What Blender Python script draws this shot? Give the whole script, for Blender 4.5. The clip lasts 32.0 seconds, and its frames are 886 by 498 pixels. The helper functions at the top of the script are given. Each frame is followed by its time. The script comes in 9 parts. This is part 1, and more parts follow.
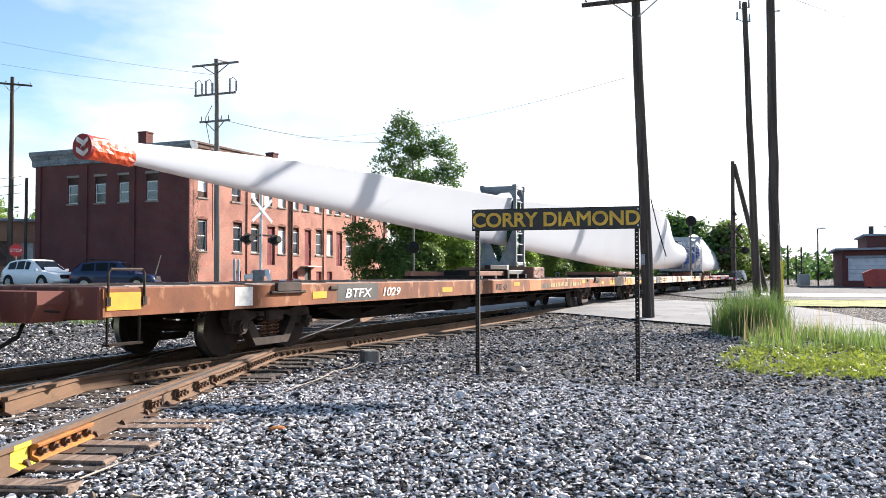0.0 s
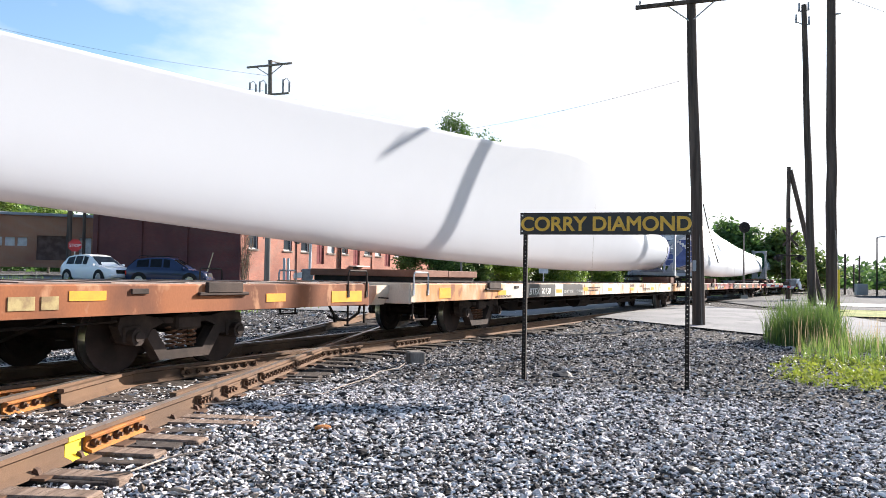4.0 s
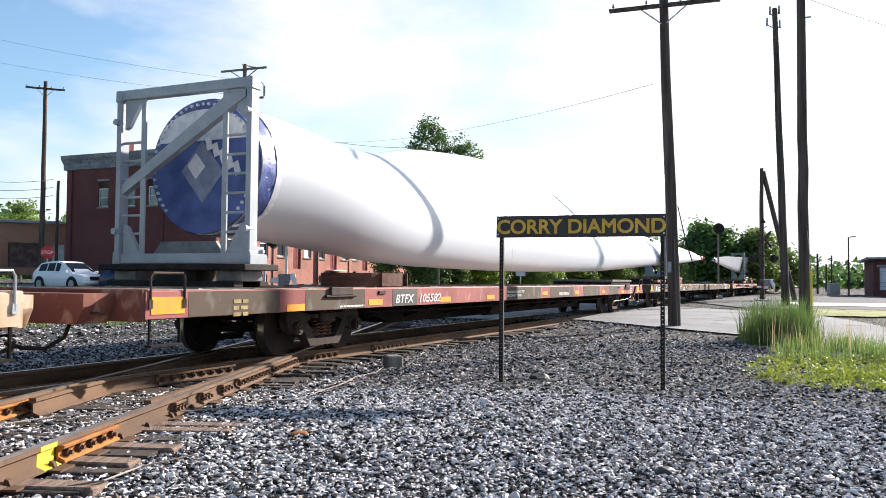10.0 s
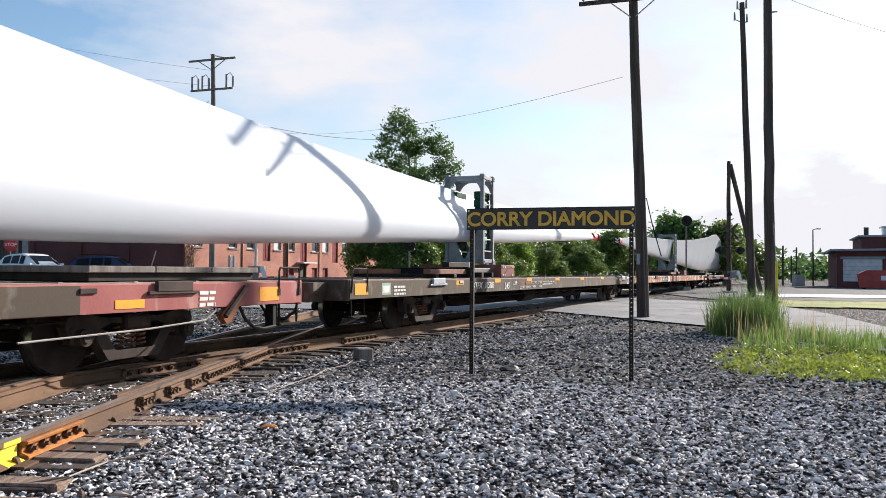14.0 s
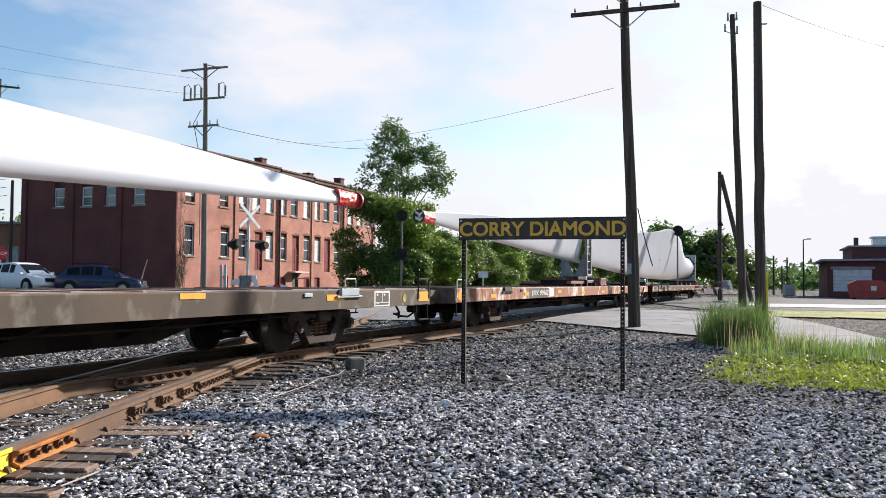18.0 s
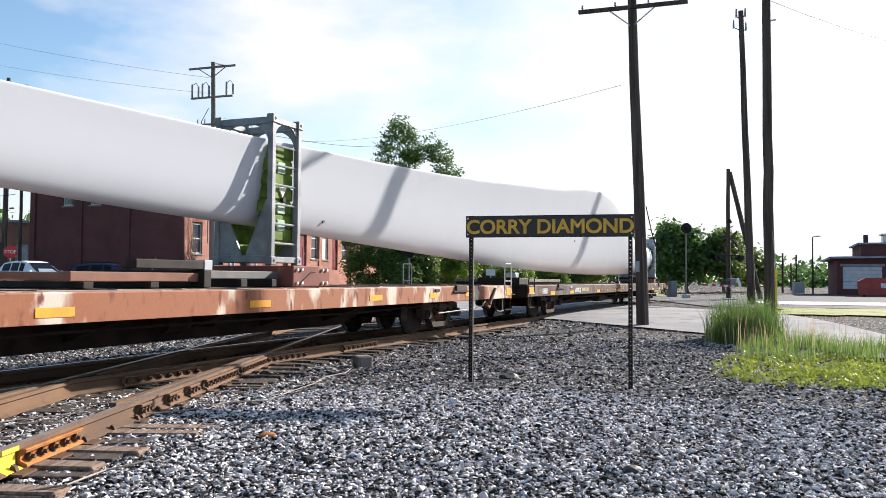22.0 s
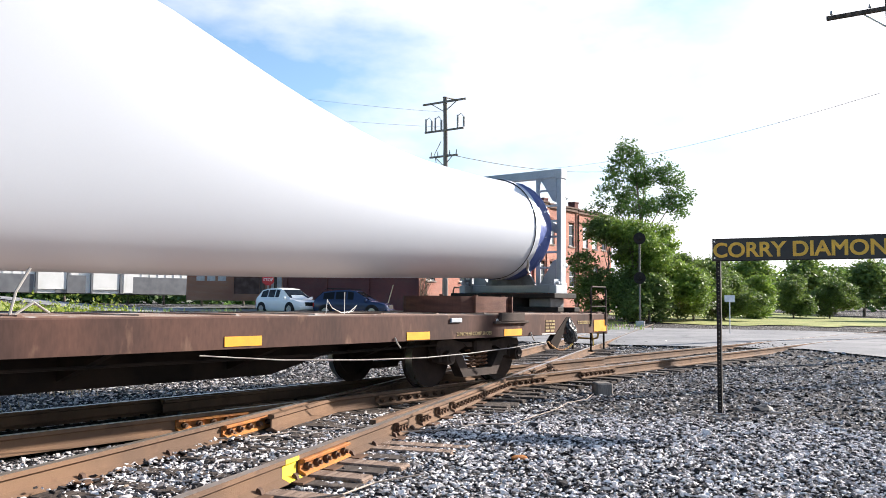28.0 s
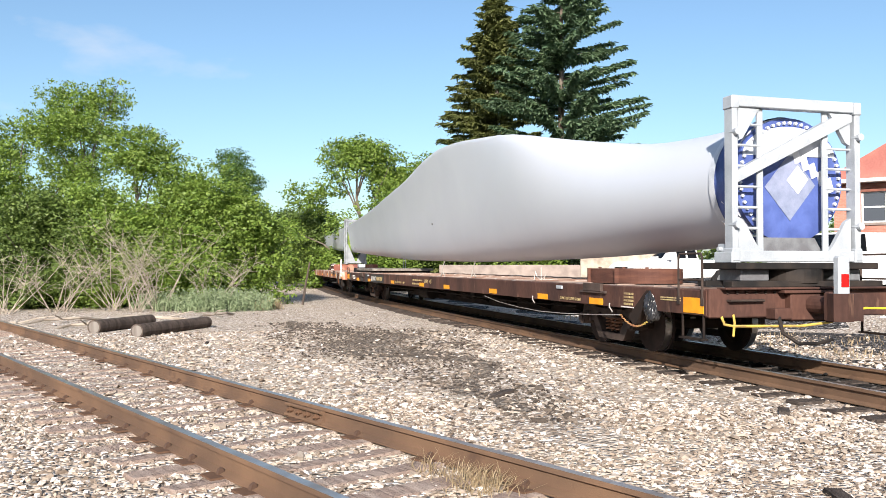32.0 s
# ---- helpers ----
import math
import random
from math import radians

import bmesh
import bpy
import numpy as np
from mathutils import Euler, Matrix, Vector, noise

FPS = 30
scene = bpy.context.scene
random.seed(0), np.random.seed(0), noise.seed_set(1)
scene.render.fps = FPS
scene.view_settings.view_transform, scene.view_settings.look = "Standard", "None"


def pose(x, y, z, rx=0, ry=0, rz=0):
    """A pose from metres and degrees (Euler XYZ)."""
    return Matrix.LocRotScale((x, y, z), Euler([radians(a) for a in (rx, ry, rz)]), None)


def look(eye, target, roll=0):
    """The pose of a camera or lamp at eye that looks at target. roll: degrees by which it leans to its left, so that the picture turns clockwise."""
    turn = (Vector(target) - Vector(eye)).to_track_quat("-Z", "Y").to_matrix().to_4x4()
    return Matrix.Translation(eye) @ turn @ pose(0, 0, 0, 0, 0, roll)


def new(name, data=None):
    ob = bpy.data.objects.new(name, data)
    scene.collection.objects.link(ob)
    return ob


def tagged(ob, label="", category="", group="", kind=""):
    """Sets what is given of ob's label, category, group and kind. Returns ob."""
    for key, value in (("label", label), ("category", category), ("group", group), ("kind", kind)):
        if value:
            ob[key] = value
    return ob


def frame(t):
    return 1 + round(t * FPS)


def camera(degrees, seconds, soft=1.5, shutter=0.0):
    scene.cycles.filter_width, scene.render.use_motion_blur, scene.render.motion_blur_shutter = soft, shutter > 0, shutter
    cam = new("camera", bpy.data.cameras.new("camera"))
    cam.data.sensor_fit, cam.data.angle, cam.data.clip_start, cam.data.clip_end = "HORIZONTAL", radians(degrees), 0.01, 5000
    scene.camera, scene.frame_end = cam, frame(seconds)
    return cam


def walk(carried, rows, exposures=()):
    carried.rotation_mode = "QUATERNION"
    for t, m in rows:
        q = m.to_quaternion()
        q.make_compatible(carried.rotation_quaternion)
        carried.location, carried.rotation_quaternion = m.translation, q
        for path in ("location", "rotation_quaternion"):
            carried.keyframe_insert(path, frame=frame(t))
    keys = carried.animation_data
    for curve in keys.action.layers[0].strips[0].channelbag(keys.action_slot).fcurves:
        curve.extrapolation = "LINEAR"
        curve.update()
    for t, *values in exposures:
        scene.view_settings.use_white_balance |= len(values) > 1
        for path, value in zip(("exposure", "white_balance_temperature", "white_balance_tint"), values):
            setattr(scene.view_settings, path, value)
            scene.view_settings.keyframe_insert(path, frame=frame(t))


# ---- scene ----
# Camera: held by hand beside the crossing, then swung round to the left.
cam = camera(55.88, 32.0, soft=0.6)


def aim(x, y, z, yaw, pitch, roll):
    a, b = radians(yaw), radians(pitch)
    way = Vector((-math.sin(a) * math.cos(b), math.cos(a) * math.cos(b), math.sin(b)))
    eye = Vector((x, y, z))
    return look(eye, eye + way, roll)


# seconds, x, y, z, yaw, pitch, roll
PATH = [
    (0.0, 0.010, 0.141, 1.175, 0.00, 1.75, -0.08),
    (0.5, 0.011, 0.134, 1.177, 0.30, 1.51, 0.31),
    (1.0, 0.015, 0.139, 1.175, 1.11, 1.22, 0.56),
    (1.5, 0.012, 0.146, 1.177, 2.20, 1.20, 0.68),
    (2.0, 0.012, 0.142, 1.179, 2.72, 1.37, 0.86),
    (2.5, 0.010, 0.139, 1.181, 3.01, 1.53, 0.91),
    (3.0, 0.011, 0.140, 1.182, 3.36, 1.73, 1.01),
    (3.5, 0.016, 0.145, 1.184, 3.29, 1.77, 1.02),
    (5.5, 0.005, 0.147, 1.190, 3.44, 2.14, 1.06),
    (6.0, 0.007, 0.146, 1.188, 3.69, 2.13, 0.99),
    (6.5, 0.012, 0.142, 1.187, 3.63, 2.15, 1.08),
    (7.0, 0.017, 0.143, 1.188, 3.41, 2.09, 0.97),
    (7.5, 0.018, 0.149, 1.187, 3.23, 2.05, 0.94),
    (8.0, 0.017, 0.147, 1.188, 2.90, 2.04, 0.83),
    (8.5, 0.019, 0.142, 1.187, 2.61, 2.01, 0.67),
    (9.0, 0.028, 0.137, 1.186, 2.31, 2.11, 0.59),
    (9.5, 0.023, 0.141, 1.187, 1.94, 2.14, 0.48),
    (10.0, 0.027, 0.146, 1.189, 1.74, 2.10, 0.47),
    (10.5, 0.028, 0.149, 1.188, 1.46, 2.02, 0.49),
    (11.0, 0.027, 0.155, 1.187, 1.09, 1.72, 0.55),
    (11.5, 0.032, 0.163, 1.188, 0.81, 1.54, 0.48),
    (12.0, 0.036, 0.158, 1.189, 0.56, 1.48, 0.41),
    (12.5, 0.033, 0.153, 1.188, 0.27, 1.48, 0.37),
    (13.0, 0.030, 0.150, 1.189, 0.06, 1.56, 0.43),
    (13.5, 0.038, 0.154, 1.190, -0.11, 1.55, 0.38),
    (14.0, 0.032, 0.157, 1.193, -0.27, 1.57, 0.38),
    (14.5, 0.032, 0.158, 1.196, -0.27, 1.59, 0.36),
    (16.5, 0.032, 0.142, 1.193, -0.65, 1.98, 0.44),
    (17.0, 0.033, 0.136, 1.195, -0.70, 2.15, 0.44),
    (17.5, 0.031, 0.126, 1.196, -0.76, 2.22, 0.48),
    (18.0, 0.030, 0.118, 1.197, -0.81, 2.22, 0.46),
    (18.5, 0.028, 0.119, 1.197, -0.82, 2.26, 0.36),
    (19.0, 0.018, 0.123, 1.205, -0.83, 2.22, 0.47),
    (19.5, 0.035, 0.121, 1.199, -0.71, 2.31, 0.37),
    (20.0, 0.034, 0.129, 1.197, -0.53, 2.25, 0.42),
    (20.5, 0.035, 0.138, 1.197, -0.26, 2.32, 0.34),
    (21.0, 0.036, 0.139, 1.201, -0.06, 2.30, 0.41),
    (21.5, 0.036, 0.141, 1.200, -0.15, 2.28, 0.35),
    (22.0, 0.040, 0.148, 1.198, -0.28, 2.07, 0.40),
    (22.5, 0.044, 0.151, 1.195, -0.28, 2.02, 0.25),
    (23.0, 0.050, 0.155, 1.188, -0.27, 1.98, 0.13),
    (23.5, 0.041, 0.159, 1.187, -0.28, 1.99, 0.18),
    (24.0, 0.038, 0.148, 1.190, -0.16, 2.02, 0.16),
    (24.5, 0.040, 0.130, 1.190, 0.10, 2.16, 0.20),
    (26.5, -0.100, 0.160, 1.172, 6.29, 3.12, 0.46),
    (27.0, -0.105, 0.140, 1.175, 8.40, 3.35, 0.34),
    (27.5, -0.125, 0.130, 1.175, 10.99, 3.57, 0.53),
    (28.0, -0.160, 0.090, 1.180, 15.10, 3.76, 0.54),
    (28.3, -0.210, 0.030, 1.182, 20.75, 3.80, 0.58),
    (28.5, -0.250, -0.030, 1.184, 25.10, 3.84, 1.00),
    (28.6, -0.270, -0.060, 1.185, 28.00, 3.88, 1.05),
    (29.0, -0.356, -0.211, 1.185, 40.25, 3.91, 1.38),
    (29.4, -0.390, -0.210, 1.224, 54.37, 3.66, 2.33),
    (29.8, -0.447, -0.220, 1.279, 71.69, 2.43, 3.08),
    (30.2, -0.491, -0.204, 1.304, 86.62, 1.89, 4.11),
    (30.6, -0.543, -0.185, 1.287, 98.66, 0.94, 2.92),
    (31.0, -0.548, -0.138, 1.312, 116.03, 0.66, 1.56),
    (31.4, -0.559, -0.149, 1.318, 129.76, 0.85, 0.51),
    (32.0, -0.658, -0.117, 1.348, 139.86, 1.12, -0.00),
]
# seconds, stops and white balance: the camera closes down while the white blades fill the view
EXPOSURES = [(t, e, 6500, 14) for t, e in ((0.0, 1.46), (3.0, 1.44), (6.0, 1.38), (9.0, 1.30), (13.5, 0.90), (19.0, 0.98), (24.0, 1.22), (28.2, 1.40), (30.0, 1.54), (31.0, 1.28), (32.0, 0.94))]
walk(cam, [(r[0], aim(*r[1:])) for r in PATH], EXPOSURES)

# Light: evening sun ahead and to the right of the first view, broken cloud.
SUN = Vector((0.7254, 0.6884, 0.465)).normalized()
world = bpy.data.worlds.new("sky")
scene.world = world
world.use_nodes = True
wn, wl = world.node_tree.nodes, world.node_tree.links
wn.clear()
w_out, w_bg, w_sky = wn.new("ShaderNodeOutputWorld"), wn.new("ShaderNodeBackground"), wn.new("ShaderNodeTexSky")
w_sky.sky_type, w_sky.sun_disc = "NISHITA", False
w_sky.sun_elevation = math.asin(SUN.z)
w_sky.sun_rotation = math.atan2(SUN.x, SUN.y)
w_sky.air_density, w_sky.dust_density, w_sky.ozone_density = 1.0, 1.2, 1.6
w_co, w_map, w_n1, w_ramp, w_mix = (wn.new("ShaderNodeTexCoord"), wn.new("ShaderNodeMapping"), wn.new("ShaderNodeTexNoise"),
                                    wn.new("ShaderNodeValToRGB"), wn.new("ShaderNodeMixRGB"))
w_map.inputs["Scale"].default_value = (1.5, 1.5, 3.6)
w_map.inputs["Location"].default_value = (0.35, 0.8, 0.1)
w_n1.inputs["Scale"].default_value, w_n1.inputs["Detail"].default_value, w_n1.inputs["Roughness"].default_value = 2.1, 9.0, 0.52
w_ramp.color_ramp.elements[0].position, w_ramp.color_ramp.elements[1].position = 0.41, 0.66
w_mix.inputs["Color2"].default_value = (10.0, 10.25, 10.6, 1)
wl.new(w_co.outputs["Generated"], w_map.inputs["Vector"])
wl.new(w_map.outputs["Vector"], w_n1.inputs["Vector"])
# the cloud veil thickens round the sun
w_dot, w_add, w_tint = wn.new("ShaderNodeVectorMath"), wn.new("ShaderNodeMath"), wn.new("ShaderNodeMixRGB")
w_dot.operation = "DOT_PRODUCT"
w_dot.inputs[1].default_value = tuple(SUN)
# and thins out overhead, mostly unseen, to weaken the sky's fill light
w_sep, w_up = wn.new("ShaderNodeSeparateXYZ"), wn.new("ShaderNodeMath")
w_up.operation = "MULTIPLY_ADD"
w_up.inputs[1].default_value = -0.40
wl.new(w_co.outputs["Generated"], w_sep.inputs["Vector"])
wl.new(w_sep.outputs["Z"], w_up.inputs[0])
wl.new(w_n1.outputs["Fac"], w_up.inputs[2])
w_add.operation = "MULTIPLY_ADD"
w_add.inputs[1].default_value = 0.20
wl.new(w_co.outputs["Generated"], w_dot.inputs[0])
wl.new(w_dot.outputs["Value"], w_add.inputs[0])
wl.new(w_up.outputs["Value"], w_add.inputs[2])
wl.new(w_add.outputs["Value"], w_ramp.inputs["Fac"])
w_tint.blend_type = "MULTIPLY"
w_tint.inputs["Fac"].default_value = 1.0
w_tint.inputs["Color2"].default_value = (1.55, 1.82, 1.90, 1)
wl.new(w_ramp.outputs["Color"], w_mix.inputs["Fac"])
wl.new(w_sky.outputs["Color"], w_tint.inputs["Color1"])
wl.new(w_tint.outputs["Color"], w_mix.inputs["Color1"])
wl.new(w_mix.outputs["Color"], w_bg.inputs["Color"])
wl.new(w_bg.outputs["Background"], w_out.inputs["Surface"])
w_bg.inputs["Strength"].default_value = 0.047

sun = new("sun", bpy.data.lights.new("sun", "SUN"))
sun.data.energy, sun.data.angle, sun.data.color = 5.0, radians(0.6), (1.0, 0.94, 0.84)
sun.matrix_world = look(SUN * 100, (0, 0, 0))


# ---- builders ----
def cell(name):
    m = bpy.data.materials.new(name)
    m.use_nodes = True
    return m, m.node_tree.nodes, m.node_tree.links, m.node_tree.nodes["Principled BSDF"]


def rgba(c):
    return (c[0], c[1], c[2], 1.0)


def mat(name, c1, c2=None, scale=2.0, rough=0.7, metal=0.0, bump=0.15, fine=60.0, lo=0.4, hi=0.62, stretch=(1, 1, 1), grain=0.18,
        c3=None, island=0.0, spec=None, lo3=0.56, hi3=0.66):
    """Paint, metal, stone or wood: patches of c2 (and specks of c3) on c1, with grain and fine relief."""
    m, n, l, b = cell(name)
    co, mp = n.new("ShaderNodeTexCoord"), n.new("ShaderNodeMapping")
    mp.inputs["Scale"].default_value = stretch
    l.new(co.outputs["Object"], mp.inputs["Vector"])
    big, small = n.new("ShaderNodeTexNoise"), n.new("ShaderNodeTexNoise")
    big.inputs["Scale"].default_value, big.inputs["Detail"].default_value = scale, 7
    small.inputs["Scale"].default_value, small.inputs["Detail"].default_value = fine, 4
    for t in (big, small):
        l.new(mp.outputs["Vector"], t.inputs["Vector"])
    ramp = n.new("ShaderNodeMapRange")
    ramp.inputs["From Min"].default_value, ramp.inputs["From Max"].default_value = lo, hi
    l.new(big.outputs["Fac"], ramp.inputs["Value"])
    mix = n.new("ShaderNodeMixRGB")
    mix.inputs["Color1"].default_value, mix.inputs["Color2"].default_value = rgba(c1), rgba(c2 or [v * 0.8 for v in c1])
    l.new(ramp.outputs["Result"], mix.inputs["Fac"])
    colour = mix.outputs["Color"]
    if c3:
        r3, m3, n3 = n.new("ShaderNodeMapRange"), n.new("ShaderNodeMixRGB"), n.new("ShaderNodeTexNoise")
        n3.inputs["Scale"].default_value, n3.inputs["Detail"].default_value = scale * 3.7, 8
        l.new(mp.outputs["Vector"], n3.inputs["Vector"])
        r3.inputs["From Min"].default_value, r3.inputs["From Max"].default_value = lo3, hi3
        l.new(n3.outputs["Fac"], r3.inputs["Value"])
        l.new(r3.outputs["Result"], m3.inputs["Fac"])
        l.new(colour, m3.inputs["Color1"])
        m3.inputs["Color2"].default_value = rgba(c3)
        colour = m3.outputs["Color"]
    if island:
        geo, hs, im = n.new("ShaderNodeNewGeometry"), n.new("ShaderNodeHueSaturation"), n.new("ShaderNodeMapRange")
        im.inputs["To Min"].default_value, im.inputs["To Max"].default_value = 1 - island, 1 + island
        l.new(geo.outputs["Random Per Island"], im.inputs["Value"])
        l.new(im.outputs["Result"], hs.inputs["Value"])
        l.new(colour, hs.inputs["Color"])
        colour = hs.outputs["Color"]
    if grain:
        g, gm = n.new("ShaderNodeMapRange"), n.new("ShaderNodeMixRGB")
        g.inputs["To Min"].default_value, g.inputs["To Max"].default_value = 1 - grain, 1 + grain
        l.new(small.outputs["Fac"], g.inputs["Value"])
        gm.blend_type = "MULTIPLY"
        gm.inputs["Fac"].default_value = 1
        l.new(colour, gm.inputs["Color1"])
        l.new(g.outputs["Result"], gm.inputs["Color2"])
        colour = gm.outputs["Color"]
    l.new(colour, b.inputs["Base Color"])
    rr = n.new("ShaderNodeMapRange")
    rr.inputs["To Min"].default_value, rr.inputs["To Max"].default_value = max(0.02, rough - 0.12), min(1, rough + 0.12)
    l.new(big.outputs["Fac"], rr.inputs["Value"])
    l.new(rr.outputs["Result"], b.inputs["Roughness"])
    b.inputs["Metallic"].default_value = metal
    b.inputs["Specular IOR Level"].default_value = spec if spec is not None else 0.5 if rough < 0.66 else 0.2
    if bump:
        bp = n.new("ShaderNodeBump")
        bp.inputs["Strength"].default_value, bp.inputs["Distance"].default_value = bump, 0.02 if bump > 0.25 else 0.005
        l.new(small.outputs["Fac"], bp.inputs["Height"])
        l.new(bp.outputs["Normal"], b.inputs["Normal"])
    return m


def brick_mat(name, c1, c2, mortar, soot, scale=1.0):
    m, n, l, b = cell(name)
    co, br, no, mx, rp = (n.new("ShaderNodeTexCoord"), n.new("ShaderNodeTexBrick"), n.new("ShaderNodeTexNoise"), n.new("ShaderNodeMixRGB"),
                          n.new("ShaderNodeMapRange"))
    sep, com, add = n.new("ShaderNodeSeparateXYZ"), n.new("ShaderNodeCombineXYZ"), n.new("ShaderNodeMath")
    l.new(co.outputs["Object"], sep.inputs["Vector"])
    l.new(sep.outputs["X"], add.inputs[0])
    l.new(sep.outputs["Y"], add.inputs[1])
    l.new(add.outputs["Value"], com.inputs["X"])
    l.new(sep.outputs["Z"], com.inputs["Y"])
    l.new(com.outputs["Vector"], br.inputs["Vector"])
    br.inputs["Color1"].default_value, br.inputs["Color2"].default_value, br.inputs["Mortar"].default_value = rgba(c1), rgba(c2), rgba(mortar)
    br.inputs["Scale"].default_value = scale
    br.inputs["Brick Width"].default_value, br.inputs["Row Height"].default_value, br.inputs["Mortar Size"].default_value = 0.21, 0.075, 0.009
    l.new(co.outputs["Object"], no.inputs["Vector"])
    no.inputs["Scale"].default_value, no.inputs["Detail"].default_value = 0.45, 8
    rp.inputs["From Min"].default_value, rp.inputs["From Max"].default_value, rp.inputs["To Max"].default_value = 0.42, 0.72, 0.75
    l.new(no.outputs["Fac"], rp.inputs["Value"])
    l.new(rp.outputs["Result"], mx.inputs["Fac"])
    l.new(br.outputs["Color"], mx.inputs["Color1"])
    mx.inputs["Color2"].default_value = rgba(soot)
    l.new(mx.outputs["Color"], b.inputs["Base Color"])
    b.inputs["Roughness"].default_value = 0.9
    bp = n.new("ShaderNodeBump")
    bp.inputs["Strength"].default_value, bp.inputs["Distance"].default_value = 0.5, 0.01
    l.new(br.outputs["Fac"], bp.inputs["Height"])
    bp.invert = True
    l.new(bp.outputs["Normal"], b.inputs["Normal"])
    return m


def glass_mat(name, tint=(0.04, 0.05, 0.06), rough=0.05):
    m, n, l, b = cell(name)
    b.inputs["Base Color"].default_value = rgba(tint)
    b.inputs["Roughness"].default_value = rough
    b.inputs["Specular IOR Level"].default_value = 0.9
    return m


def leaf_mat(name, c1, c2, island=0.35):
    m, n, l, b = cell(name)
    geo, mx, hs, im = n.new("ShaderNodeNewGeometry"), n.new("ShaderNodeMixRGB"), n.new("ShaderNodeHueSaturation"), n.new("ShaderNodeMapRange")
    mx.inputs["Color1"].default_value, mx.inputs["Color2"].default_value = rgba(c1), rgba(c2)
    l.new(geo.outputs["Random Per Island"], mx.inputs["Fac"])
    im.inputs["To Min"].default_value, im.inputs["To Max"].default_value = 1 - island, 1 + island
    no, co = n.new("ShaderNodeTexNoise"), n.new("ShaderNodeTexCoord")
    no.inputs["Scale"].default_value = 0.9
    l.new(co.outputs["Object"], no.inputs["Vector"])
    l.new(no.outputs["Fac"], im.inputs["Value"])
    l.new(im.outputs["Result"], hs.inputs["Value"])
    l.new(mx.outputs["Color"], hs.inputs["Color"])
    l.new(hs.outputs["Color"], b.inputs["Base Color"])
    b.inputs["Roughness"].default_value = 0.55
    tr, add, out = n.new("ShaderNodeBsdfTranslucent"), n.new("ShaderNodeMixShader"), n["Material Output"]
    l.new(hs.outputs["Color"], tr.inputs["Color"])
    add.inputs["Fac"].default_value = 0.38
    l.new(b.outputs["BSDF"], add.inputs[1])
    l.new(tr.outputs["BSDF"], add.inputs[2])
    l.new(add.outputs["Shader"], out.inputs["Surface"])
    return m


def box(bm, x0, x1, y0, y1, z0, z1, bevel=0.0):
    vs = [bm.verts.new(p) for p in ((x0, y0, z0), (x1, y0, z0), (x1, y1, z0), (x0, y1, z0), (x0, y0, z1), (x1, y0, z1), (x1, y1, z1), (x0, y1, z1))]
    fs = [bm.faces.new([vs[i] for i in q]) for q in ((0, 3, 2, 1), (4, 5, 6, 7), (0, 1, 5, 4), (1, 2, 6, 5), (2, 3, 7, 6), (3, 0, 4, 7))]
    if bevel:
        es = list({e for f in fs for e in f.edges})
        bmesh.ops.bevel(bm, geom=es, offset=bevel, segments=1, affect="EDGES", profile=0.5)
    return bm


def tube(bm, p0, p1, r0, r1=None, n=10, caps=True):
    p0, p1 = Vector(p0), Vector(p1)
    r1 = r0 if r1 is None else r1
    d = (p1 - p0).normalized()
    a = d.orthogonal().normalized()
    b = d.cross(a)
    rings = []
    for p, r in ((p0, r0), (p1, r1)):
        rings.append([bm.verts.new(p + (a * math.cos(2 * math.pi * i / n) + b * math.sin(2 * math.pi * i / n)) * r) for i in range(n)])
    for i in range(n):
        bm.faces.new((rings[0][i], rings[0][(i + 1) % n], rings[1][(i + 1) % n], rings[1][i]))
    if caps:
        bm.faces.new(rings[0][::-1])
        bm.faces.new(rings[1])
    return bm


def path_tube(bm, pts, r, n=6):
    """A bent rod along pts."""
    pts = [Vector(p) for p in pts]
    rings = []
    a = None
    for i, p in enumerate(pts):
        d = (pts[min(i + 1, len(pts) - 1)] - pts[max(i - 1, 0)]).normalized()
        a = d.orthogonal().normalized() if a is None else (a - d * a.dot(d)).normalized()
        b = d.cross(a)
        rr = r[i] if isinstance(r, (list, tuple)) else r
        rings.append([bm.verts.new(p + (a * math.cos(2 * math.pi * k / n) + b * math.sin(2 * math.pi * k / n)) * rr) for k in range(n)])
    for q, w in zip(rings, rings[1:]):
        for k in range(n):
            bm.faces.new((q[k], q[(k + 1) % n], w[(k + 1) % n], w[k]))
    bm.faces.new(rings[0][::-1])
    bm.faces.new(rings[-1])
    return bm


def slab(bm, pts, axis, a, b):
    """A flat polygon pushed through from a to b: pts are (x, z) for axis y, (x, y) for axis z, (y, z) for axis x."""
    def put(p, t):
        return (p[0], t, p[1]) if axis == "y" else (p[0], p[1], t) if axis == "z" else (t, p[0], p[1])
    q, w = [bm.verts.new(put(p, a)) for p in pts], [bm.verts.new(put(p, b)) for p in pts]
    k = len(pts)
    for i in range(k):
        bm.faces.new((q[i], q[(i + 1) % k], w[(i + 1) % k], w[i]))
    bm.faces.new(q[::-1])
    bm.faces.new(w)
    return bm


def loft(bm, rings, caps=True):
    rs = [[bm.verts.new(p) for p in ring] for ring in rings]
    k = len(rs[0])
    for q, w in zip(rs, rs[1:]):
        for i in range(k):
            bm.faces.new((q[i], q[(i + 1) % k], w[(i + 1) % k], w[i]))
    if caps:
        bm.faces.new(rs[0][::-1])
        bm.faces.new(rs[-1])
    return bm


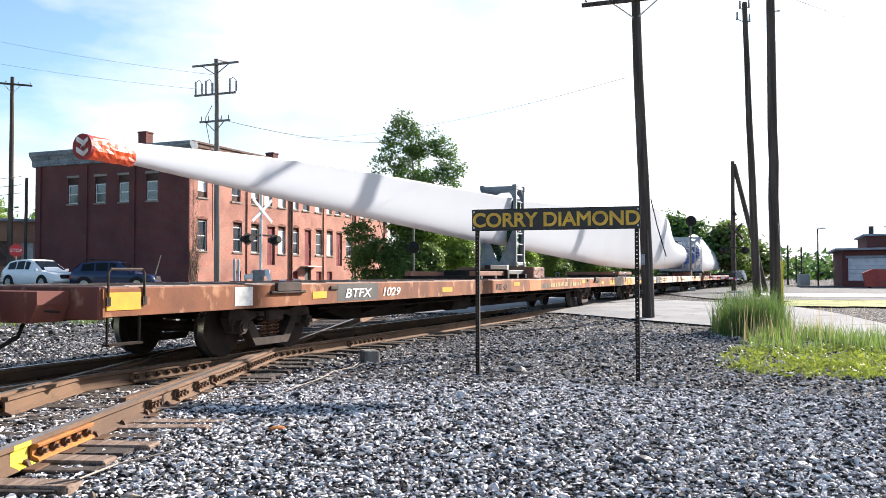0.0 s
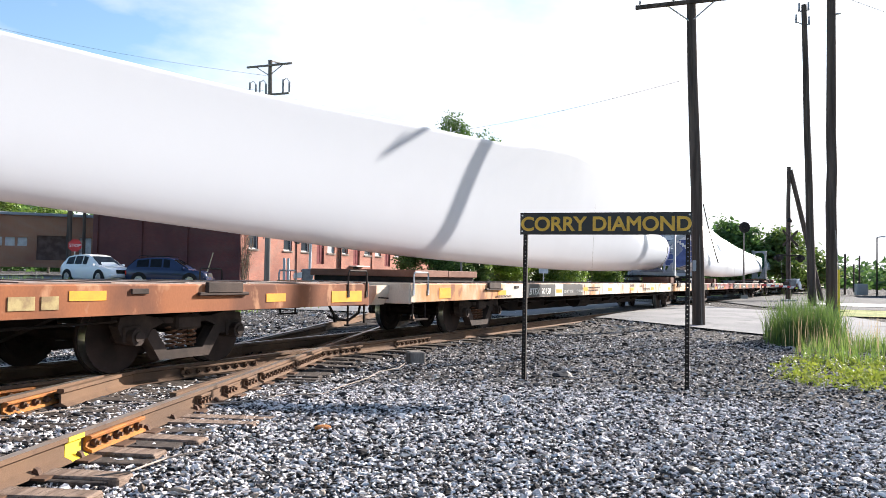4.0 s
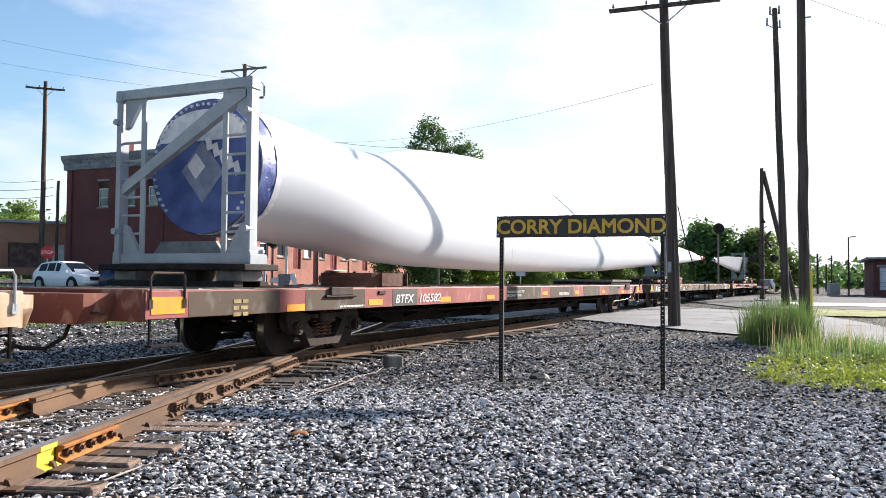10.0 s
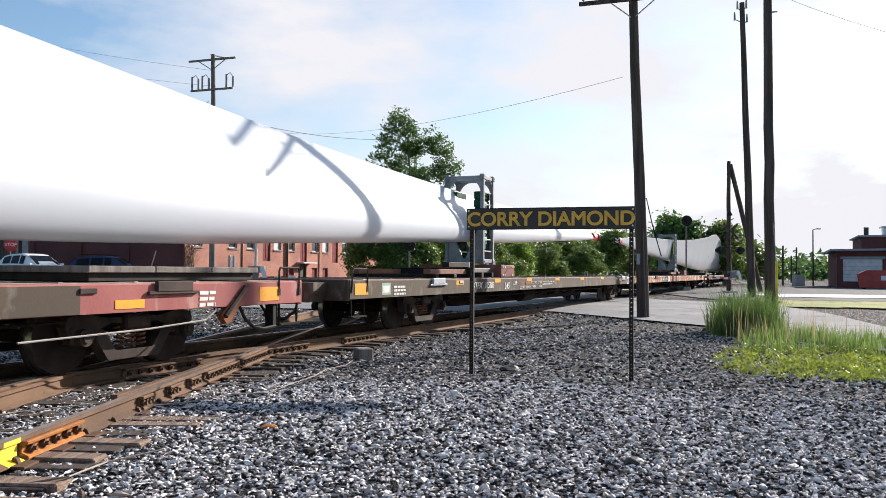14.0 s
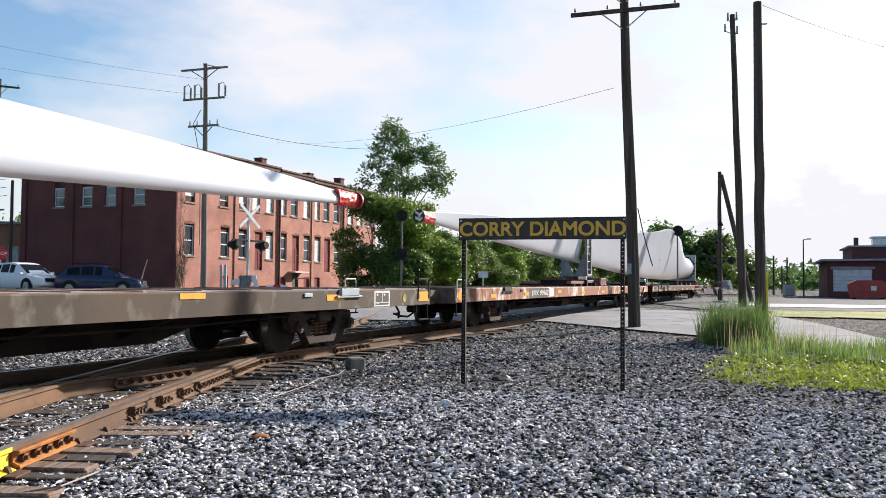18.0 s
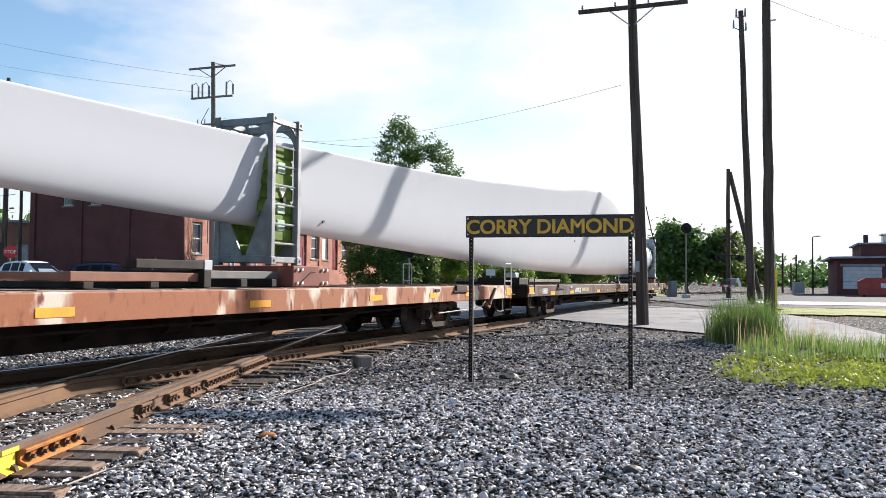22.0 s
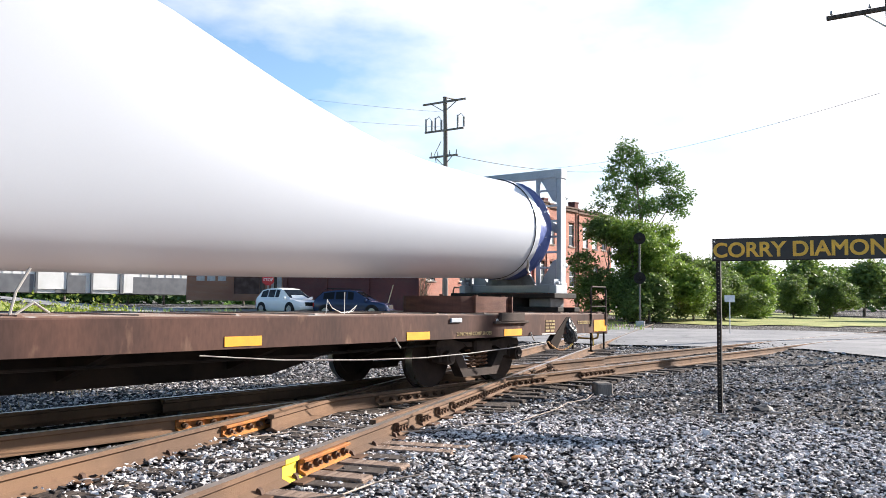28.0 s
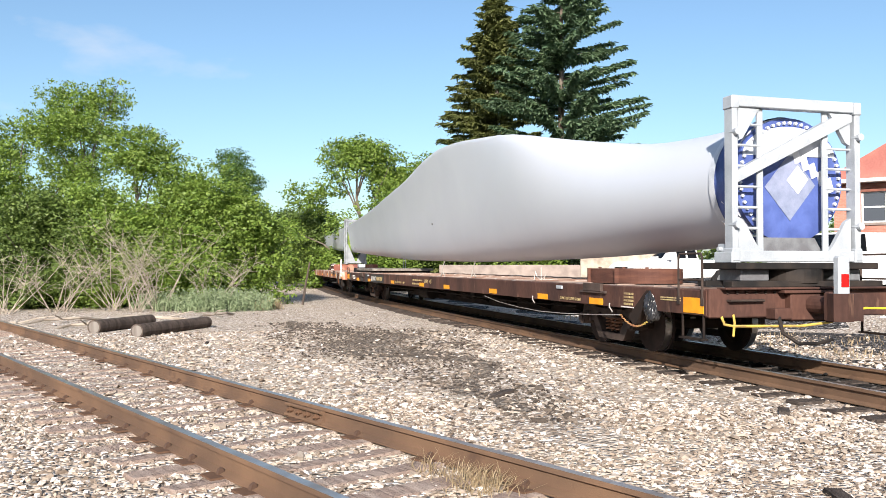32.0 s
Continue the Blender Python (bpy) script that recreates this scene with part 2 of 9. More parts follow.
def mesh_of(name, bm, material, smooth=False):
    bmesh.ops.recalc_face_normals(bm, faces=bm.faces)
    me = bpy.data.meshes.new(name)
    bm.to_mesh(me)
    bm.free()
    for m in material if isinstance(material, (list, tuple)) else [material]:
        me.materials.append(m)
    if smooth:
        me.shade_smooth()
        me.set_sharp_from_angle(angle=radians(38))
    return me


def part(name, bm, material, parent=None, label="", smooth=False, at=None):
    """Links a bmesh as one mesh object under its parent."""
    ob = new(name, mesh_of(name, bm, material, smooth) if isinstance(bm, bmesh.types.BMesh) else bm)
    if parent is not None:
        ob.parent = parent
    if at is not None:
        ob.matrix_basis = at
    if label:
        tagged(ob, label)
    return ob


def thing(name, m, label, category, group="", kind=""):
    ob = new(name)
    ob.empty_display_size = 0.2
    ob.matrix_basis = m
    return tagged(ob, label, category, group, kind)


def B():
    return bmesh.new()


def fast_mesh(name, verts, faces, material, k):
    """A mesh from arrays of corners and of k-sided faces."""
    me = bpy.data.meshes.new(name)
    verts, faces = np.asarray(verts, np.float32), np.asarray(faces, np.int32)
    me.vertices.add(len(verts))
    me.vertices.foreach_set("co", verts.ravel())
    me.loops.add(faces.size)
    me.loops.foreach_set("vertex_index", faces.ravel())
    me.polygons.add(len(faces))
    me.polygons.foreach_set("loop_start", np.arange(0, faces.size, k, dtype=np.int32))
    me.polygons.foreach_set("use_smooth", np.zeros(len(faces), bool))
    me.update(calc_edges=True)
    for m in material if isinstance(material, (list, tuple)) else [material]:
        me.materials.append(m)
    return me


def lettering(name, text, size, material, parent, m, label="", bold=0.0, squeeze=1.0, align="LEFT"):
    cu = bpy.data.curves.new(name, "FONT")
    cu.body, cu.size, cu.extrude, cu.offset, cu.align_x = text, size, 0.002, bold, align
    cu.materials.append(material)
    ob = new(name, cu)
    ob.parent = parent
    ob.matrix_basis = m @ Matrix.Diagonal((squeeze, 1, 1, 1))
    return tagged(ob, label) if label else ob


# The main line: s runs along it, n across it and away from the camera; rail tops are at z = 0.
A0, A1 = -8.353, 0.4173
UA = Vector((A1, 1, 0)).normalized()
NA = Vector((-UA.y, UA.x, 0))
YAW_A = math.degrees(math.atan2(UA.y, UA.x))


def bend(s):
    """How far the line strays from straight: it eases away behind and a little back ahead."""
    return 0.00105 * max(0.0, -8 - s) ** 2 - 0.00022 * max(0.0, min(s, 60) - 5) ** 2 - 0.0242 * max(0.0, s - 60)


def W(s, n, z=0.0):
    return Vector((A0, 0, 0)) + UA * s + NA * (n + bend(s)) + Vector((0, 0, z))


def on_a(s, n, z=0.0, turn=0.0):
    p = W(s, n, z)
    return pose(p.x, p.y, p.z, 0, 0, YAW_A + turn)


def sn(x, y):
    d = Vector((x - A0, y, 0))
    return d.dot(UA), d.dot(NA)


def smooth(v, a, b):
    t = min(1.0, max(0.0, (v - a) / (b - a)))
    return t * t * (3 - 2 * t)


def ground_z(x, y):
    """Height of the ground: low ballast by the camera, level at the road, rising behind the line."""
    s, n = sn(x, y)
    z = -0.26 + 0.2 * smooth(s, 24, 34)
    rise = 3.2 * (1 - smooth(s, 18, 50)) * smooth(s, -45, -8) + 0.62 * smooth(s, 30, 55)
    z += rise * smooth(n, 12, 75 - 43 * smooth(s, 35, 55))
    z += 0.5 * smooth(n, 6, 12) * (1 - smooth(s, -12, -2))
    z += 0.13 * math.exp(-((x - 0.2) ** 2 + (y - 8.4) ** 2) / 5.5)
    near_b = abs(x - (-3.1955 + 0.0365 * y) + 0.75)
    near = min(abs(n - bend(s) - 0.75), near_b)
    z += 0.045 * math.exp(-(near / 1.7) ** 2) * (1 - smooth(s, 20, 30))
    return z


# How far the train has gone, in metres, at t seconds.
PACE = [(0.0, 5.75), (6.0, 5.75), (8.0, 5.8), (20.0, 6.15), (28.0, 6.15), (29.5, 5.82), (31.0, 5.53), (33.0, 5.30)]


def gone(t):
    d = 0.0
    for (a, va), (b, vb) in zip(PACE, PACE[1:]):
        if t <= a:
            break
        u = min(t, b)
        d += (u - a) * (va + va + (vb - va) * (u - a) / (b - a)) / 2
    return d


# ---- materials ----
M_rail = mat("rusty_rail", (0.115, 0.073, 0.050), (0.175, 0.106, 0.066), 1.2, 0.8, 0.1, bump=0.3, fine=120, c3=(0.09, 0.055, 0.04), lo3=0.6, hi3=0.75)
M_rail_top = mat("worn_rail_head", (0.55, 0.50, 0.46), (0.42, 0.34, 0.28), 3.0, 0.38, 0.85, bump=0.05, fine=200, stretch=(1, 1, 1))
M_joint = mat("orange_rust", (0.42, 0.17, 0.045), (0.30, 0.12, 0.045), 5, 0.85, bump=0.4, fine=150)
M_bolt = mat("dark_bolt", (0.09, 0.055, 0.04), (0.14, 0.08, 0.05), 8, 0.8, 0.2)
M_tie = mat("weathered_tie", (0.05, 0.039, 0.033), (0.10, 0.08, 0.068), 1.5, 0.9, bump=0.8, fine=22, stretch=(1, 8, 8), grain=0.5)
# weathered tie lightened further, with sunlight put into the colour
M_tie_pale = mat("sunlit_pale_tie", (0.27, 0.20, 0.165), (0.40, 0.32, 0.27), 1.5, 0.9, bump=0.8, fine=22, stretch=(1, 8, 8), grain=0.4, c3=(0.15, 0.11, 0.09))
M_tie_brown = mat("worn_brown_tie", (0.17, 0.115, 0.085), (0.30, 0.22, 0.17), 1.5, 0.9, bump=0.8, fine=22, stretch=(1, 8, 8), grain=0.5, c3=(0.08, 0.055, 0.045))
M_asphalt = mat("grey_asphalt", (0.20, 0.20, 0.205), (0.27, 0.265, 0.265), 0.35, 0.88, bump=0.3, fine=70, grain=0.3, c3=(0.15, 0.15, 0.155))
M_sign_black = mat("black_board", (0.012, 0.012, 0.014), (0.022, 0.02, 0.018), 2, 0.45, bump=0.05)
M_sign_gold = mat("gold_paint", (0.68, 0.42, 0.05), (0.55, 0.33, 0.04), 6, 0.55, bump=0.05)
M_black = mat("black_steel", (0.016, 0.015, 0.015), (0.035, 0.028, 0.024), 4, 0.7, 0.2)
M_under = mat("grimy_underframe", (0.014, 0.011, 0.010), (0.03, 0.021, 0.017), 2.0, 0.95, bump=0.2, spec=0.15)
M_wheel = mat("dark_wheel", (0.028, 0.019, 0.016), (0.05, 0.032, 0.026), 4, 0.8, 0.2)
M_tread = mat("polished_tread", (0.55, 0.54, 0.53), (0.42, 0.40, 0.39), 4, 0.3, 0.9, bump=0.02)
M_bogie = mat("brown_cast_steel", (0.034, 0.024, 0.020), (0.075, 0.052, 0.043), 3, 0.85, bump=0.3, spec=0.3)
M_spring = mat("rusty_spring", (0.16, 0.08, 0.05), (0.24, 0.12, 0.07), 6, 0.75, 0.2)
M_blade = mat("white_gelcoat", (0.53, 0.56, 0.61), (0.515, 0.545, 0.595), 0.5, 0.34, bump=0.0, grain=0.015)
M_blue = mat("blue_tarpaulin", (0.075, 0.115, 0.33), (0.04, 0.065, 0.21), 3.0, 0.45, bump=1.0, fine=6)
M_flange = mat("root_flange", (0.66, 0.68, 0.72), (0.48, 0.51, 0.56), 4, 0.5, 0.1)
M_white_lbl = mat("white_label", (0.72, 0.73, 0.75), (0.60, 0.61, 0.63), 5, 0.6)
M_galv = mat("galvanised_steel", (0.40, 0.43, 0.46), (0.32, 0.35, 0.38), 3, 0.5, 0.1, bump=0.08)
# darker than M_galv all over, to deepen the frames' shaded end faces
M_frame_steel = mat("shaded_frame_steel", (0.26, 0.28, 0.30), (0.17, 0.185, 0.20), 3, 0.55, 0.1, bump=0.1)
M_grey_dark = mat("dark_grey_steel", (0.07, 0.072, 0.075), (0.11, 0.105, 0.10), 3, 0.6, bump=0.1)
M_green = mat("green_padding", (0.011, 0.066, 0.030), (0.006, 0.032, 0.016), 5, 0.75, bump=0.3)
M_lime = mat("lime_padding", (0.15, 0.225, 0.035), (0.085, 0.14, 0.024), 5, 0.7, bump=0.3)
M_orange = mat("orange_wrap", (0.78, 0.10, 0.02), (0.60, 0.06, 0.015), 9, 0.4, bump=0.8, fine=12)
M_red = mat("red_wrap", (0.62, 0.03, 0.02), (0.45, 0.02, 0.018), 9, 0.4, bump=0.8, fine=12)
M_redpaint = mat("dark_red_paint", (0.28, 0.015, 0.018), (0.22, 0.012, 0.015), 5, 0.5)
M_brown_block = mat("brown_pedestal", (0.125, 0.055, 0.038), (0.08, 0.036, 0.027), 2, 0.75, bump=0.3, stretch=(1, 1, 6))
M_plate = mat("amber_reflector", (0.85, 0.36, 0.01), (0.72, 0.29, 0.01), 4, 0.5, bump=0.03)
M_yellow = mat("yellow_paint", (0.80, 0.62, 0.03), (0.62, 0.46, 0.03), 6, 0.6)
M_wstencil = mat("white_stencil", (0.75, 0.74, 0.70), (0.55, 0.53, 0.50), 9, 0.7)
M_panel = mat("black_panel", (0.02, 0.02, 0.022), (0.04, 0.037, 0.035), 3, 0.6)
M_wad = mat("black_plastic", (0.014, 0.014, 0.016), (0.03, 0.03, 0.033), 5, 0.3, bump=0.6, fine=18)
M_patch = mat("grey_blue_patch", (0.24, 0.27, 0.38), (0.17, 0.20, 0.29), 4, 0.5)
M_pad_pale = mat("pale_green_insert", (0.30, 0.44, 0.34), (0.22, 0.34, 0.26), 5, 0.6)
M_grey_steel = mat("bare_grey_steel", (0.20, 0.21, 0.22), (0.13, 0.13, 0.14), 4, 0.6, 0.3)
M_cable = mat("pale_cable", (0.34, 0.32, 0.29), (0.22, 0.19, 0.17), 3, 0.6)
M_lever = mat("worn_yellow_paint", (0.50, 0.36, 0.07), (0.30, 0.20, 0.07), 6, 0.7)
M_bond = mat("dull_bond_wire", (0.30, 0.25, 0.21), (0.20, 0.16, 0.13), 5, 0.7)
M_chain = mat("rusty_chain", (0.25, 0.12, 0.06), (0.35, 0.20, 0.08), 6, 0.7)

# one side-sill paint for each car of the train
C_rust = mat("orange_rust_paint", (0.30, 0.105, 0.042), (0.15, 0.058, 0.032), 1.1, 0.72, bump=0.15, c3=(0.40, 0.20, 0.11), stretch=(1, 1, 0.6), spec=0.2)
C_cream = mat("peeling_cream_paint", (0.66, 0.55, 0.44), (0.50, 0.24, 0.10), 0.8, 0.7, bump=0.15, c3=(0.25, 0.11, 0.06), stretch=(1, 1, 0.6), lo=0.46, hi=0.6, spec=0.2)
C_maroon = mat("maroon_paint", (0.16, 0.055, 0.045), (0.24, 0.09, 0.06), 1.0, 0.7, bump=0.15, c3=(0.36, 0.20, 0.14), stretch=(1, 1, 0.6), spec=0.2)
C_olive = mat("grey_brown_paint", (0.070, 0.056, 0.043), (0.105, 0.076, 0.055), 0.9, 0.75, bump=0.15, c3=(0.15, 0.13, 0.105), stretch=(1, 1, 0.6), spec=0.2)
C_mottle = mat("mottled_rust_paint", (0.30, 0.12, 0.065), (0.58, 0.50, 0.42), 1.8, 0.75, bump=0.2, c3=(0.17, 0.06, 0.04), stretch=(1, 1, 0.4), lo=0.52, hi=0.60, spec=0.2)
C_brown = mat("brown_paint", (0.088, 0.042, 0.031), (0.046, 0.025, 0.021), 1.4, 0.75, bump=0.25, fine=25, c3=(0.15, 0.085, 0.06), stretch=(1, 1, 0.35), lo3=0.62, hi3=0.72, grain=0.4, spec=0.2)
C_rustbox = mat("rusty_brown_box", (0.24, 0.12, 0.085), (0.17, 0.085, 0.06), 1.5, 0.75, bump=0.2, spec=0.2)
C_orange = mat("bright_orange_paint", (0.62, 0.17, 0.03), (0.52, 0.13, 0.03), 1.5, 0.6, bump=0.1)
C_pink = mat("faded_red_paint", (0.36, 0.115, 0.105), (0.26, 0.075, 0.07), 0.9, 0.6, bump=0.12, c3=(0.42, 0.22, 0.19), stretch=(1, 1, 0.5), lo3=0.6, hi3=0.7, spec=0.2)
M_wpaint = mat("chalky_white_paint", (0.72, 0.70, 0.66), (0.55, 0.52, 0.48), 4, 0.7, bump=0.15, c3=(0.36, 0.24, 0.17), lo3=0.62, hi3=0.72)
M_sooty = mat("sooty_paint", (0.10, 0.07, 0.06), (0.16, 0.11, 0.09), 6, 0.8)
M_faded = mat("faded_yellow_stencil", (0.42, 0.33, 0.16), (0.26, 0.18, 0.10), 9, 0.8)
M_deck = mat("worn_steel_deck", (0.20, 0.12, 0.09), (0.32, 0.25, 0.21), 1.2, 0.75, bump=0.2, c3=(0.42, 0.38, 0.35))


def stone_mat(name, stops, rough=0.9):
    """Loose stones: each takes its own shade from the ramp."""
    m, n, l, b = cell(name)
    geo, ramp, no, co, mx = n.new("ShaderNodeNewGeometry"), n.new("ShaderNodeValToRGB"), n.new("ShaderNodeTexNoise"), n.new("ShaderNodeTexCoord"), n.new("ShaderNodeMixRGB")
    els = ramp.color_ramp.elements
    for i, (p, c) in enumerate(stops):
        e = els[i] if i < 2 else els.new(p)
        e.position, e.color = p, rgba(c)
    l.new(geo.outputs["Random Per Island"], ramp.inputs["Fac"])
    no.inputs["Scale"].default_value, no.inputs["Detail"].default_value = 55, 5
    l.new(co.outputs["Object"], no.inputs["Vector"])
    mx.blend_type = "MULTIPLY"
    mx.inputs["Fac"].default_value = 0.40
    l.new(ramp.outputs["Color"], mx.inputs["Color1"])
    l.new(no.outputs["Fac"], mx.inputs["Color2"])
    l.new(mx.outputs["Color"], b.inputs["Base Color"])
    b.inputs["Roughness"].default_value = rough
    b.inputs["Specular IOR Level"].default_value = 0.2
    return m


def gravel_mat(name, stops, size, dirt, amount):
    """Ground of packed stones, too small or far to tell apart, with patches of dirt."""
    m, n, l, b = cell(name)
    co, vo, ramp, no, mr, mx, bp = (n.new("ShaderNodeTexCoord"), n.new("ShaderNodeTexVoronoi"), n.new("ShaderNodeValToRGB"), n.new("ShaderNodeTexNoise"), n.new("ShaderNodeMapRange"),
                                    n.new("ShaderNodeMixRGB"), n.new("ShaderNodeBump"))
    vo.inputs["Scale"].default_value = 1 / size
    l.new(co.outputs["Object"], vo.inputs["Vector"])
    els = ramp.color_ramp.elements
    for i, (p, c) in enumerate(stops):
        e = els[i] if i < 2 else els.new(p)
        e.position, e.color = p, rgba(c)
    sep = n.new("ShaderNodeSeparateColor")
    l.new(vo.outputs["Color"], sep.inputs["Color"])
    l.new(sep.outputs["Red"], ramp.inputs["Fac"])
    no.inputs["Scale"].default_value, no.inputs["Detail"].default_value = 0.55, 9
    l.new(co.outputs["Object"], no.inputs["Vector"])
    mr.inputs["From Min"].default_value, mr.inputs["From Max"].default_value, mr.inputs["To Max"].default_value = 0.45, 0.66, amount
    l.new(no.outputs["Fac"], mr.inputs["Value"])
    l.new(mr.outputs["Result"], mx.inputs["Fac"])
    l.new(ramp.outputs["Color"], mx.inputs["Color1"])
    mx.inputs["Color2"].default_value = rgba(dirt)
    l.new(mx.outputs["Color"], b.inputs["Base Color"])
    b.inputs["Roughness"].default_value = 0.95
    b.inputs["Specular IOR Level"].default_value = 0.15
    bp.invert = True
    bp.inputs["Strength"].default_value, bp.inputs["Distance"].default_value = 1.0, 0.035
    l.new(vo.outputs["Distance"], bp.inputs["Height"])
    l.new(bp.outputs["Normal"], b.inputs["Normal"])
    return m


GREY_STOPS = [(0.0, (0.012, 0.011, 0.012)), (1.0, (0.94, 0.90, 0.885)), (0.24, (0.05, 0.045, 0.045)), (0.39, (0.31, 0.285, 0.28)), (0.58, (0.77, 0.725, 0.71))]
TAN_STOPS = [(0.0, (0.14, 0.105, 0.08)), (1.0, (0.82, 0.76, 0.70)), (0.30, (0.33, 0.262, 0.205)), (0.68, (0.53, 0.45, 0.37))]
M_stone = stone_mat("grey_ballast_stone", GREY_STOPS)
M_stone_dirty = stone_mat("dirty_ballast_stone", [(0.0, (0.012, 0.011, 0.011)), (1.0, (0.90, 0.85, 0.83)), (0.32, (0.05, 0.045, 0.045)), (0.52, (0.25, 0.23, 0.225)), (0.76, (0.62, 0.58, 0.565))])
M_stone_tan = stone_mat("tan_ballast_stone", TAN_STOPS)
M_stone_oily = stone_mat("oily_ballast_stone", [(0.0, (0.05, 0.04, 0.033)), (1.0, (0.42, 0.36, 0.30)), (0.55, (0.13, 0.105, 0.085)), (0.85, (0.22, 0.18, 0.145))])
# grease and the train's shade, both put into the stone colour
M_stone_black = stone_mat("shaded_greasy_stone", [(0.0, (0.008, 0.008, 0.009)), (1.0, (0.11, 0.10, 0.095)), (0.5, (0.018, 0.017, 0.017)), (0.85, (0.04, 0.037, 0.035))])
# ground colour: dirt, plus the shade of the gaps between loose stones
DIRT_GAP_STOPS = [(0.0, (0.01, 0.009, 0.009)), (1.0, (0.50, 0.47, 0.45)), (0.40, (0.03, 0.027, 0.026)), (0.65, (0.08, 0.073, 0.07)), (0.88, (0.22, 0.205, 0.195))]
M_ground = gravel_mat("grey_gravel", DIRT_GAP_STOPS, 0.05, (0.04, 0.036, 0.035), 0.75)
M_asphalt_dark = mat("dark_patched_asphalt", (0.075, 0.075, 0.08), (0.12, 0.118, 0.118), 0.5, 0.9, bump=0.3, fine=70, grain=0.3, c3=(0.05, 0.05, 0.052))
M_tan_ground = gravel_mat("tan_gravel", TAN_STOPS, 0.045, (0.50, 0.42, 0.33), 0.5)
M_oily = gravel_mat("oily_earth", [(0.0, (0.07, 0.055, 0.045)), (1.0, (0.46, 0.40, 0.33)), (0.5, (0.16, 0.13, 0.105)), (0.8, (0.28, 0.235, 0.19))], 0.045, (0.11, 0.088, 0.07), 0.7)
# likewise for the bed: greasy, with the shade under the train painted in
M_greasy_shaded = gravel_mat("shaded_greasy_bed", [(0.0, (0.008, 0.008, 0.008)), (1.0, (0.07, 0.064, 0.06)), (0.5, (0.014, 0.013, 0.013)), (0.85, (0.03, 0.028, 0.027))], 0.05, (0.012, 0.011, 0.011), 0.7)
M_grass = mat("grass_ground", (0.19, 0.22, 0.06), (0.32, 0.31, 0.11), 0.35, 0.95, bump=0.8, fine=9, grain=0.5, c3=(0.09, 0.14, 0.03))
M_blades = leaf_mat("grass_blades", (0.11, 0.20, 0.04), (0.24, 0.32, 0.08))
M_stalk = leaf_mat("tall_grass_blades", (0.065, 0.13, 0.03), (0.16, 0.235, 0.06))
M_weed = leaf_mat("yellow_green_weeds", (0.17, 0.235, 0.03), (0.33, 0.37, 0.055))
M_sage = leaf_mat("grey_green_weeds", (0.20, 0.27, 0.14), (0.32, 0.38, 0.22))
M_dry = leaf_mat("dry_stalks", (0.35, 0.26, 0.15), (0.48, 0.38, 0.24))
M_leaf = leaf_mat("broad_leaves", (0.085, 0.14, 0.03), (0.17, 0.24, 0.055))
M_leaf_bright = leaf_mat("bright_leaves", (0.115, 0.20, 0.03), (0.24, 0.335, 0.06))
M_leaf_dark = leaf_mat("dark_leaves", (0.06, 0.13, 0.032), (0.12, 0.21, 0.05))
M_needle = leaf_mat("spruce_needles", (0.10, 0.125, 0.04), (0.20, 0.215, 0.07))
M_needle_blue = leaf_mat("blue_green_needles", (0.075, 0.14, 0.075), (0.17, 0.25, 0.13))
M_bark = mat("grey_brown_bark", (0.11, 0.085, 0.065), (0.20, 0.17, 0.14), 3, 0.95, bump=0.8, fine=14, stretch=(3, 3, 0.6))
M_twig = mat("bleached_twigs", (0.40, 0.35, 0.29), (0.26, 0.22, 0.175), 3, 0.9)
M_pole = mat("tarred_pole", (0.055, 0.042, 0.035), (0.11, 0.085, 0.07), 1.5, 0.9, bump=0.5, fine=20, stretch=(5, 5, 0.3))
M_pole_grey = mat("weathered_pole", (0.22, 0.20, 0.18), (0.15, 0.13, 0.115), 1.5, 0.9, bump=0.5, fine=20, stretch=(5, 5, 0.3))
M_insul = mat("porcelain", (0.30, 0.31, 0.32), (0.20, 0.19, 0.19), 5, 0.3)
M_alu = mat("aluminium", (0.62, 0.63, 0.64), (0.5, 0.51, 0.52), 4, 0.4, 0.6)
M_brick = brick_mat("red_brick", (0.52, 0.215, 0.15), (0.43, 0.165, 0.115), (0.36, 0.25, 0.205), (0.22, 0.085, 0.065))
# red brick with shade mixed into its colour: factory gable, chimneys, dock building
M_brick_shaded = brick_mat("shaded_red_brick", (0.165, 0.042, 0.036), (0.125, 0.034, 0.03), (0.105, 0.056, 0.05), (0.07, 0.023, 0.022))
M_brick_tan = brick_mat("orange_brick", (0.40, 0.17, 0.09), (0.34, 0.14, 0.075), (0.36, 0.27, 0.2), (0.25, 0.11, 0.07))
M_stonetrim = mat("stone_trim", (0.30, 0.25, 0.22), (0.22, 0.18, 0.16), 2, 0.9)
M_cornice = mat("dark_cornice", (0.10, 0.06, 0.05), (0.17, 0.11, 0.09), 2, 0.85)
M_roof = mat("tar_roof", (0.07, 0.068, 0.07), (0.11, 0.105, 0.10), 0.6, 0.95)
M_grey_trim = mat("grey_painted_trim", (0.30, 0.33, 0.37), (0.24, 0.27, 0.30), 2, 0.7)
M_zinc = mat("weathered_zinc_cornice", (0.16, 0.18, 0.21), (0.26, 0.28, 0.30), 1.2, 0.75, bump=0.3, fine=14, c3=(0.12, 0.075, 0.06), stretch=(1, 1, 2.5))
M_door_red = mat("faded_red_door", (0.20, 0.035, 0.04), (0.15, 0.028, 0.03), 3, 0.7)
M_winframe = mat("white_window_frame", (0.62, 0.63, 0.62), (0.50, 0.50, 0.49), 4, 0.6)
M_win = glass_mat("window_glass", (0.05, 0.06, 0.075), 0.06)
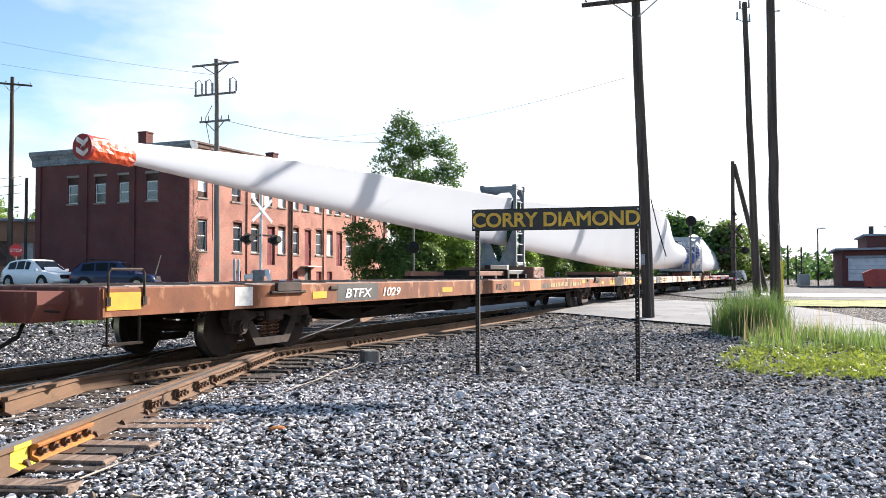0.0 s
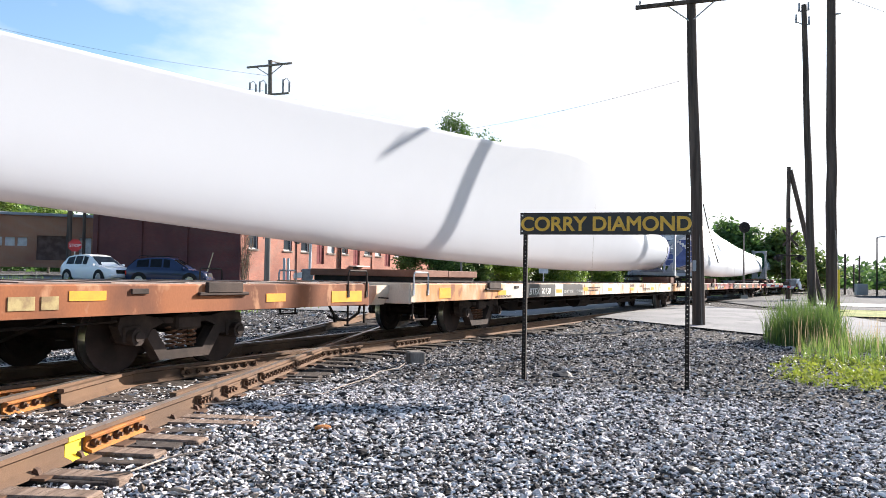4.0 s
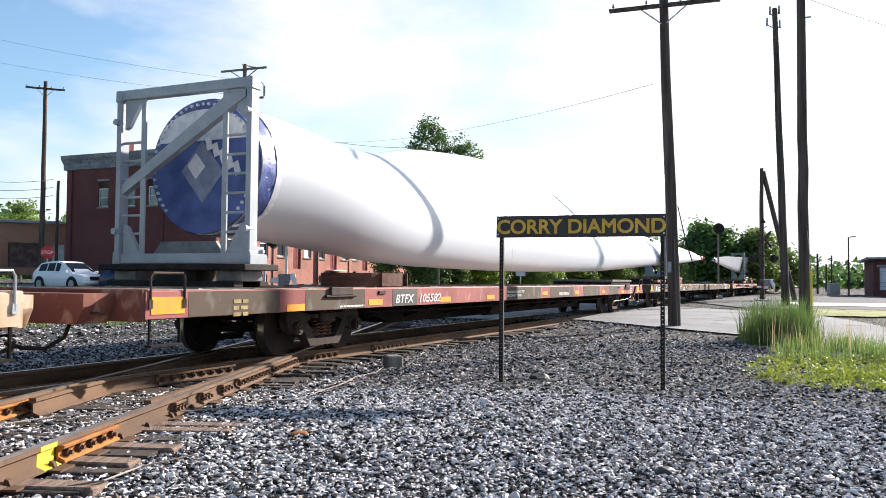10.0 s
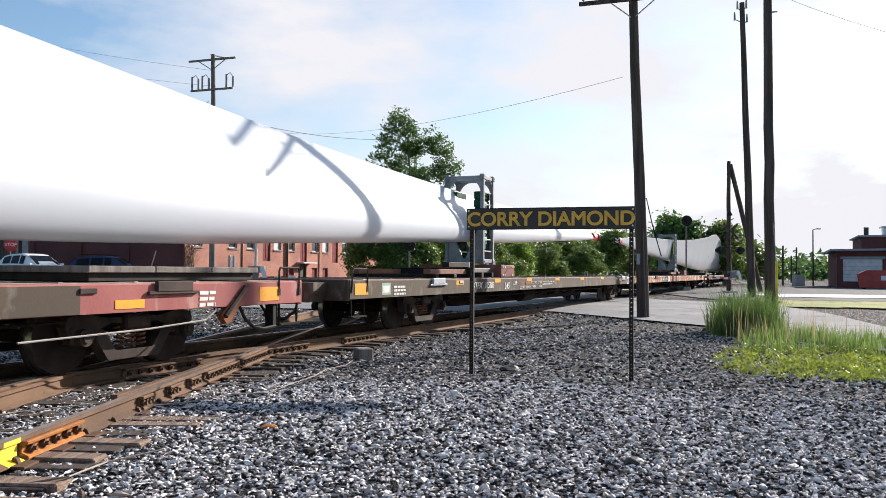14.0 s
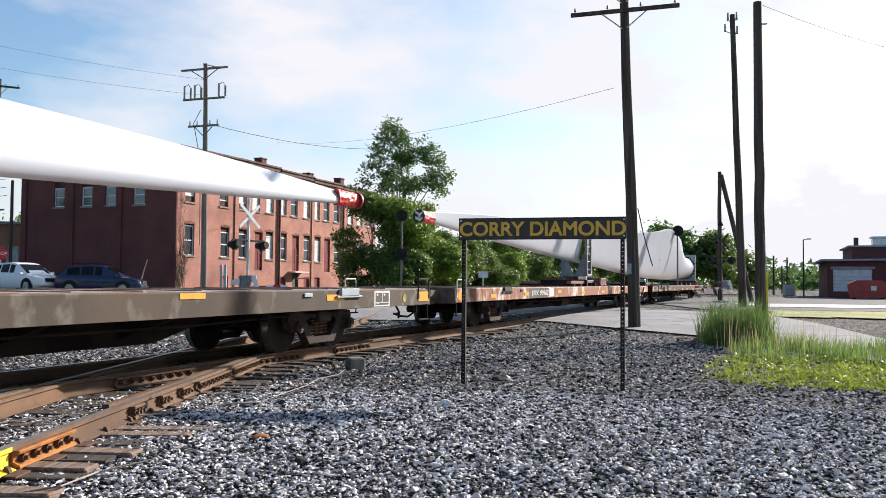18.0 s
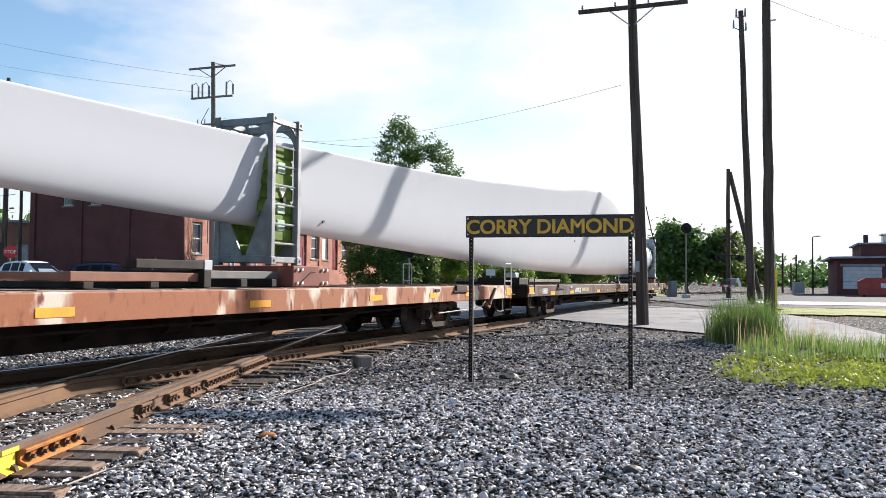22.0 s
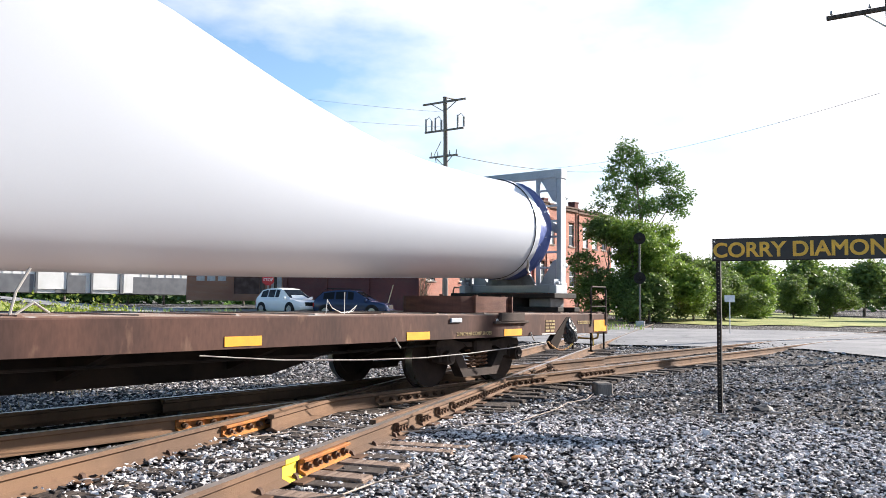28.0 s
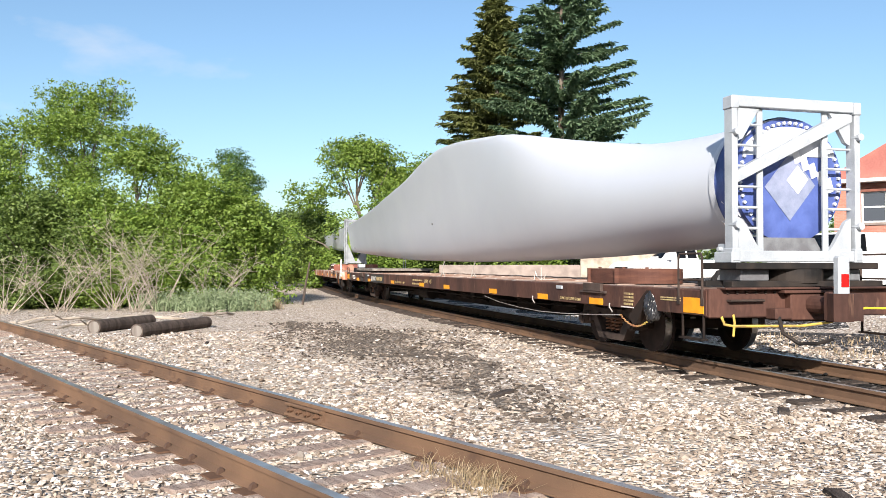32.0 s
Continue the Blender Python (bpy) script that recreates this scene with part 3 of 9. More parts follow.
M_win_pale = mat("boarded_white", (0.62, 0.63, 0.64), (0.50, 0.52, 0.55), 2, 0.5)
M_white_clad = mat("white_metal_cladding", (0.74, 0.74, 0.72), (0.66, 0.66, 0.63), 0.6, 0.55)
M_grey_clad = mat("grey_cladding", (0.17, 0.175, 0.185), (0.13, 0.135, 0.145), 1, 0.7)
M_carwhite = mat("white_car_paint", (0.78, 0.78, 0.78), (0.76, 0.76, 0.77), 1, 0.18, bump=0, grain=0.01)
M_carblue = mat("dark_blue_car_paint", (0.018, 0.03, 0.075), (0.016, 0.026, 0.065), 1, 0.15, bump=0, grain=0.01)
M_cargrey = mat("blue_grey_car_paint", (0.075, 0.10, 0.13), (0.07, 0.095, 0.12), 1, 0.2, bump=0, grain=0.01)
M_carglass = glass_mat("car_glass", (0.012, 0.014, 0.017), 0.03)
M_carglass.node_tree.nodes["Principled BSDF"].inputs["Specular IOR Level"].default_value = 0.35
M_tyre = mat("tyre_rubber", (0.014, 0.014, 0.015), (0.024, 0.023, 0.023), 5, 0.85)
M_rim = mat("alloy_rim", (0.45, 0.46, 0.47), (0.35, 0.36, 0.37), 4, 0.3, 0.8)
M_lamp_glass = mat("clear_lamp", (0.70, 0.71, 0.72), (0.60, 0.61, 0.62), 6, 0.12)
M_tail = mat("red_lamp", (0.40, 0.012, 0.012), (0.30, 0.01, 0.01), 6, 0.15)
M_dumpster = mat("red_dumpster", (0.42, 0.05, 0.035), (0.34, 0.04, 0.03), 2, 0.55)
M_stop = mat("red_sign_face", (0.45, 0.02, 0.025), (0.40, 0.018, 0.02), 4, 0.5)
M_concrete = mat("pale_concrete", (0.55, 0.54, 0.52), (0.46, 0.45, 0.43), 0.6, 0.9)
M_board = mat("dark_brown_board", (0.055, 0.03, 0.024), (0.10, 0.06, 0.05), 3, 0.85)
M_lintel = mat("sooty_brick_arch", (0.16, 0.07, 0.055), (0.25, 0.10, 0.075), 4, 0.9)
M_stick = mat("pale_wood", (0.42, 0.33, 0.20), (0.52, 0.42, 0.27), 4, 0.75)
M_vine = mat("bare_vine", (0.10, 0.07, 0.05), (0.17, 0.13, 0.09), 5, 0.9)
M_redroof = mat("faded_red_shingles", (0.42, 0.16, 0.13), (0.34, 0.13, 0.11), 1.2, 0.9, bump=0.5, fine=12)


# ---- ground, road and tracks ----
bm = B()
cuts = [-1800, -700, -320, -180] + [-120 + 4 * i for i in range(27)] + [-12 + i for i in range(28)] + [16 + 4 * i for i in range(32)] + [160, 240, 420, 900, 2000]
gv = {(i, j): bm.verts.new((x, y, ground_z(x, y))) for i, x in enumerate(cuts) for j, y in enumerate(cuts)}
for i in range(len(cuts) - 1):
    for j in range(len(cuts) - 1):
        bm.faces.new([gv[k] for k in ((i, j), (i + 1, j), (i + 1, j + 1), (i, j + 1))])
tagged(part("ground", bm, M_ground, smooth=True), "grey gravel ground around the railway crossing", "ground", kind="structure")

RAIL_FORM = [(-0.036, 0.0), (0.036, 0.0), (0.037, -0.035), (0.009, -0.05), (0.009, -0.14), (0.07, -0.165), (0.07, -0.178), (-0.07, -0.178), (-0.07, -0.165),
             (-0.009, -0.14), (-0.009, -0.05), (-0.037, -0.035)]


def rail(pts, parent, lift=0.0, name="rail"):
    bm = B()
    rings = []
    for i, p in enumerate(pts):
        d = (pts[min(i + 1, len(pts) - 1)] - pts[max(i - 1, 0)]).normalized()
        side = Vector((d.y, -d.x, 0))
        rings.append([p + side * a + Vector((0, 0, z + lift)) for a, z in RAIL_FORM])
    loft(bm, rings)
    for f in bm.faces:
        c = f.calc_center_median()
        if c.z > lift - 0.004 and len(f.verts) == 4:
            f.material_index = 1
    return part(name, bm, [M_rail, M_rail_top], parent)


B0, B1 = -3.1955, 0.0365
UB = Vector((B1, 1, 0)).normalized()
NB = Vector((-UB.y, UB.x, 0))


def WB(y, n, z=0.0):
    """A point beside the crossing track: y along it, n across it."""
    return Vector((B0, 0, 0)) + UB * y + NB * n + Vector((0, 0, z))


track_a = thing("main_track", pose(0, 0, 0), "straight main line of rusty rails on dark wooden ties", "railway track", kind="structure")
track_b = thing("crossing_track", pose(0, 0, 0), "rusty second track that crosses the main line at a shallow angle", "railway track", kind="structure")
for n in (0.0, 1.505):
    rail([W(-130 + 5 * i, n) for i in range(62)], track_a)
    rail([WB(-110 + 10 * i, n, 0.001) for i in range(27)], track_b)

tie_mesh = []
rt = random.Random(11)
for k in range(5):
    bm = B()
    box(bm, -0.11 - rt.uniform(0, 0.015), 0.11 + rt.uniform(0, 0.015), -1.28 - rt.uniform(0, 0.06), 1.28 + rt.uniform(0, 0.06), -0.36, -0.18, 0.012)
    for v in bm.verts:
        v.co.z += rt.uniform(-0.012, 0.008)
    tie_mesh.append(mesh_of("tie", bm, M_tie))

# paler copies for crossing-track ties seen with the sun behind
pale_mesh = [q.copy() for q in tie_mesh]
for q in pale_mesh:
    q.materials[0] = M_tie_pale


def ties(track, at, yaw, a, b, step):
    far = []
    x = a
    while x < b:
        p = at(x + rt.uniform(-0.05, 0.05), 0.7525 + rt.uniform(-0.06, 0.06))
        m = pose(p.x, p.y, p.z - 0.003 + (rt.uniform(-0.012, 0.012) if p.y < -1 and track is track_b else -0.055 if track is track_a and 1 < x < 9 else 0), 0, rt.uniform(-0.4, 0.4), yaw + rt.uniform(-2, 2))
        if -24 < x < 40:
            k = rt.randrange(5)
            part("tie", pale_mesh[k] if track is track_b and p.y < 2.5 else tie_mesh[k], None, track, at=m)
        else:
            far.append(m)
        x += step
    bm = B()
    for m in far:
        bm.from_mesh(tie_mesh[0])
        bmesh.ops.transform(bm, matrix=m, verts=bm.verts[-len(tie_mesh[0].vertices):])
    tagged(part("far_ties", bm, M_tie, track), kind="stuff")


ties(track_a, lambda s, n: W(s, n), YAW_A, -100, 120, 0.54)
ties(track_b, lambda s, n: WB(s, n), math.degrees(math.atan2(UB.y, UB.x)), -70, 110, 0.54)


# ---- the train ----
LEN = 27.6
CAR_AT = [-18.8, 10.39, 39.5, 68.9, 97.7, 127.2, 156.55]
moving = []     # (thing, place along the train, height)
wheelsets = []
words = []         # painted words and their widths


def ride(ob, x, a, b, z=0.0, side=0.0):
    """Carry ob, which stands at x, on the chord of the line between a and b."""
    moving.append((ob, x, a, b, z, side))
    return ob


def on_chord(x, a, b, z, side, d):
    p, q = W(a - d, 0.7525), W(b - d, 0.7525)
    way = (q - p).normalized()
    e = p + way * (x - a) + Vector((-way.y, way.x, 0)) * side
    return pose(e.x, e.y, z, 0, 0, math.degrees(math.atan2(way.y, way.x)))


def car_chord(x):
    c = max(v for v in CAR_AT if v <= x)
    return c + 3.75, c + LEN - 3.75


def wheelset_mesh():
    bm = B()
    for sgn in (-1, 1):
        y0 = 0.7525 * sgn
        rings = []
        for y, r in ((-0.065, 0.0), (-0.065, 0.30), (-0.07, 0.33), (-0.07, 0.42), (0.05, 0.42), (0.055, 0.445), (0.085, 0.45), (0.085, 0.34), (0.05, 0.30), (0.05, 0.16), (0.09, 0.12),
                     (0.09, 0.0)):
            rings.append([(max(r, 0.001) * math.cos(a * math.pi / 14), y0 - y * sgn, max(r, 0.001) * math.sin(a * math.pi / 14)) for a in range(28)])
        loft(bm, rings, caps=False)
    tube(bm, (0, -1.0, 0), (0, 1.0, 0), 0.08, n=10)
    for f in bm.faces:
        c = f.calc_center_median()
        if abs(math.hypot(c.x, c.z) - 0.42) < 0.006 and abs(f.normal.y) < 0.3:
            f.material_index = 1
    return mesh_of("wheelset", bm, [M_wheel, M_tread], smooth=True)


WHEELS = wheelset_mesh()


def side_frame_mesh():
    bm = B()
    # the frame in pieces round its spring opening
    slab(bm, [(-1.06, 0.55), (-1.02, 0.66), (-0.72, 0.68), (-0.45, 0.63), (-0.34, 0.58), (-0.56, 0.50), (-0.62, 0.40), (-0.98, 0.40)], "y", -0.07, 0.07)
    slab(bm, [(1.06, 0.55), (0.98, 0.40), (0.62, 0.40), (0.56, 0.50), (0.34, 0.58), (0.45, 0.63), (0.72, 0.68), (1.02, 0.66)], "y", -0.07, 0.07)
    slab(bm, [(-0.45, 0.63), (0.45, 0.63), (0.34, 0.56), (-0.34, 0.56)], "y", -0.085, 0.085)
    slab(bm, [(-0.62, 0.40), (-0.56, 0.50), (-0.50, 0.50), (-0.30, 0.24), (0.30, 0.24), (0.50, 0.50), (0.56, 0.50), (0.62, 0.40), (0.42, 0.13), (-0.42, 0.13)], "y", -0.08, 0.08)
    for x in (-0.865, 0.865):
        tube(bm, (x, -0.19, 0.43), (x, 0.02, 0.43), 0.10, n=14)
        tube(bm, (x, -0.215, 0.43), (x, -0.18, 0.43), 0.062, n=10)
        box(bm, x - 0.13, x + 0.13, -0.10, 0.06, 0.36, 0.56, 0.02)
    return mesh_of("side_frame", bm, M_bogie)


def spring_mesh():
    bm = B()
    for x in (-0.17, 0.0, 0.17):
        pts = []
        for i in range(49):
            a = i / 48 * 2 * math.pi * 5
            pts.append((x + 0.062 * math.cos(a), 0.062 * math.sin(a), 0.26 + 0.27 * i / 48))
        path_tube(bm, pts, 0.014, 5)
    return mesh_of("spring", bm, M_spring)


SIDE, SPRING = side_frame_mesh(), spring_mesh()


def bogie(car, x):
    b = B()
    box(b, -0.22, 0.22, -1.15, 1.15, 0.48, 0.66, 0.03)
    bolster = part("bogie", b, M_bogie, car, at=pose(x, 0, 0))
    for y, turn in ((-1.0, 0), (1.0, 180)):
        part("side_frame", SIDE, None, bolster, at=pose(0, y, 0, 0, 0, turn))
        part("spring", SPRING, None, bolster, at=pose(0, y, 0))
    for dx in (-0.865, 0.865):
        w = part("wheelset", WHEELS, None, bolster, at=pose(dx, 0, 0.42))
        wheelsets.append((w, dx))


def flatcar(x, paint, label, spec):
    """An 89-foot flat car; spec holds what is painted on its near side and where its side sills end."""
    car = ride(thing("flat_car", on_a(x, 0.7525), label, "flat car", "flat cars of the train"), x, x + 3.75, x + LEN - 3.75)
    L = LEN
    s0, s1 = spec.get("sill", (0.29, LEN - 0.29))
    b = B()
    box(b, s0 - 0.02, s1 + 0.02, -1.40, 1.40, 1.0, 1.045)
    for i in range(24):
        y0 = 0.4 + i * (L - 1.2) / 24
        box(b, y0, y0 + 0.06, -1.38, 1.38, 1.044, 1.058)
    part("deck", b, M_deck, car)
    for sgn in (-1, 1):
        b = B()
        form = [(-1.33 * sgn, 1.035), (-1.46 * sgn, 1.035), (-1.475 * sgn, 1.02), (-1.475 * sgn, 0.71), (-1.36 * sgn, 0.70), (-1.36 * sgn, 0.73), (-1.45 * sgn, 0.74), (-1.45 * sgn, 0.97), (-1.33 * sgn, 0.99)]
        slab(b, form, "x", s0, s1)
        part("side_sill", b, paint, car)
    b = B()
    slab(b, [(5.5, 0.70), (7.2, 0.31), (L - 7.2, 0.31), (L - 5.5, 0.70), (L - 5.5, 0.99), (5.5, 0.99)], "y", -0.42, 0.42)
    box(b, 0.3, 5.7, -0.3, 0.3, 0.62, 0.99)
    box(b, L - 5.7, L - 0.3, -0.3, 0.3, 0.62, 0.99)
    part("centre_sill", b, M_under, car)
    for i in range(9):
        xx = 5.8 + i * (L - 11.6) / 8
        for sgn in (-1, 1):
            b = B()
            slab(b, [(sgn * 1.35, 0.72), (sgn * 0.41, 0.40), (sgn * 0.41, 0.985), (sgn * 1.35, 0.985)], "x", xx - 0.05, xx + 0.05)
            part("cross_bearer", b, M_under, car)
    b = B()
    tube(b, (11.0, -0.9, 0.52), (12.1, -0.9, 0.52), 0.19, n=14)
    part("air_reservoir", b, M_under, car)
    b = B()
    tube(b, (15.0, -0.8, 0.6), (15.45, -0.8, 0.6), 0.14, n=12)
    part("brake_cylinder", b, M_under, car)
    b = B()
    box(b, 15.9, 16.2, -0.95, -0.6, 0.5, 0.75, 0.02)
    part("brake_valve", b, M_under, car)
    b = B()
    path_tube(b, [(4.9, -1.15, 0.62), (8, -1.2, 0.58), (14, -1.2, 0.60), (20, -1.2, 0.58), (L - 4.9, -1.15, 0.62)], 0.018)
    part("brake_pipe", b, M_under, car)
    for e, d in ((s0 - 0.29, 1), (s1 + 0.29, -1)):
        b = B()
        box(b, min(e + 0.24 * d, e + 0.36 * d), max(e + 0.24 * d, e + 0.36 * d), -1.46, 1.46, 0.68, 1.05, 0.015)
        part("end_sill", b, spec.get("head" if d > 0 and "head" in spec else "end", paint), car)
        if d < 0 and spec.get("yellow"):
            b = B()
            box(b, e - 0.26, e - 0.12, -0.34, 0.34, 0.64, 0.985, 0.015)
            box(b, e - 0.26, e - 0.06, -0.62, -0.36, 0.66, 0.80, 0.012)
            box(b, e - 0.26, e - 0.06, 0.36, 0.62, 0.66, 0.80, 0.012)
            part("draft_gear_box", b, paint, car)
            b = B()
            box(b, e - 0.32, e - 0.12, -1.30, 1.30, 1.04, 1.065, 0.006)
            box(b, e - 0.24, e - 0.08, -0.46, 0.46, 0.99, 1.03, 0.008)
            part("cover_flange", b, paint, car)
            for k in range(7):
                b = B()
                tube(b, (e - 0.24, -1.2 + 0.14 * k, 1.0), (e - 0.222, -1.2 + 0.14 * k, 1.0), 0.02, n=8)
                part("rivet", b, M_bogie, car)
            b = B()
            path_tube(b, [(e - 0.25, -1.20, 0.90), (e - 0.17, -1.20, 0.90), (e - 0.17, -0.70, 0.90), (e - 0.25, -0.70, 0.90)], 0.016)
            part("end_handhold", b, M_bogie, car)
            b = B()
            tube(b, (e - 0.14, 0, 0.84), (e + 0.30, 0, 0.84), 0.12, 0.105, n=16)
            box(b, e + 0.22, e + 0.34, -0.15, 0.17, 0.64, 1.02, 0.03)
            slab(b, [(e + 0.26, -0.14), (e + 0.46, -0.19), (e + 0.60, -0.11), (e + 0.56, 0.02), (e + 0.44, 0.04), (e + 0.42, 0.12), (e + 0.52, 0.20), (e + 0.30, 0.20)], "z", 0.66, 1.0)
            part("coupler", b, C_brown, car)
        else:
            b = B()
            slab(b, [(-0.95, 0.66), (0.95, 0.66), (1.05, 0.86), (1.05, 1.0), (-1.05, 1.0), (-1.05, 0.86)], "x", min(e + 0.23 * d, e - 0.20 * d), max(e + 0.23 * d, e - 0.20 * d))
            part("draft_gear_box", b, spec.get("head" if d > 0 and "head" in spec else "end", paint), car)
            b = B()
            box(b, min(e - 0.15 * d, e - 0.28 * d), max(e - 0.15 * d, e - 0.28 * d), -0.11, 0.11, 0.70, 0.88, 0.015)
            slab(b, [(e - 0.24 * d, -0.13), (e - 0.46 * d, -0.17), (e - 0.60 * d, -0.10), (e - 0.56 * d, 0.02), (e - 0.45 * d, 0.03), (e - 0.41 * d, 0.10), (e - 0.50 * d, 0.19), (e - 0.33 * d, 0.20),
                     (e - 0.24 * d, 0.13)], "z", 0.64, 0.94)
            part("coupler", b, M_bogie, car)
        b = B()
        hose = [(e + 0.1 * d, -0.55, 0.72), (e - 0.05 * d, -0.6, 0.50), (e - 0.22 * d, -0.5, 0.38), (e - 0.46 * d, -0.42, 0.40), (e - 0.58 * d, -0.30, 0.46)]
        path_tube(b, hose, 0.024)
        part("air_hose", b, M_black, car)
        for sgn in (-1, 1):
            b = B()
            y = 1.45 * sgn
            path_tube(b, [(e + 0.38 * d, y, 0.74), (e + 0.38 * d, y, 0.42), (e + 0.38 * d, y, 0.40), (e + 0.86 * d, y, 0.40), (e + 0.86 * d, y, 0.42), (e + 0.86 * d, y, 0.74)], 0.018)
            box(b, min(e + 0.36 * d, e + 0.88 * d), max(e + 0.36 * d, e + 0.88 * d), y - 0.05, y + 0.05, 0.385, 0.41)
            part("step", b, M_under, car)
            b = B()
            top = spec.get("rail_tops", (1.24, 1.24))[0 if d > 0 else 1]
            path_tube(b, [(e + 0.36 * d, y * 1.022, 0.86), (e + 0.36 * d, y * 1.022, top - 0.05), (e + 0.39 * d, y * 1.022, top), (e + 0.88 * d, y * 1.022, top), (e + 0.91 * d, y * 1.022, top - 0.05), (e + 0.91 * d, y * 1.022, 0.86)], 0.016)
            if top > 1.3:
                path_tube(b, [(e + 0.36 * d, y * 1.022, 1.16), (e + 0.91 * d, y * 1.022, 1.16)], 0.012)
            for gx in (0.36, 0.91):
                box(b, min(e + (gx - 0.03) * d, e + (gx + 0.03) * d), max(e + (gx - 0.03) * d, e + (gx + 0.03) * d), min(y * 1.012, y * 1.03), max(y * 1.012, y * 1.03), 0.83, 0.93)
            part("grab_iron", b, spec.get("grab", M_bogie), car)
            xx = e + 2.05 * d
            if d > 0 or not spec.get("bracket") or sgn > 0:
                continue
            b = B()
            slab(b, [(xx - 0.42 * d, 0.99), (xx - 0.30 * d, 0.99), (xx + 0.22 * d, 0.60), (xx + 0.10 * d, 0.48), (xx + 0.0 * d, 0.50)], "y", y - 0.055 * sgn, y + 0.035 * sgn)
            part("stake_bracket", b, M_under if spec.get("bright") else C_rust, car)
            if not spec.get("bright"):
                b = B()
                path_tube(b, [(xx - 0.30 * d, y + 0.06 * sgn, 0.97), (xx + 0.16 * d, y + 0.06 * sgn, 0.58)], 0.035)
                part("stake_tube", b, M_bogie, car)
                b = B()
                path_tube(b, [(xx - 0.22 * d, y, 0.70), (xx - 0.36 * d, y, 0.52), (xx - 0.55 * d, y, 0.40), (xx - 0.80 * d, y, 0.36), (xx - 1.1 * d, y, 0.38)], 0.024)
                part("hanging_pipe", b, M_black, car)
                b = B()
                path_tube(b, [(xx + 0.3 * d, y, 0.66), (xx + 0.5 * d, y, 0.55), (xx + 1.6 * d, y * 1.03, 0.50), (xx + 3.4 * d, y * 1.03, 0.47)], 0.012)
                part("brake_rod", b, M_cable, car)
                b = B()
                box(b, min(xx - 1.05 * d, xx - 1.18 * d), max(xx - 1.05 * d, xx - 1.18 * d), -1.44, -1.30, 0.36, 0.72, 0.01)
                part("hanger", b, M_black, car)
            if spec.get("bright"):
                b = B()
                c = Vector((xx - 0.42 * d, y * 1.01, 0.76))
                bmesh.ops.create_icosphere(b, subdivisions=4, radius=0.155, matrix=Matrix.Translation(c))
                for v in b.verts:
                    q = v.co - c
                    k = 1 + 0.5 * noise.noise(q * 6) + 0.35 * abs(noise.noise(q * 15)) + 0.12 * noise.noise(q * 40)
                    v.co = c + Vector((q.x * k * 0.9, q.y * k * 0.6, q.z * k * 1.25))
                part("tarpaulin_wad", b, M_wad, car, "black plastic wad lashed to the side")
        bogie(car, 3.75 if d > 0 else L - 3.75)
        b = B()
        xx = 3.55 if d > 0 else L - 3.55
        box(b, xx - 0.32, xx + 0.32, -1.53, -1.47, 0.93, 1.06, 0.01)
        box(b, xx - 0.45, xx + 0.45, -1.52, -1.47, 0.90, 0.94, 0.008)
        part("jacking_pad", b, M_galv if spec.get("light") else M_bogie, car)
        b = B()
        box(b, xx + 1.35 * d - 0.12, xx + 1.35 * d + 0.12, -1.50, -1.47, 0.93, 0.99, 0.006)
        part("light_plate", b, M_galv if spec.get("bright") or spec.get("light") else M_bogie, car)
    for lever in ([(s0 - 0.33, -1.2, 0.78), (s0 - 0.42, -0.6, 0.80), (s0 - 0.46, -0.1, 0.74)], [(s1 + 0.33, 1.2, 0.78), (s1 + 0.42, 0.6, 0.80), (s1 + 0.46, 0.1, 0.74)]):
        b = B()
        path_tube(b, lever, 0.014)
        part("uncoupling_lever", b, M_yellow if spec.get("yellow") else M_bogie, car)
    # plates, panels and stencils stand a few millimetres proud of the sill
    for px, w, h, z in spec.get("plates", []):
        b = B()
        box(b, px, px + w, -1.482, -1.474, z, z + h)
        part("reflector", b, M_plate, car, "amber reflective plate")
    for i, (px, w, z, h, m) in enumerate(spec.get("panels", [])):
        b = B()
        box(b, px, px + w, -1.4775 - 0.0005 * i, -1.474, z, z + h)
        part("panel", b, m, car)
    for px, z, r, m in spec.get("discs", []):
        b = B()
        tube(b, (px, -1.482, z), (px, -1.474, z), r, n=20)
        part("paint_spot", b, m, car)
    for a, b1, z, cap, text, *more in spec.get("words", []):
        w = lettering("stencil", text, cap / 0.70, more[0] if more else M_wstencil, car, pose(a, -1.4825, z, 90, 0, 0), bold=0.022 * cap if cap > 0.1 else 0.01 * cap)
        w.data.shear = 0.22 if cap > 0.1 else 0.1
        words.append((w, b1 - a))
    rnd = random.Random(int(x * 10))
    for px, z, w, h, rows, m in spec.get("bars", []):
        for r in range(rows):
            xx = px
            while xx < px + w:
                k = rnd.uniform(1.6, 4.2) * h
                b = B()
                box(b, xx, min(px + w, xx + k), -1.4835, -1.474, z - r * h * 1.7, z - r * h * 1.7 + h)
                part("stencil_bar", b, m, car)
                xx += k + h * rnd.uniform(0.5, 0.9)
    return car


def spread(first, step, count, w=0.47, h=0.10, z=0.745):
    return [(first + i * step, w, h, z) for i in range(count)]


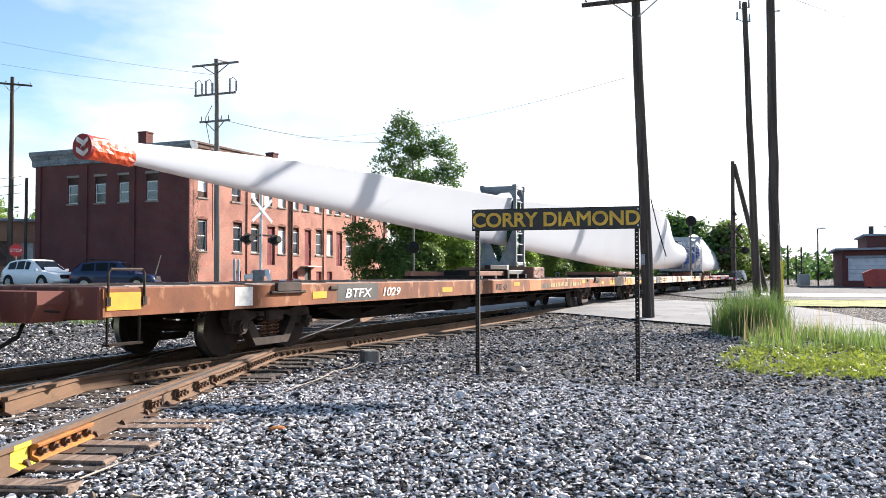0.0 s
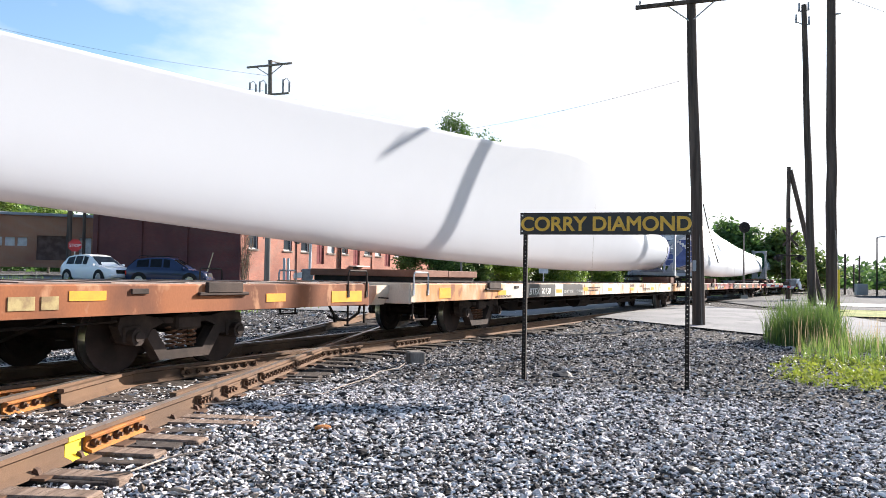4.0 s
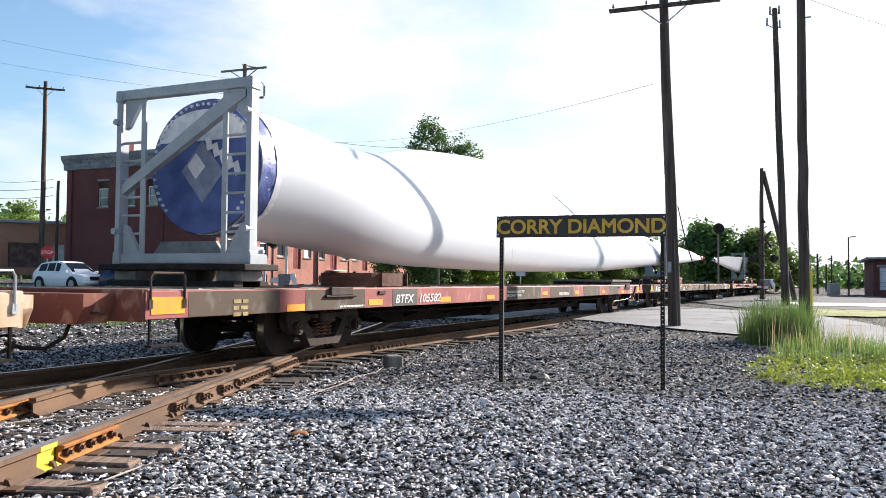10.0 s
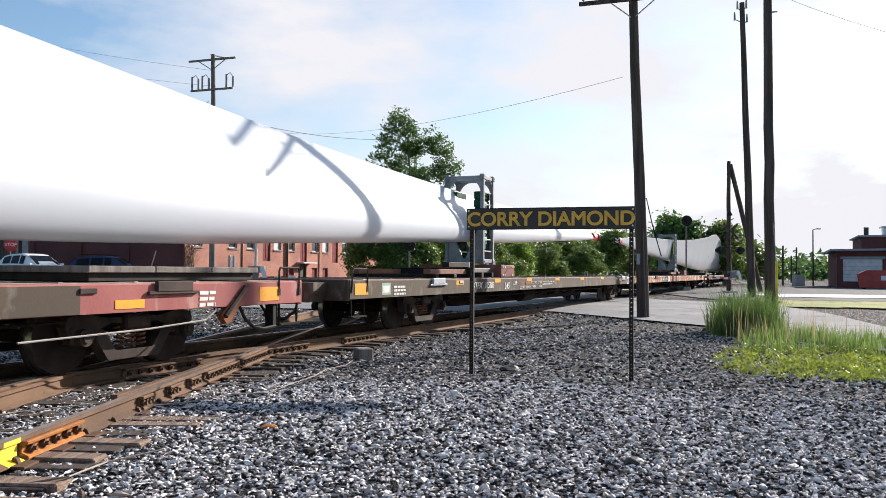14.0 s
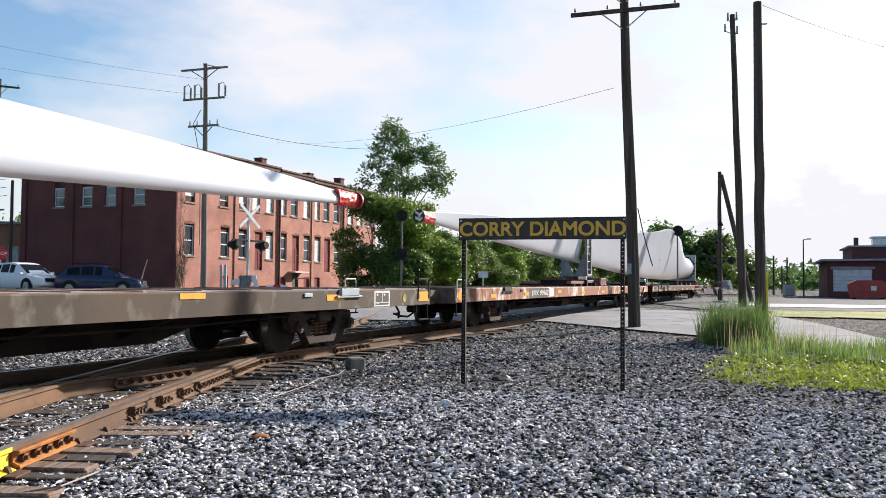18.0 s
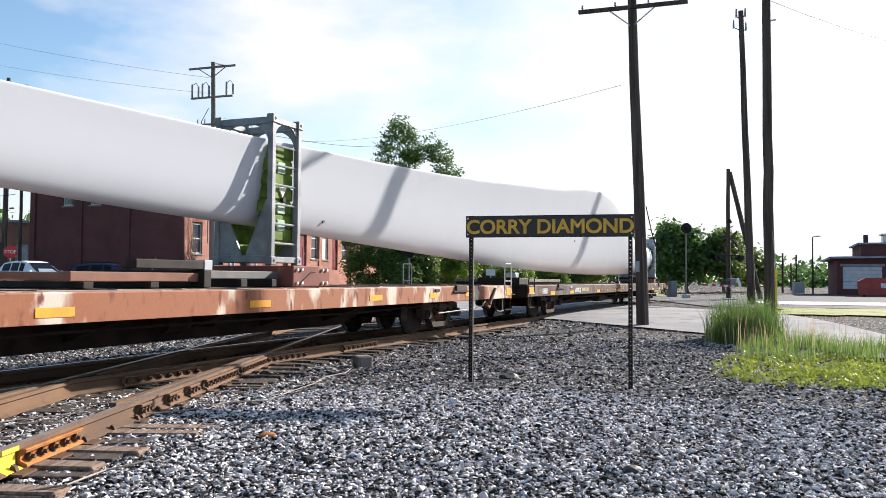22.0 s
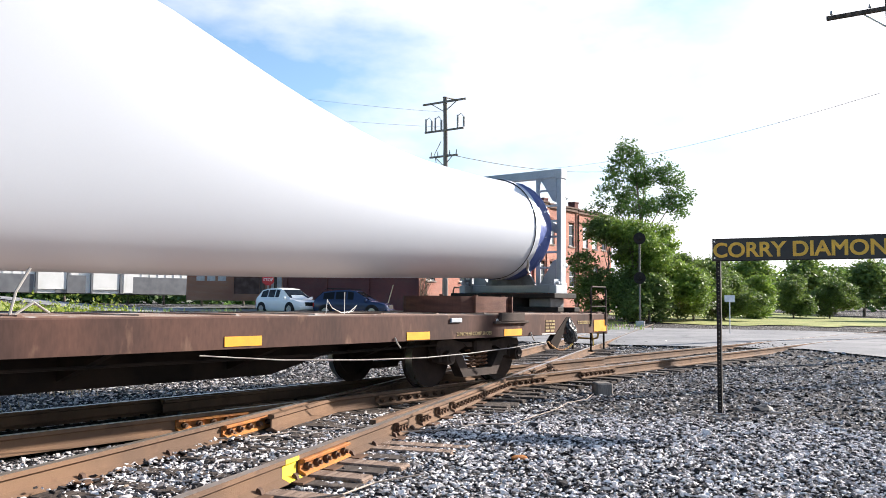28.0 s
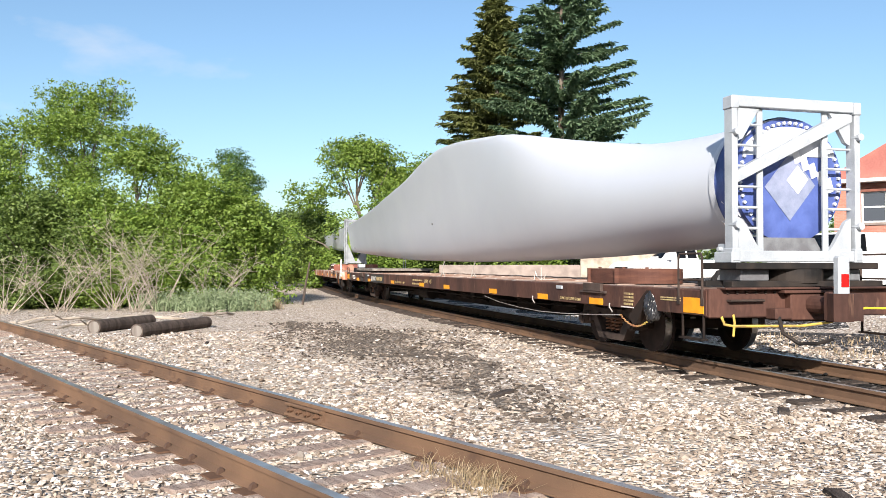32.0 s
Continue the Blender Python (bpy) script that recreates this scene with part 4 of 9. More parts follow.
end_plates = [(0.34, 0.55, 0.20, 0.76), (LEN - 0.89, 0.55, 0.20, 0.76)]
flatcar(CAR_AT[0], C_brown, "long brown steel flat car coupled ahead on the rails", {"plates": end_plates + spread(3, 3.2, 7), "sill": (0.29, 27.67)})
flatcar(CAR_AT[1], C_rust, "long flat car in faded orange-brown paint with black number panel",
        {"sill": (-0.02, 27.52), "plates": [(0.03, 0.52, 0.20, 0.78), (26.45, 0.85, 0.17, 0.76), (4.25, 0.42, 0.11, 0.80), (9.4, 0.55, 0.10, 0.80), (14.26, 0.47, 0.10, 0.87), (21.79, 0.46, 0.10, 0.87), (24.9, 0.42, 0.11, 0.80)], "end": C_maroon,
         "panels": [(5.01, 1.45, 0.735, 0.29, M_panel), (2.30, 0.40, 0.75, 0.26, M_wstencil), (15.64, 1.12, 0.715, 0.305, C_orange), (16.88, 0.66, 0.77, 0.13, C_olive)],
         "words": [(5.25, 6.2, 0.79, 0.15, "BTFX"), (6.58, 7.30, 0.79, 0.15, "1029"), (12.82, 13.27, 0.79, 0.15, "DUAL", M_sooty), (13.38, 13.70, 0.79, 0.15, "45", M_sooty)],
         "bars": [(17.77, 0.78, 0.75, 0.13, 1, M_faded), (18.65, 0.79, 1.35, 0.13, 1, M_faded), (20.15, 0.79, 0.85, 0.13, 1, M_faded), (21.12, 0.79, 0.55, 0.13, 1, M_faded)]})
flatcar(CAR_AT[2], C_cream, "long flat car with peeling cream and rust paint and black panels",
        {"sill": (-0.11, 27.17), "plates": [(0.97, 0.49, 0.20, 0.76), (25.56, 0.50, 0.20, 0.76), (3.81, 0.46, 0.10, 0.79), (7.72, 0.46, 0.09, 0.80), (10.04, 0.50, 0.10, 0.83), (12.68, 0.46, 0.10, 0.81), (15.52, 0.46, 0.10, 0.80), (18.71, 0.46, 0.10, 0.80), (21.72, 0.46, 0.10, 0.79)],
         "panels": [(4.77, 0.655, 0.715, 0.31, M_wpaint), (5.43, 2.21, 0.715, 0.31, M_panel), (7.645, 0.62, 0.715, 0.31, M_wpaint), (8.27, 1.75, 0.715, 0.31, M_panel), (12.07, 1.8, 0.715, 0.31, M_wpaint), (15.53, 0.51, 0.93, 0.09, M_sooty), (20.36, 1.45, 0.715, 0.31, M_wpaint)],
         "words": [(5.73, 6.47, 0.775, 0.15, "BTFX"), (6.56, 7.24, 0.775, 0.15, "90158"), (8.36, 9.13, 0.80, 0.068, "LD LMT 153500"), (9.46, 10.13, 0.80, 0.068, "LT WT 66500"), (25.18, 25.40, 0.79, 0.10, "B"),
                   (3.66, 4.58, 0.735, 0.045, "2 INCH HI COMP SHOES", M_sooty), (10.58, 11.79, 0.90, 0.045, "FOR RESTRICTED LOADING ONLY", M_sooty), (10.58, 11.6, 0.82, 0.045, "SEE EQUIPMENT REGISTER", M_sooty)],
         "bars": [(17.5, 0.86, 1.0, 0.02, 3, M_sooty), (16.9, 0.95, 0.35, 0.015, 2, M_sooty)], "grab": M_galv})
flatcar(CAR_AT[3], C_pink, "long faded red flat car with olive patches and white lettering",
        {"sill": (-0.58, 26.97), "head": C_maroon, "plates": [(-0.50, 0.55, 0.20, 0.76), (25.86, 0.49, 0.20, 0.76), (2.13, 0.45, 0.10, 0.715), (4.45, 0.48, 0.10, 0.745), (7.29, 0.50, 0.10, 0.745), (9.77, 0.46, 0.10, 0.75), (13.76, 0.46, 0.10, 0.79), (16.88, 0.50, 0.10, 0.79), (20.2, 0.46, 0.10, 0.78), (23.1, 0.46, 0.10, 0.75)],
         "panels": [(0.12, 1.84, 0.715, 0.305, C_olive), (2.60, 1.73, 0.715, 0.305, C_olive), (5.30, 0.96, 0.715, 0.305, M_panel), (11.07, 2.57, 0.715, 0.305, C_olive), (14.45, 2.34, 0.715, 0.305, C_olive), (17.9, 2.0, 0.715, 0.305, C_olive), (21.2, 1.4, 0.715, 0.305, C_olive)],
         "words": [(5.39, 6.11, 0.765, 0.15, "BTFX"), (6.30, 7.24, 0.765, 0.15, "105582"), (11.09, 12.30, 0.88, 0.055, "FOR RESTRICTED LOADING ONLY"), (11.05, 12.07, 0.79, 0.055, "SEE EQUIPMENT REGISTER")],
         "bars": [(3.55, 0.735, 0.75, 0.03, 1, M_wstencil), (24.55, 0.88, 0.32, 0.045, 3, M_wstencil), (15.3, 0.84, 1.0, 0.018, 3, M_wstencil), (0.95, 0.86, 0.3, 0.05, 3, M_faded)], "bracket": True})
flatcar(CAR_AT[4], C_olive, "long grey-brown weathered flat car with white stencils and amber plates",
        {"sill": (-0.25, 27.71), "plates": [(-0.08, 0.48, 0.20, 0.78), (27.10, 0.53, 0.20, 0.78), (4.6, 0.45, 0.10, 0.90), (7.2, 0.45, 0.10, 0.93), (9.93, 0.48, 0.075, 0.945), (12.97, 0.48, 0.075, 0.945), (16.3, 0.48, 0.075, 0.945), (19.64, 0.5, 0.075, 0.945), (23.30, 0.6, 0.10, 0.86)],
         "panels": [(0.95, 0.36, 0.76, 0.22, M_pad_pale), (1.0, 0.26, 0.80, 0.13, M_wpaint), (25.06, 0.66, 0.72, 0.29, M_wpaint), (25.11, 0.265, 0.80, 0.17, M_panel), (25.405, 0.265, 0.80, 0.17, M_panel), (25.11, 0.56, 0.745, 0.04, M_panel), (25.15, 0.07, 0.92, 0.035, M_wpaint), (25.45, 0.07, 0.92, 0.035, M_wpaint), (25.15, 0.10, 0.765, 0.012, M_wpaint), (9.31, 0.33, 0.85, 0.09, C_rust), (9.80, 0.52, 0.85, 0.09, C_rust)], "discs": [(26.4, 0.86, 0.085, M_lever)],
         "words": [(7.95, 8.37, 0.765, 0.16, "L45"), (8.69, 9.02, 0.86, 0.11, "L M"), (9.28, 10.26, 0.745, 0.07, "LD LMT 150900"), (10.34, 10.9, 0.875, 0.07, "FC LT WT"), (11.06, 11.40, 0.875, 0.07, "9  00"), (10.49, 10.80, 0.755, 0.07, "NEW"), (11.1, 11.38, 0.755, 0.07, "1-78"),
                   (11.57, 12.85, 0.895, 0.045, "FOR RESTRICTED LOADING ONLY"), (11.52, 12.60, 0.82, 0.045, "SEE EQUIPMENT REGISTER"), (5.6, 6.3, 0.80, 0.15, "BTFX"), (6.45, 7.1, 0.80, 0.15, "105583")],
         "bars": [(1.45, 0.88, 0.5, 0.04, 3, M_wstencil)], "light": True})
flatcar(CAR_AT[5], C_mottle, "long flat car with blotched white paint over heavy rust",
        {"sill": (-0.23, 27.90), "rail_tops": (1.24, 1.62), "head": M_sooty, "plates": [(-0.07, 0.52, 0.20, 0.76), (27.43, 0.42, 0.20, 0.78), (2.2, 0.46, 0.10, 0.78), (5.19, 0.47, 0.10, 0.80), (8.96, 0.44, 0.10, 0.84), (12.4, 0.5, 0.10, 0.78), (16.0, 0.5, 0.10, 0.78), (19.6, 0.5, 0.10, 0.80), (22.3, 0.45, 0.10, 0.80), (24.4, 0.45, 0.10, 0.80)],
         "words": [(5.90, 6.64, 0.80, 0.14, "BTFX"), (6.78, 7.72, 0.80, 0.14, "90162")], "panels": [(5.69, 1.03, 0.715, 0.305, M_panel), (6.725, 1.1, 0.715, 0.305, C_olive), (7.95, 0.5, 0.74, 0.26, M_wpaint)], "grab": M_wstencil, "bracket": True})
flatcar(CAR_AT[6], C_brown, "long brown tail-end flat car with amber plates",
        {"sill": (0.05, LEN - 0.42), "rail_tops": (1.24, 1.50), "plates": [(0.13, 0.58, 0.20, 0.78), (LEN - 0.93, 0.46, 0.20, 0.73), (2.4, 0.5, 0.11, 0.73), (4.82, 0.48, 0.1, 0.74), (8.87, 0.47, 0.10, 0.74), (12.72, 0.50, 0.10, 0.74), (15.27, 0.51, 0.10, 0.74),
                                 (18.89, 0.47, 0.10, 0.735), (21.68, 0.46, 0.10, 0.72), (23.88, 0.48, 0.10, 0.72)],
         "words": [(5.46, 6.3, 0.78, 0.15, "BTFX"), (11.83, 12.70, 0.775, 0.05, "SEE EQUIPMENT REGISTER", M_faded), (11.9, 13.05, 0.885, 0.045, "FOR RESTRICTED LOADING ONLY", M_faded), (9.44, 10.40, 0.77, 0.06, "LD LMT 151200", M_faded), (10.62, 10.85, 0.77, 0.06, "NEW", M_faded), (13.27, 13.69, 0.84, 0.11, "DUAL", M_faded), (13.81, 14.05, 0.84, 0.11, "45", M_faded), (23.66, 24.0, 0.945, 0.028, "JACK HERE"), (22.72, 23.55, 0.75, 0.05, "2 INCH HI COMP SHOES", M_faded)], "bright": True, "yellow": True, "bracket": True,
         "panels": [(24.95, 0.42, 0.715, 0.018, M_wpaint), (5.36, 2.3, 0.72, 0.29, M_panel), (1.1, 0.34, 0.80, 0.12, M_sooty)], "head": M_under,
         "bars": [(6.45, 0.80, 1.0, 0.13, 1, M_faded), (1.5, 0.90, 0.55, 0.035, 3, M_wstencil), (25.05, 0.91, 0.28, 0.03, 4, M_faded), (26.1, 0.90, 0.5, 0.018, 2, M_faded)]})
bpy.context.view_layer.update()
for w, wide_ in words:
    w.matrix_basis = w.matrix_basis @ Matrix.Diagonal((wide_ / max(0.01, w.dimensions.x), 1, 1, 1))

tail = [o for o, *_ in moving][-1]
# the blackened head end of the tail car, with low load platforms on its deck
b = B()
box(b, 0.1, 0.98, -1.2, 0.1, 1.055, 1.25, 0.012)
part("end_platform", b, M_black, tail)
b = B()
box(b, 1.0, 4.3, -1.15, 1.15, 1.06, 1.13)
part("platform_base", b, M_black, tail)
b = B()
box(b, 0.98, 4.45, -1.22, 1.22, 1.13, 1.22, 0.008)
part("platform_plate", b, M_pole_grey, tail)
b = B()
box(b, 0.2, 0.5, -1.05, -0.75, 1.25, 1.40, 0.02)
part("junction_box", b, M_galv, tail)
for px, w in ((0.30, 0.75), (3.3, 0.55), (4.3, 0.45)):
    b = B()
    box(b, px, px + w, -1.478, -1.474, 0.715, 1.015)
    part("soot_patch", b, M_panel, tail)
bm = B()
path_tube(bm, [(18.6, -1.48, 0.66), (19.6, -1.52, 0.575), (20.8, -1.54, 0.52), (21.9, -1.55, 0.495), (22.9, -1.55, 0.51), (24.0, -1.55, 0.55), (25.0, -1.53, 0.60)], 0.007)
part("loose_cable", bm, M_cable, tail, "pale cable sagging along the side")
for i in range(19):
    bm = B()
    t = i / 18
    c = Vector((25.05 + 0.75 * t, -1.53, 0.60 - 0.42 * t * (1 - t) - 0.06 * t))
    bmesh.ops.create_uvsphere(bm, u_segments=8, v_segments=5, radius=0.02, matrix=Matrix.Translation(c) @ Matrix.Diagonal((1.3, 0.6 if i % 2 else 1.0, 1.0 if i % 2 else 0.6, 1)))
    part("chain_link", bm, M_lever if i > 15 else M_chain, tail)
for px in (21.45, 24.6):
    bm = B()
    path_tube(bm, [(px, -1.486, 0.76), (px + 0.02, -1.50, 0.70), (px + 0.10, -1.49, 0.63)], 0.011)
    part("sill_hook", bm, M_cable, tail)
for px in (14.2, 16.9):
    bm = B()
    path_tube(bm, [(px, -1.25, 1.05), (px + 0.06, -1.22, 1.25), (px + 0.18, -1.2, 1.45)], 0.012)
    path_tube(bm, [(px + 0.03, -1.25, 1.05), (px + 0.20, -1.24, 1.16), (px + 0.34, -1.24, 1.07)], 0.012)
    part("tie_strap", bm, M_cable, tail)
bm = B()
tube(bm, (20.95, -1.1, 1.05), (20.95, -1.1, 1.31), 0.006, 0.005, n=6)
path_tube(bm, [(20.62, -1.12, 1.05), (20.66, -1.1, 1.22), (20.74, -1.1, 1.12), (20.9, -1.1, 1.06), (21.1, -1.1, 1.08), (21.16, -1.1, 1.15), (21.0, -1.12, 1.06)], 0.005)
part("loose_strapping", bm, M_wstencil, tail, "white strapping ends on the deck")
bm = B()
box(bm, LEN + 0.20, LEN + 0.315, -0.09, 0.08, 0.98, 1.46, 0.02)
eot = part("rear_marker", bm, M_galv, tail, "silver end-of-train marker box")
bm = B()
box(bm, LEN + 0.315, LEN + 0.323, -0.06, 0.05, 1.08, 1.24)
part("marker_lens", bm, M_tail, eot)
bm = B()
path_tube(bm, [(LEN - 0.38, -1.28, 0.70), (LEN - 0.36, -1.25, 0.60), (LEN - 0.32, -1.15, 0.58), (LEN - 0.12, -0.3, 0.58), (LEN + 0.10, 0.0, 0.64)], 0.018)
path_tube(bm, [(LEN - 0.36, -1.12, 0.72), (LEN - 0.32, -1.13, 0.62), (LEN - 0.32, -1.15, 0.45)], 0.016)
part("yellow_lever", bm, M_lever, tail, "yellow painted uncoupling lever")

# ---- blades ----
# distance from the root, underside, top side, greatest thickness across
FORM = [(0, 1.64, 3.42, 1.78), (1.5, 1.62, 3.42, 1.78), (3.5, 1.56, 3.55, 1.72), (6.0, 1.50, 3.97, 1.56), (8.5, 1.47, 4.45, 1.36), (11, 1.45, 4.71, 1.18), (13, 1.45, 4.87, 1.06), (15, 1.46, 4.91, 0.98),
        (17.5, 1.49, 4.74, 0.90), (20, 1.52, 4.47, 0.82), (24, 1.60, 4.20, 0.72), (28, 1.75, 3.93, 0.63), (32, 1.90, 3.74, 0.54), (36, 2.05, 3.60, 0.47), (40, 2.17, 3.50, 0.41), (44, 2.34, 3.42, 0.35),
        (48, 2.52, 3.33, 0.28), (50.8, 2.65, 3.20, 0.21), (52.8, 2.76, 3.08, 0.15), (53.8, 2.80, 3.02, 0.10)]


def blade_ring(u, z0, z1, w, k=36):
    """A round root that turns into an aerofoil standing on its nose; the blade leans its trailing edge to one side."""
    f = smooth(u, 1.5, 12.5)
    c, ring = (z1 - z0), []
    for i in range(k):
        a = 2 * math.pi * i / k
        zc, yc = z0 + c * (1 - math.cos(a)) / 2, w / 2 * math.sin(a)
        q = (1 - math.cos(a)) / 2
        t = 5 * 0.2 * (0.2969 * math.sqrt(q) - 0.126 * q - 0.3516 * q * q + 0.2843 * q ** 3 - 0.1015 * q ** 4) / 0.1
        ya = math.copysign(min(t, 1.0) * w / 2, math.sin(a)) if 0 < i < k and i != k // 2 else 0.0
        ring.append((yc * (1 - f) + ya * f, zc))
    return ring


def fine_form():
    """The table above, drawn through smoothly."""
    out = []
    us = [q[0] for q in FORM]
    for j in range(len(FORM) - 1):
        for s4 in range(3):
            t = s4 / 3
            q = []
            for c in range(1, 4):
                p0, p1, p2, p3 = (FORM[max(0, min(len(FORM) - 1, j + d))][c] for d in (-1, 0, 1, 2))
                d1 = (p2 - p0) / max(1e-6, us[min(j + 1, len(us) - 1)] - us[max(j - 1, 0)]) * (us[j + 1] - us[j])
                d2 = (p3 - p1) / max(1e-6, us[min(j + 2, len(us) - 1)] - us[j]) * (us[j + 1] - us[j])
                q.append(p1 * (2 * t ** 3 - 3 * t * t + 1) + d1 * (t ** 3 - 2 * t * t + t) + p2 * (3 * t * t - 2 * t ** 3) + d2 * (t ** 3 - t * t))
            out.append((us[j] + t * (us[j + 1] - us[j]), *q))
    return out + [FORM[-1]]


def blade(x_root, d, wrap, label, big=0.0, length=53.8, spots=(), disc=None):
    """A blade from its root at x_root to its tip in the direction d along the train."""
    ob = ride(thing("turbine_blade", on_a(x_root, 0.7525, 1.45), label, "turbine blade", "blades on the train"), x_root, min(x_root, x_root + 38 * d), max(x_root, x_root + 38 * d), 1.45, 0.2)
    bm = B()
    c, R = 1.08 + 0.36 * big, 0.89 + 0.16 * big
    rings = []
    for u, z0, z1, w in fine_form():
        k = big * (1 - smooth(u, 0.5, 6.5))
        lean = 0.31 * d * (z1 - z0) * smooth(u, 2.0, 9.0)
        rings.append([(d * u * length / 53.8, y + lean * ((z - z0) / (z1 - z0)) ** 1.8 if z > z0 else y, z - 1.45) for y, z in blade_ring(u, z0 + 0.20 * k, z1 + 0.52 * k, w + 0.32 * k)])
    loft(bm, rings)
    part("shell", bm, M_blade, ob, smooth=True)
    for u, z in spots:
        b = B()
        ring = min(rings, key=lambda r: abs(r[0][0] - d * u))
        y = min((p for p in ring[len(ring) // 2:]), key=lambda p: abs(p[2] + 1.45 - z))[1]
        tube(b, (d * u, y - 0.012, z - 1.45), (d * u, y + 0.06, z - 1.45), 0.034, n=10)
        part("receptor", b, M_panel, ob, "small dark lightning receptor")
    b = B()
    rings = []
    for j in range(9):
        dx = 0.42 - 0.055 * j
        ring = []
        for i in range(96):
            a = 2 * math.pi * i / 96
            r = R + 0.008 + 0.016 * noise.noise((math.cos(a) * 4, math.sin(a) * 4, dx * 3.5)) + 0.011 * noise.noise((math.cos(a) * 13, math.sin(a) * 13, dx * 8))
            ring.append((d * (dx + (0.02 * noise.noise((math.cos(a) * 5, math.sin(a) * 5, 2.0)) if j == 0 else 0.0)), r * math.sin(a), c - r * math.cos(a)))
        rings.append(ring)
    loft(b, rings, caps=False)
    part("root_sleeve", b, M_blue, ob, "blue tarpaulin sleeve", smooth=True)
    b = B()
    tube(b, (-0.02 * d, 0, c), (-0.10 * d, 0, c), R - 0.02, n=48)
    part("root_cover", b, M_blue, ob, "dark blue root cover")
    for i in range(54):
        a = 2 * math.pi * i / 54
        if math.cos(a) > -0.75:
            b = B()
            tube(b, (-0.09 * d, (R - 0.09) * math.sin(a), c + (R - 0.09) * math.cos(a)), (-0.14 * d, (R - 0.09) * math.sin(a), c + (R - 0.09) * math.cos(a)), 0.024, n=6)
            part("bolt", b, M_flange, ob)
    b = B()
    slab(b, [(0.84 * R * math.cos(k * math.pi / 20), c + 0.38 * R + 0.46 * R * math.sin(k * math.pi / 20)) for k in range(21)], "x", -0.112 * d, -0.098 * d)
    part("cover_panel", b, M_flange, ob, "pale grey panel in the cover")
    b = B()
    slab(b, [(0.02, c + 0.40), (0.42, c - 0.06), (0.0, c - 0.56), (-0.40, c - 0.10)], "x", -0.110 * d, -0.098 * d)
    part("cover_patch", b, M_patch, ob, "dark square patch on the cover")
    b = B()
    slab(b, [(0.13, c + 0.21), (0.30, c + 0.02), (0.13, c - 0.19), (-0.05, c + 0.0)], "x", -0.118 * d, -0.108 * d)
    part("label", b, M_white_lbl, ob, "white diamond label")
    for i in range(5):
        b = B()
        y, z = -0.04 * d - i * 0.135 * d, c + 0.42 - i * 0.10
        slab(b, [(y, z), (y - 0.09 * d, z + 0.04), (y - 0.15 * d, z - 0.15), (y - 0.05 * d, z - 0.19)], "x", -0.118 * d, -0.098 * d)
        part("emblem", b, M_white_lbl, ob, "white slanted emblem bar")
    b = B()
    path_tube(b, [(0.44 * d, -R * 0.80, c - R * 0.62), (0.3 * d, -R * 0.72, c - R * 0.74), (0.2 * d, -R * 0.62, c - R * 0.82), (-0.05 * d, -R * 0.5, c - R * 0.88)], 0.022, 6)
    part("lashing", b, M_wstencil, ob, "pale lashing strap")
    b = B()
    for k in range(40):
        a = 2 * math.pi * k / 40
        p, q = a, a + 2 * math.pi / 40
        tube(b, (0.46 * d, -(R + 0.004) * math.sin(p), c - (R + 0.004) * math.cos(p)), (0.46 * d, -(R + 0.004) * math.sin(q), c - (R + 0.004) * math.cos(q)), 0.010, n=4)
    part("sleeve_hem", b, M_black, ob)
    b = B()
    loft(b, [[(d * dx, (R + 0.018) * math.sin(2 * math.pi * i / 64), c - (R + 0.018) * math.cos(2 * math.pi * i / 64)) for i in range(64)] for dx in (0.47, 0.33)], caps=False)
    part("sleeve_band", b, M_flange, ob, "pale grey band round the root", smooth=True)
    # wrapped tip with its warning board
    b = B()
    rr = random.Random(3)
    rings = []
    for i in range(13):
        u = length - 0.88 + 0.83 * i / 12
        hh = 0.175 - 0.02 * i / 12
        rings.append([(d * u, (0.10 + rr.uniform(-0.012, 0.012)) * math.sin(2 * math.pi * k / 20), 1.455 + (hh + rr.uniform(-0.014, 0.014)) * math.cos(2 * math.pi * k / 20)) for k in range(20)])
    loft(b, rings)
    part("tip_wrap", b, wrap, ob, "crumpled bright wrapping")
    b = B()
    tube(b, (d * (length - 0.06), 0, 1.455), (d * length, 0, 1.455), 0.175, n=24)
    board = part("warning_board", b, disc or M_panel, ob)
    b = B()
    for z0 in (-0.10, 0.045):
        slab(b, [(0.10, 1.455 + z0 + 0.10), (0.10, 1.455 + z0 + 0.03), (-0.03, 1.455 + z0 - 0.04), (-0.11, 1.455 + z0 + 0.03), (-0.11, 1.455 + z0 + 0.08), (-0.03, 1.455 + z0 + 0.03)], "x", d * (length - 0.005), d * (length + 0.006))
    part("chevron", b, M_wstencil, board)
    return ob


blade(65.4, -1, M_orange, "long white wind turbine blade with orange-wrapped tip", 0.0, 53.6, ((17.2, 2.74),), M_redpaint)
blade(71.25, 1, M_red, "long white wind turbine blade with red-wrapped tip", 1.0, 53.45, (), M_redpaint)
blade(183.05, -1, M_red, "long white wind turbine blade with red tip at the tail", 0.0, 54.15, ((35.5, 2.30), (17.2, 2.74)))


